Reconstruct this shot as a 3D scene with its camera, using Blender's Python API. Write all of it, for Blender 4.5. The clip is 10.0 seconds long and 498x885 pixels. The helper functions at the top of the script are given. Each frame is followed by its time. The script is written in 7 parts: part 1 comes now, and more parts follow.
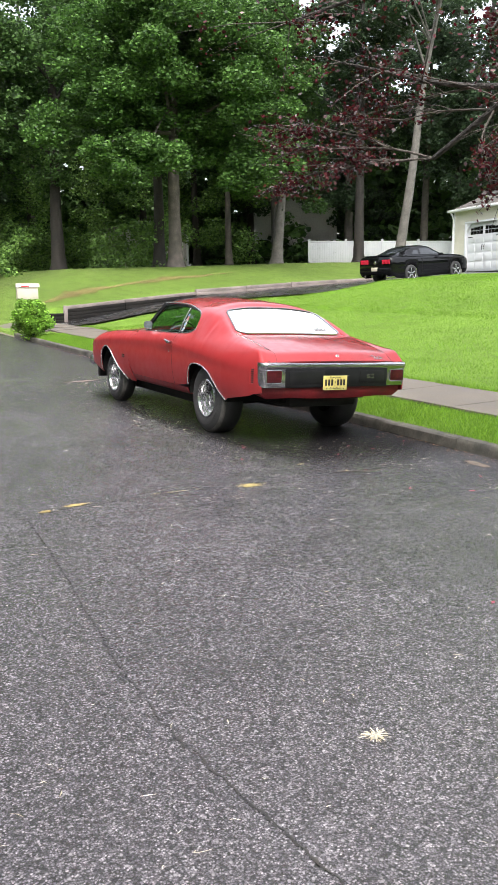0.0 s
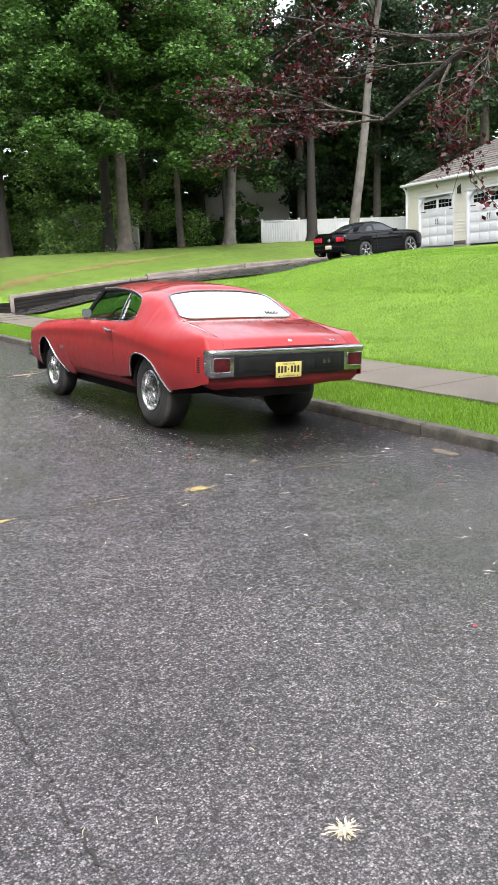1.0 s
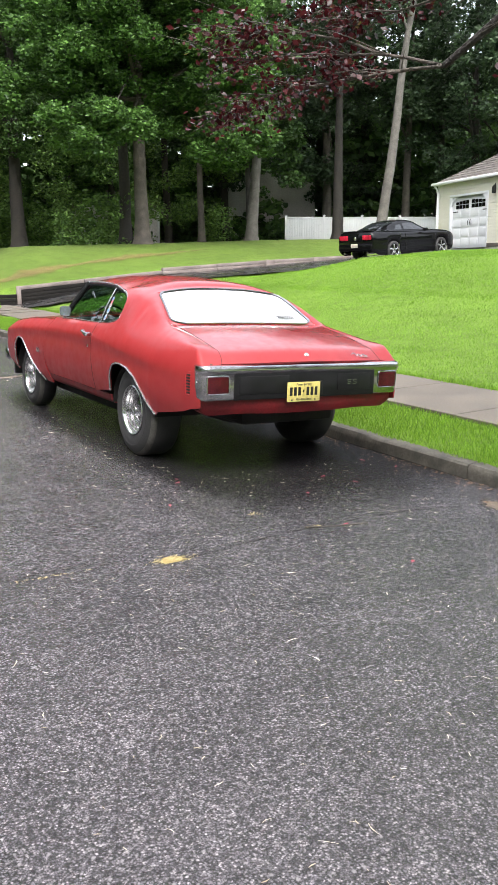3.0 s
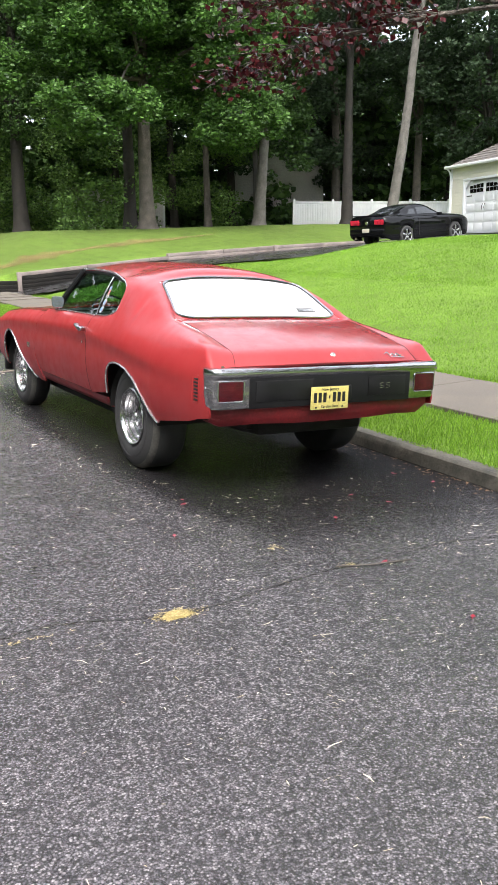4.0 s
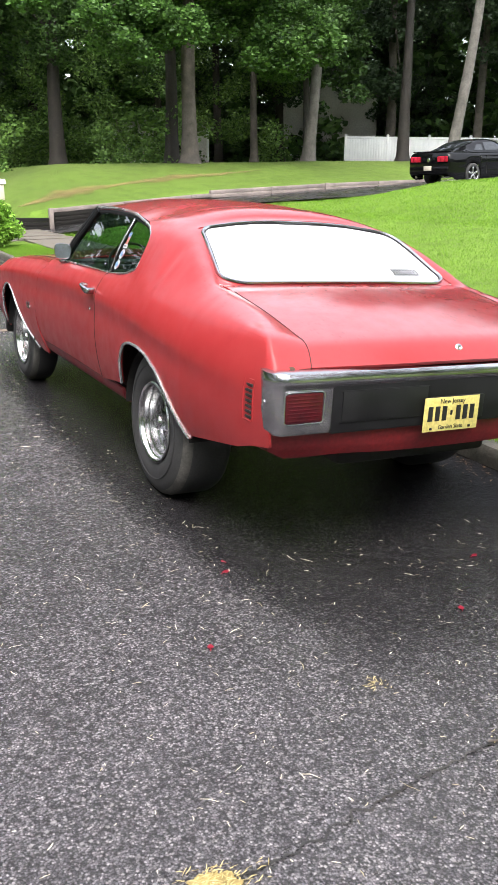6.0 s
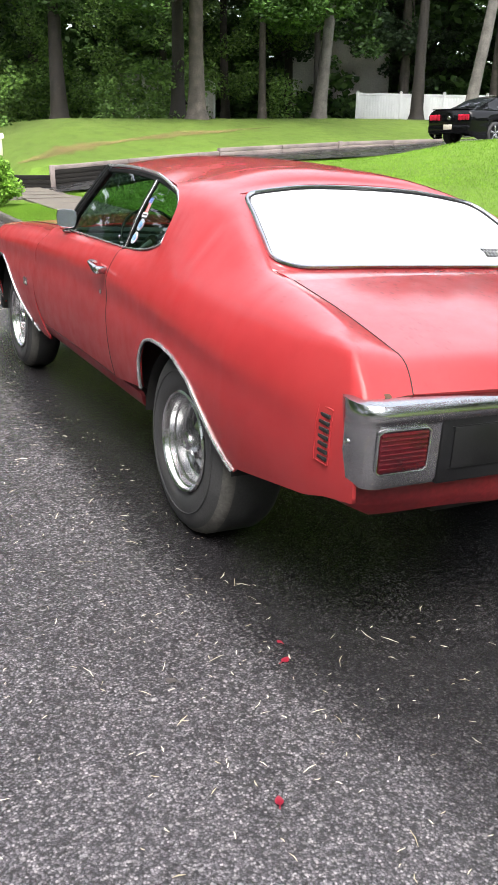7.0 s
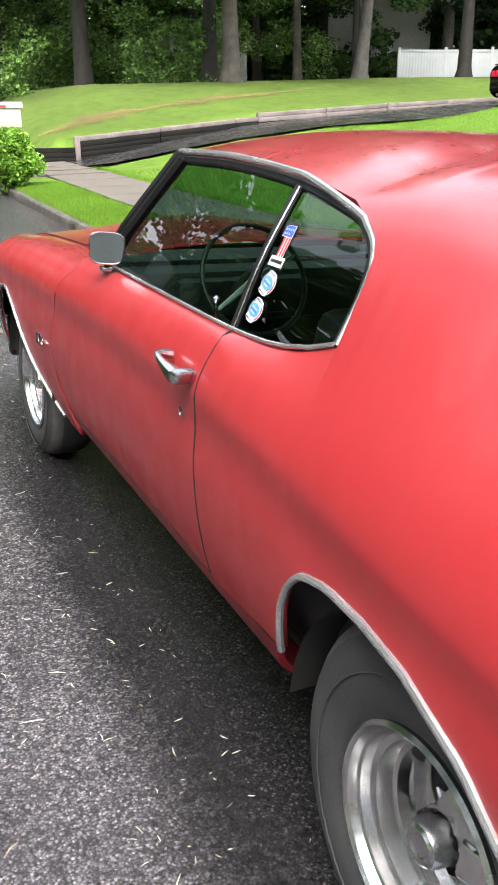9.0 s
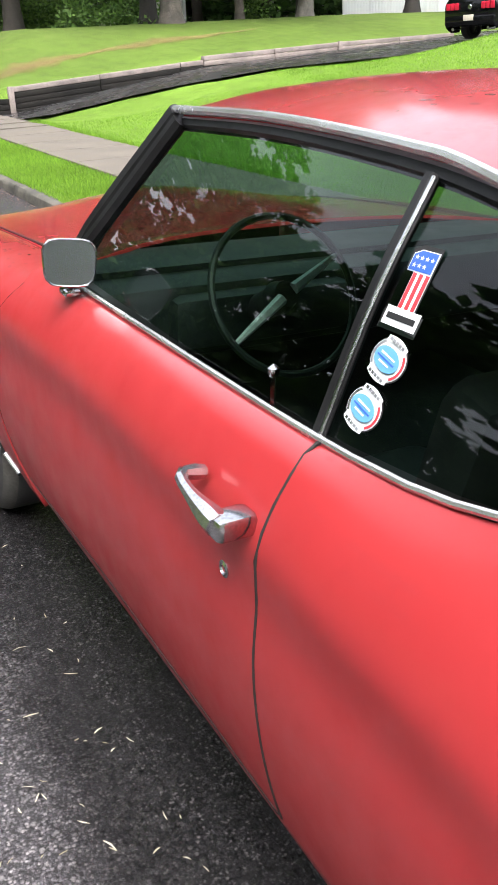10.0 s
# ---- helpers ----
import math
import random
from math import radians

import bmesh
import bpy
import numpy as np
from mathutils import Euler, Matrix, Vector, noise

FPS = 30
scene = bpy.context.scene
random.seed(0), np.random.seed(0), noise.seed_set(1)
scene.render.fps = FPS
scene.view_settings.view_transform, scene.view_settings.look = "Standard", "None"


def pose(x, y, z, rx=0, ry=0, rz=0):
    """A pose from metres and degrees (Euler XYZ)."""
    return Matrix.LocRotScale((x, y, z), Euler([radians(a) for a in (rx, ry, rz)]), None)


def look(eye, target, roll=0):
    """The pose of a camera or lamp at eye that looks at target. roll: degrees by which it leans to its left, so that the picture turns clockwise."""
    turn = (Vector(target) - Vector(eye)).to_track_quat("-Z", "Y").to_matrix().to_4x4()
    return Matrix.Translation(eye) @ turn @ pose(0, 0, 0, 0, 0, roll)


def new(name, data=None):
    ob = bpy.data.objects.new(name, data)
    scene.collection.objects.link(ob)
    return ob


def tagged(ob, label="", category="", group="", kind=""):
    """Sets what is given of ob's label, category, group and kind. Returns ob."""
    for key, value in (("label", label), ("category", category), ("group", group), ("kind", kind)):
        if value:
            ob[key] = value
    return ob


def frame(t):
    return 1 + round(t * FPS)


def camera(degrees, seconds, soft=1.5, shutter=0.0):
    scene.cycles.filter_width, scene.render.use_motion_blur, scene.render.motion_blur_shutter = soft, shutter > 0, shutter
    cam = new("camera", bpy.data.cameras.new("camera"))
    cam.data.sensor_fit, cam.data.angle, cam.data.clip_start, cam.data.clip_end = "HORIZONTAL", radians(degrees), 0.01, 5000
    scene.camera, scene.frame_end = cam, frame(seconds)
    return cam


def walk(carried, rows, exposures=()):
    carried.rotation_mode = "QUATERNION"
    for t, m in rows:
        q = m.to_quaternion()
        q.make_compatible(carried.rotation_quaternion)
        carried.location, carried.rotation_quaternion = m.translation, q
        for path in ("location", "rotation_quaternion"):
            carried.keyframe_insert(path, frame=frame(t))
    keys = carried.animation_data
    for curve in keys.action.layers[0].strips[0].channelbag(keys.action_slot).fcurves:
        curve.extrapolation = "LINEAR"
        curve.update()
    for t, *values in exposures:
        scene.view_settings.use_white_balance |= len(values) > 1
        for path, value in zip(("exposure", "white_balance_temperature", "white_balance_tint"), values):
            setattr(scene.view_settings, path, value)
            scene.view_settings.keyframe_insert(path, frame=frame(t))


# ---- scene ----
cam = camera(33.0, 10.0)
PATH = [
    (0, (-4.985, -8.121, 1.528), (-4.013, -6.41, 1.167), -0.3),
    (0.5, (-4.887, -7.851, 1.529), (-3.884, -6.166, 1.135), -1.2),
    (1, (-4.544, -7.597, 1.51), (-3.5, -5.939, 1.107), -2.1),
    (1.5, (-4.291, -7.324, 1.489), (-3.251, -5.657, 1.116), -1.9),
    (2, (-4.06, -6.936, 1.498), (-3.035, -5.257, 1.137), -1.4),
    (2.5, (-3.791, -6.595, 1.482), (-2.776, -4.915, 1.1), -0.8),
    (4, (-3.168, -5.471, 1.482), (-2.176, -3.791, 1.043), -0.4),
    (4.5, (-2.984, -5.043, 1.467), (-1.997, -3.365, 1.008), -0.7),
    (5, (-2.799, -4.688, 1.457), (-1.822, -3.013, 0.964), -0.7),
    (5.5, (-2.568, -4.256, 1.467), (-1.654, -2.557, 0.94), 0.0),
    (7, (-2.133, -2.886, 1.448), (-1.25, -1.216, 0.791), 1.1),
    (7.5, (-2.026, -2.41, 1.477), (-1.156, -0.747, 0.785), -0.3),
    (8, (-1.838, -1.849, 1.481), (-1.008, -0.173, 0.773), -1.0),
    (8.5, (-1.741, -1.332, 1.491), (-0.912, 0.345, 0.785), -1.0),
    (9, (-1.58, -0.806, 1.458), (-0.769, 0.871, 0.731), -0.2),
    (9.5, (-1.512, -0.37, 1.447), (-0.702, 1.292, 0.684), 1.1),
    (10, (-1.353, 0.062, 1.447), (-0.472, 1.652, 0.613), -1.7),
]
walk(cam, [(t, look(eye, target, roll)) for t, eye, target, roll in PATH], exposures=((0, 2.12), (5.5, 2.19), (8, 2.30), (10, 2.40)))

import collections

# ---- light ----
world = bpy.data.worlds.new("world")
scene.world = world
world.use_nodes = True
wn, wl = world.node_tree.nodes, world.node_tree.links
sky = wn.new("ShaderNodeTexSky")
sky.sky_type, sky.sun_disc = "NISHITA", False
sky.sun_elevation, sky.sun_rotation = radians(62), radians(200)
sky.air_density, sky.dust_density, sky.ozone_density = 1.0, 4.0, 1.0
veil = wn.new("ShaderNodeHueSaturation")
veil.inputs["Saturation"].default_value = 0.34
wl.new(sky.outputs[0], veil.inputs["Color"])
wl.new(veil.outputs[0], wn["Background"].inputs[0])
wn["Background"].inputs[1].default_value = 0.15
sun = new("sun", bpy.data.lights.new("sun", "SUN"))
sun.data.energy, sun.data.angle, sun.data.color = 0.5, radians(40), (1.0, 0.97, 0.93)
sun.matrix_world = look((-20, -30, 70), (0, 0, 0))


# ---- materials ----
def node(nt, kind, **sets):
    n = nt.nodes.new(kind)
    for k, v in sets.items():
        n.inputs[k].default_value = v
    return n


def ramp(nt, fac, stops):
    r = nt.nodes.new("ShaderNodeValToRGB")
    while len(r.color_ramp.elements) < len(stops):
        r.color_ramp.elements.new(0.5)
    for e, (p, c) in zip(r.color_ramp.elements, stops):
        e.position, e.color = p, (*c, 1) if len(c) == 3 else c
    nt.links.new(fac, r.inputs[0])
    return r.outputs[0]


def grey(v):
    return (v, v, v)


def base(name, color, rough=0.5, metal=0.0, **more):
    m = bpy.data.materials.new(name)
    m.use_nodes = True
    b = m.node_tree.nodes["Principled BSDF"]
    b.inputs["Base Color"].default_value = (*color, 1)
    b.inputs["Roughness"].default_value, b.inputs["Metallic"].default_value = rough, metal
    for k, v in more.items():
        b.inputs[k.replace("_", " ")].default_value = v
    return m, m.node_tree, b


def noise_at(nt, scale, detail=4.0, rough=0.55, coord="Object"):
    tc = nt.nodes.new("ShaderNodeTexCoord")
    n = node(nt, "ShaderNodeTexNoise", Scale=scale, Detail=detail, Roughness=rough)
    nt.links.new(tc.outputs[coord], n.inputs["Vector"])
    return n.outputs["Fac"]


def bump(nt, b, height, strength=0.3, distance=0.01):
    n = node(nt, "ShaderNodeBump", Strength=strength, Distance=distance)
    nt.links.new(height, n.inputs["Height"])
    nt.links.new(n.outputs[0], b.inputs["Normal"])
    return n


def mixc(nt, fac, a, c, mode="MIX"):
    n = nt.nodes.new("ShaderNodeMix")
    n.data_type, n.blend_type = "RGBA", mode
    for sock, v in ((n.inputs["Factor"], fac), (n.inputs["A"], a), (n.inputs["B"], c)):
        if isinstance(v, (int, float)):
            sock.default_value = v
        elif isinstance(v, tuple):
            sock.default_value = (*v, 1)
        else:
            nt.links.new(v, sock)
    return n.outputs["Result"]


def varied(name, dark, light, scale=8.0, fine=60.0, rough=(0.5, 0.8), relief=0.3, depth=0.01, metal=0.0, coord="Object", mottle=0.35, **more):
    """A surface with colour and gloss that vary at two scales, and fine relief."""
    m, nt, b = base(name, light, rough[1], metal, **more)
    broad, grain = noise_at(nt, scale, 5, coord=coord), noise_at(nt, fine, 3, coord=coord)
    c = ramp(nt, broad, [(0.3, dark), (0.7, light)])
    c = mixc(nt, mottle, c, ramp(nt, grain, [(0.3, grey(0.45)), (0.7, grey(1.5))]), "MULTIPLY")
    nt.links.new(c, b.inputs["Base Color"])
    nt.links.new(ramp(nt, broad, [(0.3, grey(rough[0])), (0.7, grey(rough[1]))]), b.inputs["Roughness"])
    bump(nt, b, grain, relief, depth)
    return m


def paint_red():
    """Sun-faded red paint; a film of rain with beads lies on the panels that face up."""
    m, nt, b = base("faded_red_paint", (0.35, 0.02, 0.023), 0.45, 0.0, Specular_IOR_Level=0.2)
    broad, mid, drops = noise_at(nt, 1.6, 4), noise_at(nt, 11, 5), noise_at(nt, 260, 2)
    c = ramp(nt, broad, [(0.3, (0.290, 0.020, 0.023)), (0.55, (0.322, 0.024, 0.027)), (0.75, (0.350, 0.033, 0.035))])
    c = mixc(nt, ramp(nt, mid, [(0.60, grey(0)), (0.76, grey(0.22))]), c, (0.25, 0.012, 0.014))
    geo = nt.nodes.new("ShaderNodeNewGeometry")
    axes = nt.nodes.new("ShaderNodeSeparateXYZ")
    nt.links.new(geo.outputs["Normal"], axes.inputs[0])
    wet = ramp(nt, axes.outputs[2], [(0.72, grey(0)), (0.95, grey(1))])
    tc = nt.nodes.new("ShaderNodeTexCoord")
    mp = nt.nodes.new("ShaderNodeMapping")
    mp.inputs["Scale"].default_value = (58, 30, 30)
    nt.links.new(tc.outputs["Object"], mp.inputs["Vector"])
    bead = node(nt, "ShaderNodeTexVoronoi", Scale=1.0, Randomness=1.0)
    nt.links.new(mp.outputs[0], bead.inputs["Vector"])
    pick = nt.nodes.new("ShaderNodeSeparateColor")
    nt.links.new(bead.outputs["Color"], pick.inputs[0])
    spot = mixc(nt, 1.0, ramp(nt, bead.outputs["Distance"], [(0.20, grey(1)), (0.40, grey(0))]), ramp(nt, pick.outputs[0], [(0.52, grey(0)), (0.58, grey(1))]), "MULTIPLY")
    spot = mixc(nt, 1.0, spot, ramp(nt, noise_at(nt, 5.5, 4), [(0.40, grey(0)), (0.58, grey(1))]), "MULTIPLY")
    spot = mixc(nt, 1.0, spot, wet, "MULTIPLY")
    c = mixc(nt, spot, c, (0.18, 0.012, 0.014))
    nt.links.new(c, b.inputs["Base Color"])
    nt.links.new(ramp(nt, mid, [(0.35, grey(0.38)), (0.7, grey(0.52))]), b.inputs["Roughness"])
    nt.links.new(ramp(nt, wet, [(0.0, grey(0.34)), (1.0, grey(1.0))]), b.inputs["Coat Weight"])
    nt.links.new(ramp(nt, broad, [(0.35, grey(0.10)), (0.7, grey(0.20))]), b.inputs["Coat Roughness"])
    film = nt.nodes.new("ShaderNodeMath")
    film.operation = "MULTIPLY_ADD"
    film.inputs[1].default_value, film.inputs[2].default_value = 0.42, 1.48
    nt.links.new(wet, film.inputs[0])
    nt.links.new(film.outputs[0], b.inputs["Coat IOR"])
    bump(nt, b, mixc(nt, 0.7, drops, spot), 0.06, 0.0015)
    return m


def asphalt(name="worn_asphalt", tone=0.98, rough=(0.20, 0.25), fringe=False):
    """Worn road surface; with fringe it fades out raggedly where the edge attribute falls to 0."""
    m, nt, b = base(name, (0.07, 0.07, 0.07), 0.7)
    tc = nt.nodes.new("ShaderNodeTexCoord")
    jit = node(nt, "ShaderNodeTexNoise", Scale=240.0, Detail=2.0)
    nt.links.new(tc.outputs["Object"], jit.inputs["Vector"])
    add = nt.nodes.new("ShaderNodeVectorMath")
    add.operation = "MULTIPLY_ADD"
    add.inputs[1].default_value = (0.007, 0.007, 0.007)
    nt.links.new(jit.outputs["Color"], add.inputs[0])
    nt.links.new(tc.outputs["Object"], add.inputs[2])
    v = node(nt, "ShaderNodeTexVoronoi", Scale=150.0, Randomness=1.0)
    v2 = node(nt, "ShaderNodeTexVoronoi", Scale=300.0, Randomness=1.0)
    for n in (v, v2):
        nt.links.new(add.outputs[0], n.inputs["Vector"])
    broad, patchy, wet = noise_at(nt, 0.45, 5), noise_at(nt, 3.5, 5), noise_at(nt, 0.9, 3)
    sep = nt.nodes.new("ShaderNodeSeparateColor")
    nt.links.new(v.outputs["Color"], sep.inputs[0])
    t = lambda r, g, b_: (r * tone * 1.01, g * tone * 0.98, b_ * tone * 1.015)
    stone = ramp(nt, sep.outputs[0], [(0.0, t(0.036, 0.034, 0.037)), (0.5, t(0.088, 0.083, 0.089)), (0.84, t(0.160, 0.152, 0.157)), (0.98, t(0.29, 0.275, 0.27))])
    tar = ramp(nt, v.outputs["Distance"], [(0.34, grey(1)), (0.72, grey(0.30))])
    c = mixc(nt, 1.0, stone, tar, "MULTIPLY")
    c = mixc(nt, 0.75, c, ramp(nt, broad, [(0.3, grey(0.75)), (0.7, grey(1.2))]), "MULTIPLY")
    c = mixc(nt, 0.5, c, ramp(nt, patchy, [(0.3, grey(0.7)), (0.7, grey(1.25))]), "MULTIPLY")
    c = mixc(nt, 0.9, c, ramp(nt, noise_at(nt, 34, 3, 0.7), [(0.36, grey(0.62)), (0.64, grey(1.36))]), "MULTIPLY")
    # Single pale stones and dark pits, larger than the rest of the grain.
    for size, at, rim, col in ((42.0, (0.80, 0.84), (0.16, 0.30), t(0.21, 0.205, 0.20)), (27.0, (0.74, 0.80), (0.16, 0.34), t(0.020, 0.019, 0.020)), (15.0, (0.93, 0.95), (0.06, 0.12), t(0.34, 0.33, 0.31))):
        big = node(nt, "ShaderNodeTexVoronoi", Scale=size, Randomness=1.0)
        nt.links.new(add.outputs[0], big.inputs["Vector"])
        one = nt.nodes.new("ShaderNodeSeparateColor")
        nt.links.new(big.outputs["Color"], one.inputs[0])
        f = mixc(nt, 1.0, ramp(nt, one.outputs[1], [(at[0], grey(0)), (at[1], grey(1))]), ramp(nt, big.outputs["Distance"], [(rim[0], grey(0.85)), (rim[1], grey(0))]), "MULTIPLY")
        c = mixc(nt, f, c, col)
    # Sky sheen painted into the colour: dry pales the road away from the kerb.
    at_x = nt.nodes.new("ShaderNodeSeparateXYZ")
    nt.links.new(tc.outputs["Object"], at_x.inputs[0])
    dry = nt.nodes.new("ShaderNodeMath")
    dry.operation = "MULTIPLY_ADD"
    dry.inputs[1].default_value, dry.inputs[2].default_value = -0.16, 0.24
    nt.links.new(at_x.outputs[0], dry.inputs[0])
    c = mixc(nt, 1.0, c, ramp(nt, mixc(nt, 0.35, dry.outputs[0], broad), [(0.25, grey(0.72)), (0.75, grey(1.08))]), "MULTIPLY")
    nt.links.new(c, b.inputs["Base Color"])
    nt.links.new(ramp(nt, wet, [(0.40, grey(rough[0])), (0.62, grey(rough[1]))]), b.inputs["Roughness"])
    h = mixc(nt, 0.4, ramp(nt, v.outputs["Distance"], [(0.0, grey(1)), (0.8, grey(0))]), ramp(nt, v2.outputs["Distance"], [(0.0, grey(1)), (0.8, grey(0))]))
    bump(nt, b, h, 0.70, 0.005)
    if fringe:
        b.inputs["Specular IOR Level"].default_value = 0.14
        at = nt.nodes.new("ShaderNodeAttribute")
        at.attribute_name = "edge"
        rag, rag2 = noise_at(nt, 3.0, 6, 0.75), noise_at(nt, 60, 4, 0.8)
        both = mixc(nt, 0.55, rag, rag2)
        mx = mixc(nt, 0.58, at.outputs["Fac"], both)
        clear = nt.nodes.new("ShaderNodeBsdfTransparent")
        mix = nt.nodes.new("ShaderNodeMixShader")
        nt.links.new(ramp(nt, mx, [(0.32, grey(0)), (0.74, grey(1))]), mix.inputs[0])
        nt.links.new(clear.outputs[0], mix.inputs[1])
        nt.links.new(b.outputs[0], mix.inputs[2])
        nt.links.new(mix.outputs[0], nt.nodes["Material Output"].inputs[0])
    return m


def fringed(m, scale=9.0, low=0.36, high=0.56):
    """Lets a stain fade out raggedly towards its edge attribute's zero."""
    nt = m.node_tree
    at = nt.nodes.new("ShaderNodeAttribute")
    at.attribute_name = "edge"
    both = mixc(nt, 0.4, noise_at(nt, scale, 6, 0.7), noise_at(nt, scale * 9, 3))
    clear = nt.nodes.new("ShaderNodeBsdfTransparent")
    mix = nt.nodes.new("ShaderNodeMixShader")
    nt.links.new(ramp(nt, mixc(nt, 0.5, at.outputs["Fac"], both), [(low, grey(0)), (high, grey(0.9))]), mix.inputs[0])
    nt.links.new(clear.outputs[0], mix.inputs[1])
    nt.links.new(nt.nodes["Principled BSDF"].outputs[0], mix.inputs[2])
    nt.links.new(mix.outputs[0], nt.nodes["Material Output"].inputs[0])
    return m


def lawn_mat():
    m, nt, b = base("mown_lawn", (0.09, 0.19, 0.02), 0.75, Specular_IOR_Level=0.2)
    broad, mid, fine = noise_at(nt, 0.25, 4), noise_at(nt, 2.5, 6), noise_at(nt, 38, 4)
    c = ramp(nt, broad, [(0.32, (0.098, 0.172, 0.019)), (0.68, (0.150, 0.255, 0.030))])
    c = mixc(nt, 0.55, c, ramp(nt, mid, [(0.28, grey(0.6)), (0.72, grey(1.3))]), "MULTIPLY")
    c = mixc(nt, 0.8, c, ramp(nt, fine, [(0.3, grey(0.45)), (0.7, grey(1.4))]), "MULTIPLY")
    # Tree shade painted into the bank's colour, with thin grass and old leaf litter.
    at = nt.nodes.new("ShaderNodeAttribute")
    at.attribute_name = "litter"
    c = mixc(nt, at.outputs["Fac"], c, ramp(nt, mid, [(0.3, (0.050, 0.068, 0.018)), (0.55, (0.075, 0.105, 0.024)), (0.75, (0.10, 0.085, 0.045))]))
    nt.links.new(c, b.inputs["Base Color"])
    bump(nt, b, fine, 0.9, 0.05)
    return m


def leaf_mat(name, dark, light, shine=0.45, gloss=0.22):
    m, nt, b = base(name, light, shine, Specular_IOR_Level=gloss)
    geo = nt.nodes.new("ShaderNodeNewGeometry")
    broad = noise_at(nt, 0.35, 3)
    c = ramp(nt, geo.outputs["Random Per Island"], [(0.0, dark), (0.6, light), (1.0, tuple(min(1, 1.5 * v) for v in light))])
    c = mixc(nt, 0.5, c, ramp(nt, broad, [(0.3, grey(0.5)), (0.7, grey(1.45))]), "MULTIPLY")
    nt.links.new(c, b.inputs["Base Color"])
    tr = nt.nodes.new("ShaderNodeBsdfTranslucent")
    nt.links.new(c, tr.inputs[0])
    mix = nt.nodes.new("ShaderNodeMixShader")
    mix.inputs[0].default_value = 0.3
    out = nt.nodes["Material Output"]
    nt.links.new(b.outputs[0], mix.inputs[1])
    nt.links.new(tr.outputs[0], mix.inputs[2])
    nt.links.new(mix.outputs[0], out.inputs[0])
    return m


def glass(name, tint, rough=0.0):
    """A thin tinted pane: clear straight through, with gloss by Fresnel."""
    m = bpy.data.materials.new(name)
    m.use_nodes = True
    nt = m.node_tree
    nt.nodes.remove(nt.nodes["Principled BSDF"])
    clear = nt.nodes.new("ShaderNodeBsdfTransparent")
    clear.inputs[0].default_value = (*tint, 1)
    gloss = node(nt, "ShaderNodeBsdfGlossy", Roughness=rough)
    face = node(nt, "ShaderNodeLayerWeight", Blend=0.5)
    steep = nt.nodes.new("ShaderNodeMath")
    steep.operation = "POWER"
    steep.inputs[1].default_value = 4.5
    nt.links.new(face.outputs["Facing"], steep.inputs[0])
    fr = nt.nodes.new("ShaderNodeMath")
    fr.operation = "MULTIPLY_ADD"
    fr.inputs[1].default_value, fr.inputs[2].default_value = 0.8, 0.035
    nt.links.new(steep.outputs[0], fr.inputs[0])
    mix = nt.nodes.new("ShaderNodeMixShader")
    nt.links.new(fr.outputs[0], mix.inputs[0])
    nt.links.new(clear.outputs[0], mix.inputs[1])
    nt.links.new(gloss.outputs[0], mix.inputs[2])
    nt.links.new(mix.outputs[0], nt.nodes["Material Output"].inputs[0])
    return m


RED = paint_red()
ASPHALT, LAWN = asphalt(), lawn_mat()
DRIVE = varied("wet_dark_drive_asphalt", (0.018, 0.018, 0.019), (0.035, 0.034, 0.034), 1.2, 70, (0.12, 0.4), 0.5, 0.006)
CHROME = varied("pitted_chrome", (0.40, 0.40, 0.41), (0.56, 0.56, 0.57), 7, 240, (0.10, 0.24), 0.05, 0.001, 1.0)
STEEL = varied("dull_wheel_chrome", (0.48, 0.48, 0.48), (0.62, 0.62, 0.62), 9, 200, (0.16, 0.28), 0.08, 0.001, 1.0)
BRIGHT = varied("satin_bright_trim", (0.46, 0.46, 0.46), (0.62, 0.62, 0.62), 9, 200, (0.16, 0.30), 0.05, 0.001, 0.8, mottle=0.12)
RUBBER = varied("weathered_tyre_rubber", (0.024, 0.024, 0.025), (0.046, 0.045, 0.045), 9, 120, (0.6, 0.85), 0.15, 0.002)
SCUFF = varied("scuffed_tyre_edge", (0.05, 0.047, 0.042), (0.11, 0.105, 0.095), 14, 90, (0.8, 0.95), 0.2, 0.002)
BLACK = varied("black_trim", (0.006, 0.006, 0.0065), (0.012, 0.012, 0.013), 10, 150, (0.3, 0.55), 0.1, 0.001, Specular_IOR_Level=0.3)
UNDER = varied("near_black_underbody", (0.006, 0.006, 0.006), (0.014, 0.013, 0.012), 6, 40, (0.7, 0.95), 0.3, 0.004)
INSERT = varied("satin_black_bumper_insert", (0.007, 0.007, 0.008), (0.013, 0.013, 0.014), 8, 160, (0.4, 0.6), 0.1, 0.001, Specular_IOR_Level=0.22)
VINYL = varied("black_vinyl", (0.010, 0.011, 0.011), (0.022, 0.023, 0.023), 6, 180, (0.35, 0.55), 0.15, 0.001)
DASH = varied("dark_green_grey_dash", (0.004, 0.0065, 0.0065), (0.009, 0.013, 0.013), 5, 160, (0.4, 0.6), 0.1, 0.001)
RUST = varied("rust_spots", (0.035, 0.018, 0.010), (0.10, 0.05, 0.025), 30, 150, (0.8, 0.95), 0.4, 0.003)
LENS = varied("red_lamp_lens", (0.045, 0.004, 0.007), (0.085, 0.006, 0.011), 12, 120, (0.10, 0.25), 0.1, 0.001)
SIDE_GLASS = glass("side_glass", (0.36, 0.49, 0.43))
# Rear glass in opaque white: the sky's reflection painted as base colour.
SKY_WHITE, _nt, _b = base("sky_white_glass", (0.82, 0.83, 0.84), 0.22, 0.0, Coat_Weight=0.8, Coat_Roughness=0.03)
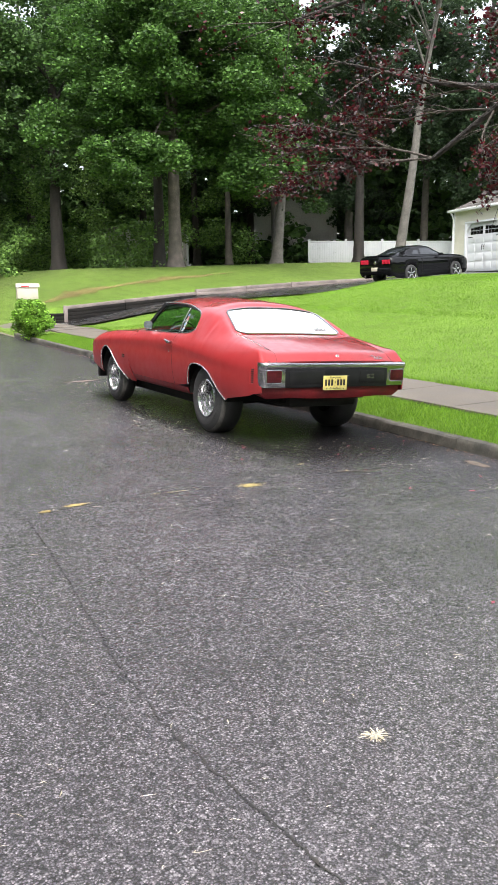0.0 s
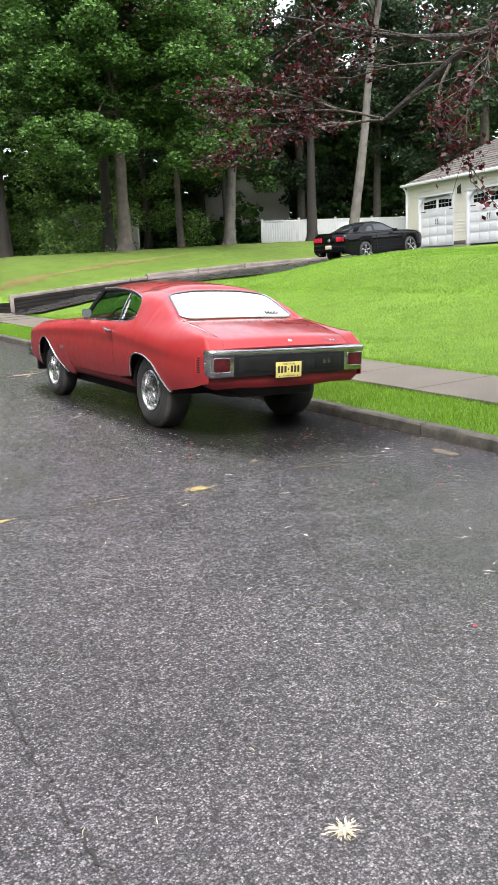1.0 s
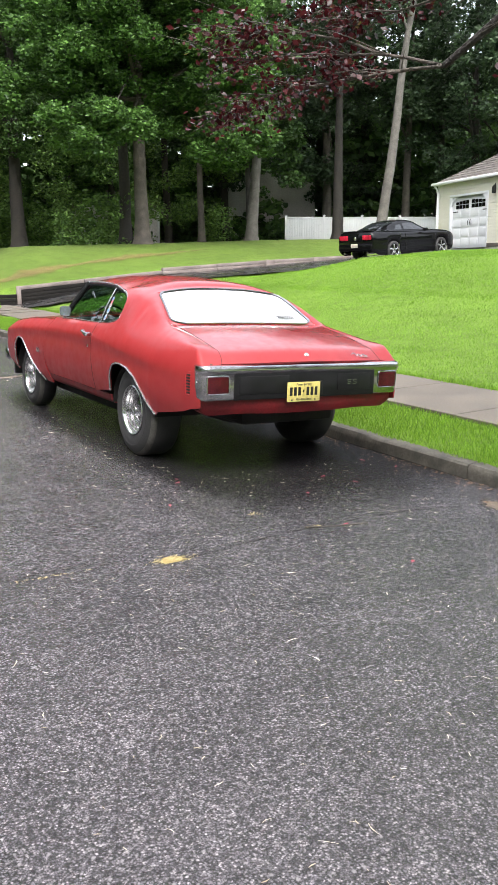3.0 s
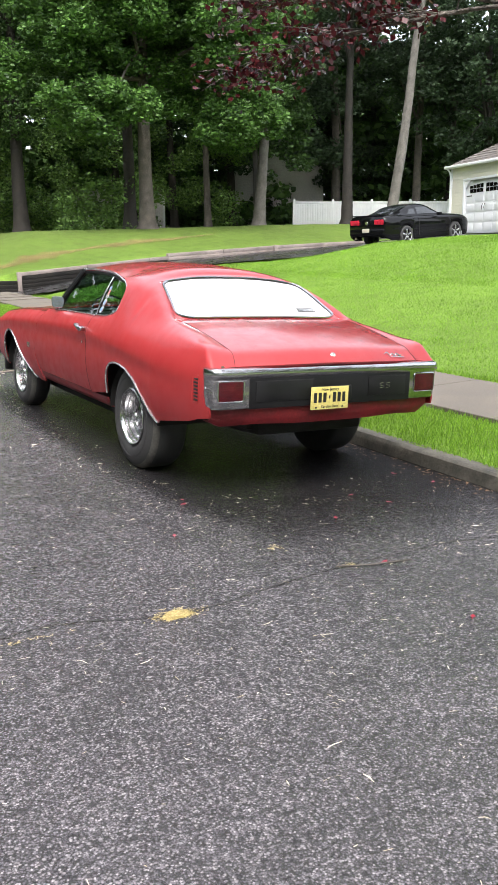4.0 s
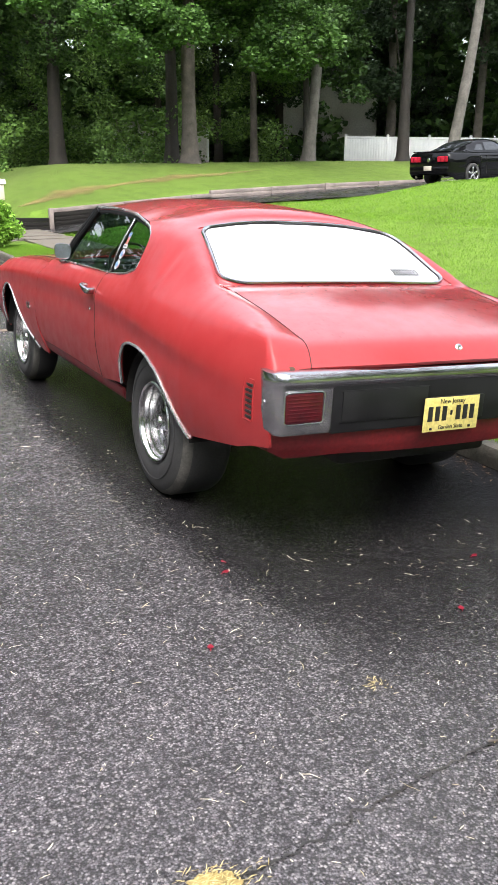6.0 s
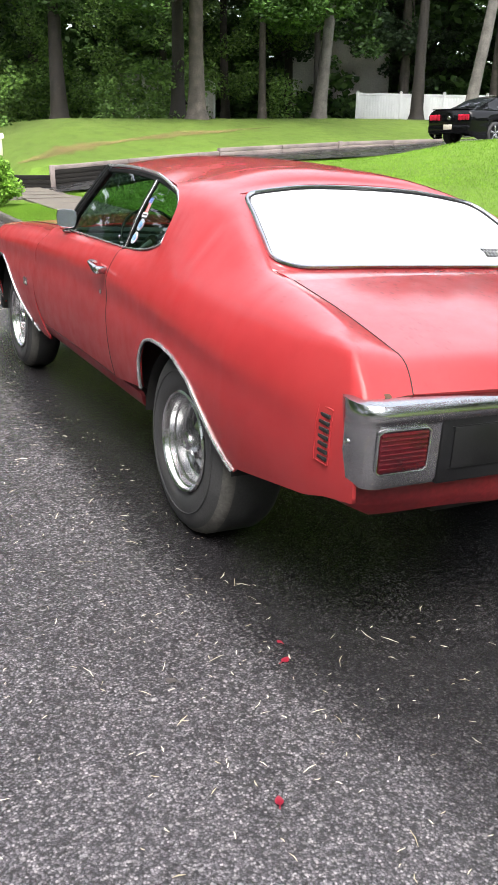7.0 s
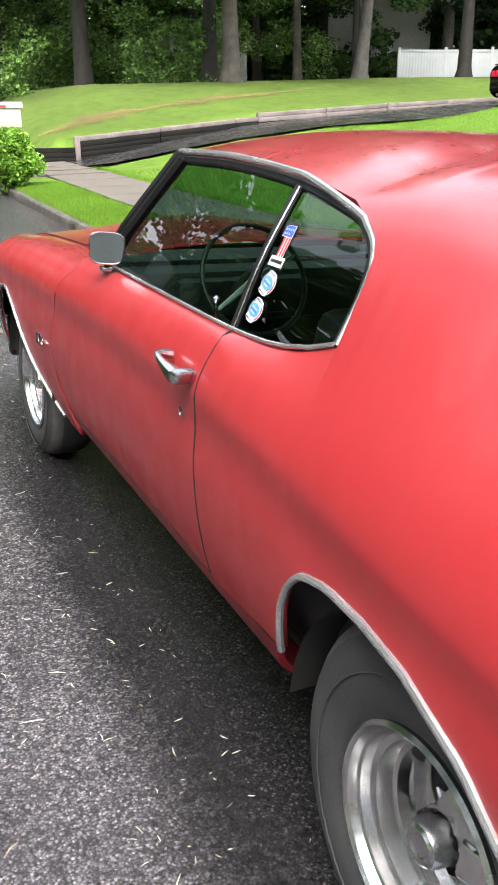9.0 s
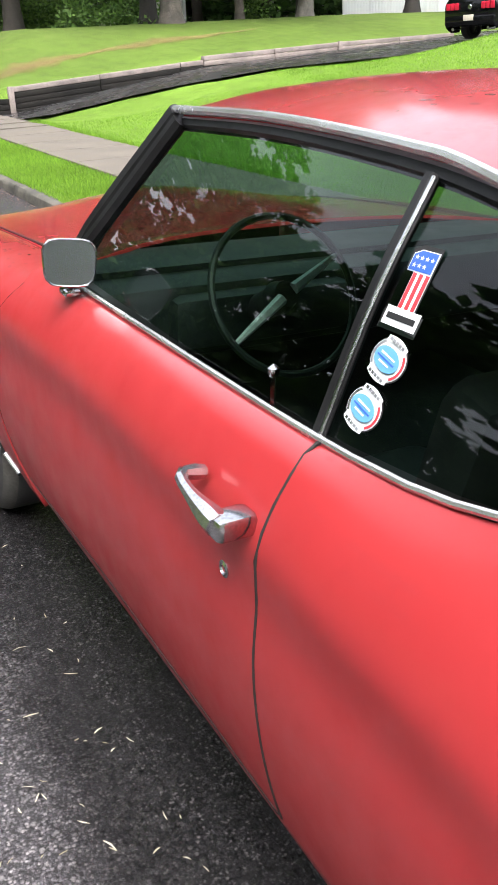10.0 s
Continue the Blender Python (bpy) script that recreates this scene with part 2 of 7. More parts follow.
MIRROR, _nt, _b = base("mirror_glass", (0.30, 0.335, 0.35), 0.24, 1.0)
MIRROR_BACK = varied("satin_mirror_shell", (0.30, 0.31, 0.33), (0.42, 0.43, 0.45), 10, 120, (0.2, 0.4), 0.05, 0.001, 0.8)
CONCRETE = varied("weathered_concrete", (0.074, 0.063, 0.051), (0.150, 0.129, 0.105), 1.6, 55, (0.6, 0.9), 0.4, 0.006)
KERB = varied("grimy_kerb_concrete", (0.022, 0.021, 0.017), (0.125, 0.115, 0.093), 4.5, 45, (0.7, 0.95), 0.5, 0.008)
BARK = varied("grey_bark", (0.045, 0.038, 0.031), (0.11, 0.094, 0.079), 3.0, 22, (0.8, 0.95), 0.9, 0.04)
BARK_DARK = varied("dark_wet_bark", (0.018, 0.015, 0.013), (0.045, 0.038, 0.032), 3.0, 20, (0.7, 0.95), 0.9, 0.04)
BARK_PALE = varied("pale_bark", (0.075, 0.068, 0.060), (0.150, 0.138, 0.122), 3.0, 18, (0.8, 0.95), 0.7, 0.03)
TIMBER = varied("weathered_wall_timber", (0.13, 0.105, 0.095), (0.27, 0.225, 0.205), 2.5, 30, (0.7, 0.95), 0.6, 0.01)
# Wet lower courses, near black because their shade is painted in too.
TIMBER_WET_SHADE = varied("wet_shaded_wall_timber", (0.006, 0.0055, 0.005), (0.018, 0.016, 0.014), 2.5, 30, (0.7, 0.9), 0.6, 0.01, Specular_IOR_Level=0.2)
EARTH = varied("orange_clay_soil", (0.15, 0.088, 0.038), (0.27, 0.155, 0.070), 1.5, 30, (0.85, 0.98), 0.6, 0.02)
OAK = leaf_mat("oak_leaves", (0.022, 0.052, 0.014), (0.072, 0.148, 0.030))
OAK_DARK = leaf_mat("shaded_wood_leaves", (0.026, 0.058, 0.018), (0.068, 0.130, 0.034))
PINE = leaf_mat("pine_needles", (0.018, 0.036, 0.018), (0.046, 0.076, 0.036))
COPPER = leaf_mat("copper_beech_leaves", (0.020, 0.006, 0.007), (0.068, 0.010, 0.013), 0.22, 0.42)
# Grimy red that also holds the painted shade below the bumper.
GRIME_SHADE = varied("grimed_shaded_red_paint", (0.11, 0.009, 0.012), (0.23, 0.014, 0.018), 4, 60, (0.4, 0.7), 0.2, 0.002)
# Damp asphalt, its tone cut so that it also holds the car's shade.
DAMP_SHADE = asphalt("damp_shaded_asphalt", 0.30, (0.21, 0.27), True)
LITTER = leaf_mat("brown_leaf_litter", (0.05, 0.032, 0.018), (0.17, 0.105, 0.055), 0.8)
SPLASH = varied("pale_splash", (0.22, 0.20, 0.17), (0.38, 0.36, 0.31), 20, 90, (0.7, 0.9), 0.3, 0.003)
THICKET = leaf_mat("thicket_leaves", (0.045, 0.095, 0.026), (0.14, 0.24, 0.056))
SHRUB = leaf_mat("shrub_leaves", (0.08, 0.17, 0.02), (0.20, 0.36, 0.05))
BLADE = leaf_mat("grass_blades", (0.085, 0.172, 0.018), (0.175, 0.318, 0.034), 0.5)
DRY = leaf_mat("dry_grass_clippings", (0.30, 0.25, 0.15), (0.55, 0.50, 0.38), 0.7)
YELLOW = varied("sulphur_yellow_stain", (0.22, 0.165, 0.06), (0.42, 0.32, 0.11), 20, 120, (0.85, 0.98), 0.4, 0.004)
SIDING = varied("cream_vinyl_siding", (0.62, 0.59, 0.49), (0.72, 0.69, 0.58), 0.8, 20, (0.45, 0.65), 0.1, 0.004, mottle=0.06)
WHITE = varied("white_painted_panel", (0.70, 0.71, 0.72), (0.80, 0.80, 0.80), 0.8, 20, (0.4, 0.6), 0.1, 0.003, mottle=0.05)
FENCE = varied("white_vinyl_fence", (0.62, 0.63, 0.62), (0.76, 0.76, 0.75), 0.7, 16, (0.4, 0.6), 0.1, 0.003, mottle=0.05)
SHINGLE = varied("grey_brown_shingle", (0.075, 0.066, 0.06), (0.15, 0.135, 0.125), 2.5, 30, (0.8, 0.95), 0.5, 0.01)
GREY_SIDING = varied("pale_grey_siding", (0.58, 0.56, 0.53), (0.68, 0.655, 0.62), 0.6, 12, (0.6, 0.8), 0.2, 0.006)
BLACK_PAINT, _nt, _b = base("black_car_paint", (0.004, 0.004, 0.0045), 0.03, 0.0, Specular_IOR_Level=0.22)
PLATE = varied("buff_yellow_plate", (0.55, 0.45, 0.12), (0.72, 0.62, 0.22), 6, 90, (0.35, 0.5), 0.05, 0.001)
INK, _nt, _b = base("black_ink", (0.012, 0.012, 0.012), 0.5)
DECAL_BLUE, _nt, _b = base("blue_decal", (0.03, 0.10, 0.42), 0.35)
DECAL_CYAN, _nt, _b = base("pale_blue_decal", (0.10, 0.28, 0.46), 0.35)
DECAL_RED, _nt, _b = base("red_decal", (0.55, 0.03, 0.04), 0.35)
DECAL_WHITE, _nt, _b = base("white_decal", (0.55, 0.57, 0.58), 0.35)
RED_FLAG, _nt, _b = base("red_plastic_flag", (0.55, 0.04, 0.04), 0.4)
MAILBOX = varied("buff_plastic_mailbox", (0.50, 0.45, 0.36), (0.62, 0.57, 0.46), 3, 60, (0.5, 0.7), 0.1, 0.002, mottle=0.1)


SILT = fringed(varied("sandy_road_silt", (0.07, 0.055, 0.04), (0.16, 0.125, 0.09), 6, 60, (0.8, 0.95), 0.5, 0.01), 9, 0.50, 0.74)
fringed(EARTH, 7.0, 0.53, 0.92)
fringed(YELLOW, 24.0, 0.46, 0.60)
fringed(SPLASH, 60.0, 0.42, 0.58)


# ---- mesh helpers ----
def link_mesh(name, bm, material, parent=None, label="", smooth=True):
    me = bpy.data.meshes.new(name)
    bm.to_mesh(me)
    bm.free()
    for m in material if isinstance(material, (list, tuple)) else [material]:
        me.materials.append(m)
    if smooth:
        me.shade_smooth()
    ob = new(name, me)
    if parent:
        ob.parent = parent
    if label:
        ob["label"] = label
    return ob


def part(name, bm, material, parent, label="", smooth=True, sharp=35):
    ob = link_mesh(name, bm, material, parent, label, smooth)
    if smooth and sharp:
        ob.data.set_sharp_from_angle(angle=radians(sharp))
    return ob


def root(name, m, label, category, group="", kind=""):
    ob = new(name)
    ob.empty_display_size = 0.2
    ob.matrix_world = m
    return tagged(ob, label, category, group, kind)


def add_box(bm, x0, x1, y0, y1, z0, z1, bevel=0.0, m=None, mat=0):
    made = bmesh.ops.create_cube(bm, size=1.0, matrix=Matrix.LocRotScale(((x0 + x1) / 2, (y0 + y1) / 2, (z0 + z1) / 2), None, (abs(x1 - x0), abs(y1 - y0), abs(z1 - z0))))
    vs = made["verts"]
    if bevel:
        edges = list({e for v in vs for e in v.link_edges})
        out = bmesh.ops.bevel(bm, geom=edges, offset=bevel, segments=2, affect="EDGES", profile=0.5)
        vs = out["verts"] if out["verts"] else vs
        vs = list({v for f in out["faces"] for v in f.verts} | {v for v in vs if v.is_valid})
    if m is not None:
        bmesh.ops.transform(bm, matrix=m, verts=[v for v in vs if v.is_valid])
    if mat:
        for v in vs:
            for f in v.link_faces:
                f.material_index = mat
    return vs


def boxes(*rows, bevel=0.0):
    bm = bmesh.new()
    for r in rows:
        add_box(bm, *r, bevel=bevel)
    return bm


def put(bm, m):
    bmesh.ops.transform(bm, matrix=m, verts=bm.verts)
    return bm


def spline(pts, n):
    """n points along a Catmull-Rom curve through pts, even in chord length."""
    p = np.array(pts, float)
    if len(p) == 2:
        return [p[0] + (p[1] - p[0]) * k / (n - 1) for k in range(n)]
    d = np.r_[0, np.cumsum(np.linalg.norm(np.diff(p, axis=0), axis=1))]
    q = np.vstack([2 * p[0] - p[1], p, 2 * p[-1] - p[-2]])
    out = []
    for s in np.linspace(0, d[-1], n):
        k = min(int(np.searchsorted(d, s, "right")) - 1, len(p) - 2)
        u = (s - d[k]) / max(d[k + 1] - d[k], 1e-9)
        a, b, c, e = q[k], q[k + 1], q[k + 2], q[k + 3]
        out.append(0.5 * (2 * b + (c - a) * u + (2 * a - 5 * b + 4 * c - e) * u * u + (3 * b - a - 3 * c + e) * u ** 3))
    return out


def glide(y, ys, vs):
    """Smooth value at y from a short table."""
    return float(np.interp(y, ys, vs))


def grid(bm, rows, mat=0, out_from=None):
    """Quads over rows of points; faces look away from out_from."""
    made = [[bm.verts.new(tuple(p)) for p in r] for r in rows]
    faces = []
    for a, b in zip(made, made[1:]):
        for k in range(len(a) - 1):
            try:
                f = bm.faces.new((a[k], a[k + 1], b[k + 1], b[k]))
            except ValueError:
                continue
            f.material_index = mat
            faces.append(f)
    if out_from is not None and faces:
        bm.normal_update()
        s = sum(f.calc_area() * f.normal.dot(f.calc_center_median() - Vector(out_from)) for f in faces)
        if s < 0:
            bmesh.ops.reverse_faces(bm, faces=faces)
    return made


def coons(c0, c1, d0, d1):
    """A patch between bottom c0 and top c1 (same count), ends d0 (c0 start to c1 start) and d1."""
    n, m = len(c0), len(d0)
    rows = []
    for j in range(m):
        v = j / (m - 1)
        row = []
        for i in range(n):
            u = i / (n - 1)
            ruled = (1 - v) * c0[i] + v * c1[i] + (1 - u) * d0[j] + u * d1[j]
            row.append(ruled - ((1 - u) * (1 - v) * c0[0] + u * (1 - v) * c0[-1] + (1 - u) * v * c1[0] + u * v * c1[-1]))
        rows.append(row)
    return rows


def tube(bm, pts, r, sides=6, mat=0, taper=None, cap=True):
    """A round bar along pts; taper gives the radius at each point."""
    pts = [Vector(tuple(p)) for p in pts]
    rings, side = [], None
    for k, p in enumerate(pts):
        t = (pts[min(k + 1, len(pts) - 1)] - pts[max(k - 1, 0)]).normalized()
        if side is None:
            side = t.cross(Vector((0, 0, 1)) if abs(t.z) < 0.9 else Vector((1, 0, 0))).normalized()
        side = (side - t * side.dot(t)).normalized()
        up = t.cross(side)
        rr = taper[k] if taper is not None else r
        rings.append([bm.verts.new(p + (side * math.cos(a) + up * math.sin(a)) * rr) for a in (2 * math.pi * j / sides for j in range(sides))])
    for a, b in zip(rings, rings[1:]):
        for j in range(sides):
            bm.faces.new((a[j], a[(j + 1) % sides], b[(j + 1) % sides], b[j])).material_index = mat
    if cap:
        bm.faces.new(list(reversed(rings[0]))).material_index = mat
        bm.faces.new(rings[-1]).material_index = mat


def lathe(bm, profile, steps=48, axis="x", mat=0, mats=None):
    """Turns (along, radius) points round an axis."""
    rings = []
    for a, r in profile:
        ring = []
        for k in range(steps):
            c, s = math.cos(2 * math.pi * k / steps) * r, math.sin(2 * math.pi * k / steps) * r
            ring.append(bm.verts.new((a, c, s) if axis == "x" else (c, a, s) if axis == "y" else (c, s, a)))
        rings.append(ring)
    for i, (a, b) in enumerate(zip(rings, rings[1:])):
        for k in range(steps):
            f = bm.faces.new((a[k], b[k], b[(k + 1) % steps], a[(k + 1) % steps]))
            f.material_index = mats[i] if mats else mat


def mirrored(rows):
    return [[np.array((-p[0], p[1], p[2])) for p in r] for r in rows]


def solid(ob, thick, offset=-1.0):
    # Open rims stay crisp.
    uses = collections.Counter(k for p in ob.data.polygons for k in p.edge_keys)
    for e in ob.data.edges:
        if uses[e.key] == 1:
            e.use_edge_sharp = True
    s = ob.modifiers.new("thickness", "SOLIDIFY")
    s.thickness, s.offset = thick, offset
    return ob


# ---- ground heights ----
def road_z(x, y):
    return -0.0194 * (x + 0.88) + 0.0118 * (y - 1.2) - 0.023 * max(0.0, x + 0.88)


def kerb_x(y):
    return 1.12 + 0.018 * y + 0.0014 * max(0.0, y - 8) ** 2


TIP = Matrix.Rotation(radians(1.3), 4, Vector((math.sin(radians(31.3)), math.cos(radians(31.3)), 0)))
LEAN = Matrix.Rotation(radians(1.3), 4, "Y")
PIVOT = Matrix.Translation((-0.88, 1.2, 0))
CAR_POSE = PIVOT @ TIP @ Matrix.Translation((-0.016, 0, 0)) @ LEAN @ PIVOT.inverted()

# ---- the red coupe ----
CORE = (0, 1.2, 0.7)
HALF_MID = ([-1.13, -0.9, -0.4, 0.1, 0.8, 1.6, 2.3, 2.9, 3.3, 3.6, 3.75], [0.885, 0.916, 0.951, 0.955, 0.940, 0.935, 0.945, 0.957, 0.945, 0.915, 0.88])
CREASE = ([-1.13, -0.6, 0.0, 0.6, 1.5, 2.3, 2.9, 3.75], [0.735, 0.770, 0.820, 0.870, 0.880, 0.860, 0.830, 0.76])
SHOULDER = [(0.895, 0.83, 0.990), (0.890, 0.43, 1.000), (0.885, 0.0, 1.000), (0.866, -0.4, 0.990), (0.850, -0.75, 0.983), (0.845, -0.90, 0.979), (0.843, -0.985, 0.974)]
FRONT_SHOULDER = [(0.895, 0.78, 0.990), (0.890, 1.4, 0.983), (0.880, 2.0, 0.972), (0.880, 2.5, 0.955), (0.882, 2.9, 0.935), (0.875, 3.3, 0.895), (0.855, 3.55, 0.845), (0.82, 3.74, 0.770)]


def rear_arch(y):
    ys = [-0.43, -0.41, -0.34, -0.26, -0.125, 0.02, 0.13, 0.24, 0.32, 0.37, 0.405, 0.425, 0.435]
    return glide(y, ys, [0.40, 0.42, 0.475, 0.548, 0.660, 0.716, 0.733, 0.733, 0.715, 0.675, 0.61, 0.52, 0.445])


def front_arch(y):
    ys = [2.33, 2.45, 2.60, 2.72, 2.82, 2.92, 3.02, 3.10, 3.17, 3.22, 3.25, 3.27]
    return glide(y, ys, [0.335, 0.40, 0.495, 0.60, 0.69, 0.735, 0.742, 0.722, 0.67, 0.58, 0.47, 0.36])


def low_edge(y):
    z = glide(y, [-1.13, -0.9, -0.43, 0.435, 2.33, 3.27, 3.75], [0.575, 0.50, 0.42, 0.355, 0.335, 0.36, 0.47])
    if -0.43 < y < 0.435:
        z = rear_arch(y)
    if 2.33 < y < 3.27:
        z = front_arch(y)
    return z


def half_width(y, z, hs, zs):
    """Half the body's width at a height, under a shoulder of half-width hs at height zs."""
    hm, zc = glide(y, *HALF_MID), glide(y, *CREASE)
    zc = min(zc, zs - 0.05)
    if z >= zc:
        u = (z - zc) / (zs - zc)
        return hm - (hm - hs) * u ** 1.7
    u = min(1.0, (zc - z) / (zc - 0.34))
    fade = min(1.0, max(0.0, (y + 0.95) / 0.7))
    return hm - 0.0056 * fade * math.exp(-((u - 0.13) / 0.10) ** 2) - 0.080 * u ** 3.0


def side_column(p, n=24, low=None):
    """Points from the lower edge up to the shoulder point p."""
    hs, y, zs = p
    z0 = low if low is not None else low_edge(y)
    col = []
    for k in range(n):
        z = z0 + (zs - z0) * k / (n - 1)
        col.append(np.array((-half_width(y, z, hs, zs), y, z)))
    return col


def left(p):
    return np.array((-p[0], p[1], p[2]))


car = root("car", CAR_POSE, "faded red two-door muscle coupe with chrome bumper, parked at the kerb", "car")
CAR = car

# Curves of the left side that several panels share.
edge_rail = [left(p) for p in spline([(0.692, 0.644, 1.318), (0.645, 0.42, 1.330), (0.600, 0.215, 1.309)], 8)]
edge_glass = [left(p) for p in spline([(0.600, 0.215, 1.309), (0.628, 0.07, 1.245), (0.668, -0.13, 1.136), (0.695, -0.255, 1.074)], 10)]
edge_tulip = [left(p) for p in spline([(0.695, -0.255, 1.074), (0.692, -0.40, 1.060)], 4)]
edge_lid = [left(p) for p in spline([(0.692, -0.40, 1.060), (0.692, -0.70, 1.010), (0.690, -1.00, 0.942)], 12)]
edge_drop = [left(p) for p in spline([(0.690, -1.00, 0.942), (0.692, -1.035, 0.926), (0.700, -1.075, 0.892), (0.715, -1.115, 0.856)], 7)]
inner = edge_rail + edge_glass[1:] + edge_tulip[1:] + edge_lid[1:]
rail_front = [left(p) for p in spline([(0.628, 1.69, 1.360), (0.642, 1.3, 1.366), (0.668, 0.9, 1.350), (0.692, 0.644, 1.318)], 12)]
quarter_edge = [left(p) for p in spline([(0.890, 0.43, 1.000), (0.828, 0.436, 1.090), (0.740, 0.478, 1.238), (0.692, 0.644, 1.318)], 10)]


def along(pts, u):
    """The point at fraction u of a list of points, by index."""
    f = u * (len(pts) - 1)
    k = min(int(f), len(pts) - 2)
    return pts[k] + (pts[k + 1] - pts[k]) * (f - k)


def body_shell():
    bm = bmesh.new()
    full = spline(SHOULDER, 400)
    ys = np.array([p[1] for p in full])
    on_shoulder = lambda y: np.array([np.interp(-y, -ys, [p[k] for p in full]) for k in range(3)])
    cut = [np.array((0.890, 0.43, 1.000))] + [p for p in full if p[1] < 0.428]
    d = np.r_[0, np.cumsum([np.linalg.norm(b - a) for a, b in zip(cut, cut[1:])])]
    d /= d[-1]
    at_u = lambda u: np.array([np.interp(u, d, [p[k] for p in cut]) for k in range(3)])
    n = len(inner)
    wanted = [-0.43 + 0.01 * k for k in range(5)] + [0.30 + 0.016 * k for k in range(8)] + [-0.35 + 0.05 * k for k in range(13)]
    extra = [float(np.interp(-y, [-p[1] for p in cut], d)) for y in wanted]
    us = sorted({round(k / (n - 1), 6) for k in range(n)} | {round(u, 6) for u in extra if 0 < u < 1})
    us = [u for k, u in enumerate(us) if k == 0 or u - us[k - 1] > 0.0015 or abs(u * (n - 1) - round(u * (n - 1))) < 1e-4]
    shoulder_back = [left(at_u(u)) for u in us]
    top_edge = [along(inner, u) for u in us]
    corner = 7 / (n - 1)
    # Sail panel and hip, from the shoulder up to glass, tulip panel and boot lid.
    end = [shoulder_back[-1] + (top_edge[-1] - shoulder_back[-1]) * k / 9 for k in range(10)]
    m = len(us)
    sail = []
    for j in range(10):
        v = j / 9
        row = []
        for i, u in enumerate(us):
            ruled = (1 - v) * shoulder_back[i] + v * top_edge[i] + (1 - u) * quarter_edge[j] + u * end[j]
            p = ruled - ((1 - u) * (1 - v) * shoulder_back[0] + u * (1 - v) * shoulder_back[-1] + (1 - u) * v * top_edge[0] + u * v * top_edge[-1])
            row.append(p + np.array((-0.012, 0, 0.016)) * math.sin(math.pi * v) * (1 - u) ** 0.5)
        sail.append(row)
    low = [side_column(at_u(u)) for u in us]
    for sgn in (1, -1):
        flip = (lambda rows: rows) if sgn == 1 else mirrored
        grid(bm, flip(sail), 0, CORE)
        grid(bm, flip(low), 0, CORE)
        # Upright rear face between the corner ridge and the boot lid.
        last = low[-1]
        foot_z, top_z, from_z = 0.552, last[-1][2], last[0][2]
        rear_z = lambda z: foot_z + (z - from_z) * (top_z - foot_z) / (top_z - from_z)
        lip = [np.array((-half_width(-1.115 + 0.13 * max(0.0, (z - 0.846) / 0.128), z, 0.843, 0.974), -1.115 + 0.13 * max(0.0, (z - 0.846) / 0.128) ** 1.1, z)) for z in (rear_z(p[2]) for p in last)]
        lip[-1] = last[-1]
        grid(bm, flip([[a + (b - a) * f for a, b in zip(last, lip)] for f in (0, 0.5, 1.0)]), 0, CORE)
        ridge = [p for p in reversed(lip) if p[2] > 0.838]
        inside = spline([tuple(p) for p in edge_drop], len(ridge))
        foot = [ridge[-1] + (inside[-1] - ridge[-1]) * k / 9 for k in range(10)]
        grid(bm, flip(coons(end, foot, ridge, inside)), 0, CORE)
        # Under the quarter window.
        seam = [0.829 + 0.018 * math.sin(math.pi * k / 23) + 0.014 * (k / 23) ** 2 for k in range(24)]
        base_line = spline([(0.852, 0.843, 1.022), (0.842, 0.60, 1.040), (-quarter_edge[2][0], quarter_edge[2][1], quarter_edge[2][2])], 12)
        rows = []
        for c in range(12):
            s = c / 11
            ref = on_shoulder(0.829 + (0.43 - 0.829) * s)
            if c == 11:
                ref = np.array((0.890, 0.43, 1.000))
            col = side_column(ref, 24, 0.425 + (low_edge(0.43) - 0.425) * s)
            for k, p in enumerate(col):
                p[1] = seam[k] + (0.43 - seam[k]) * s
            b = left(base_line[c])
            if c == 11:
                col += [quarter_edge[1], quarter_edge[2]]
            else:
                col += [col[-1] + (b - col[-1]) * 0.55 + np.array((-0.006, 0, 0.006)) * (1 - s), b]
            rows.append(col)
        grid(bm, flip(rows), 0, CORE)
    left_rail = rail_front + [p for u, p in zip(us, top_edge) if 0 < u <= corner + 1e-6]
    right_rail = [np.array((-p[0], p[1], p[2])) for p in left_rail]
    head = spline([(-0.628, 1.69, 1.360), (-0.35, 1.735, 1.405), (0, 1.75, 1.414), (0.35, 1.735, 1.405), (0.628, 1.69, 1.360)], 17)
    tail = spline([(-0.600, 0.215, 1.309), (-0.3, 0.262, 1.345), (0, 0.275, 1.352), (0.3, 0.262, 1.345), (0.600, 0.215, 1.309)], 17)
    roof = coons(left_rail, right_rail, head, tail)
    for j, row in enumerate(roof):
        v = j / 16
        for i, p in enumerate(row):
            u = i / (len(row) - 1)
            row[i] = p + np.array((0, 0, 0.052)) * (4 * v * (1 - v)) ** 0.7 * (4 * u * (1 - u)) ** 0.8
    grid(bm, roof, 0, CORE)
    # Tulip panel under the rear glass.
    g0 = spline([(-0.695, -0.255, 1.074), (-0.3, -0.290, 1.080), (0, -0.295, 1.081), (0.3, -0.290, 1.080), (0.695, -0.255, 1.074)], 17)
    g1 = spline([(-0.692, -0.40, 1.060), (-0.3, -0.43, 1.066), (0, -0.435, 1.067), (0.3, -0.43, 1.066), (0.692, -0.40, 1.060)], 17)
    grid(bm, [g0, [(a + b) / 2 + np.array((0, 0, 0.004)) for a, b in zip(g0, g1)], g1], 0, CORE)
    bmesh.ops.remove_doubles(bm, verts=bm.verts, dist=0.0015)
    soft = [v for v in bm.verts if 0.10 < v.co.y < 0.80 and 0.90 < v.co.z < 1.20 and not v.is_boundary]
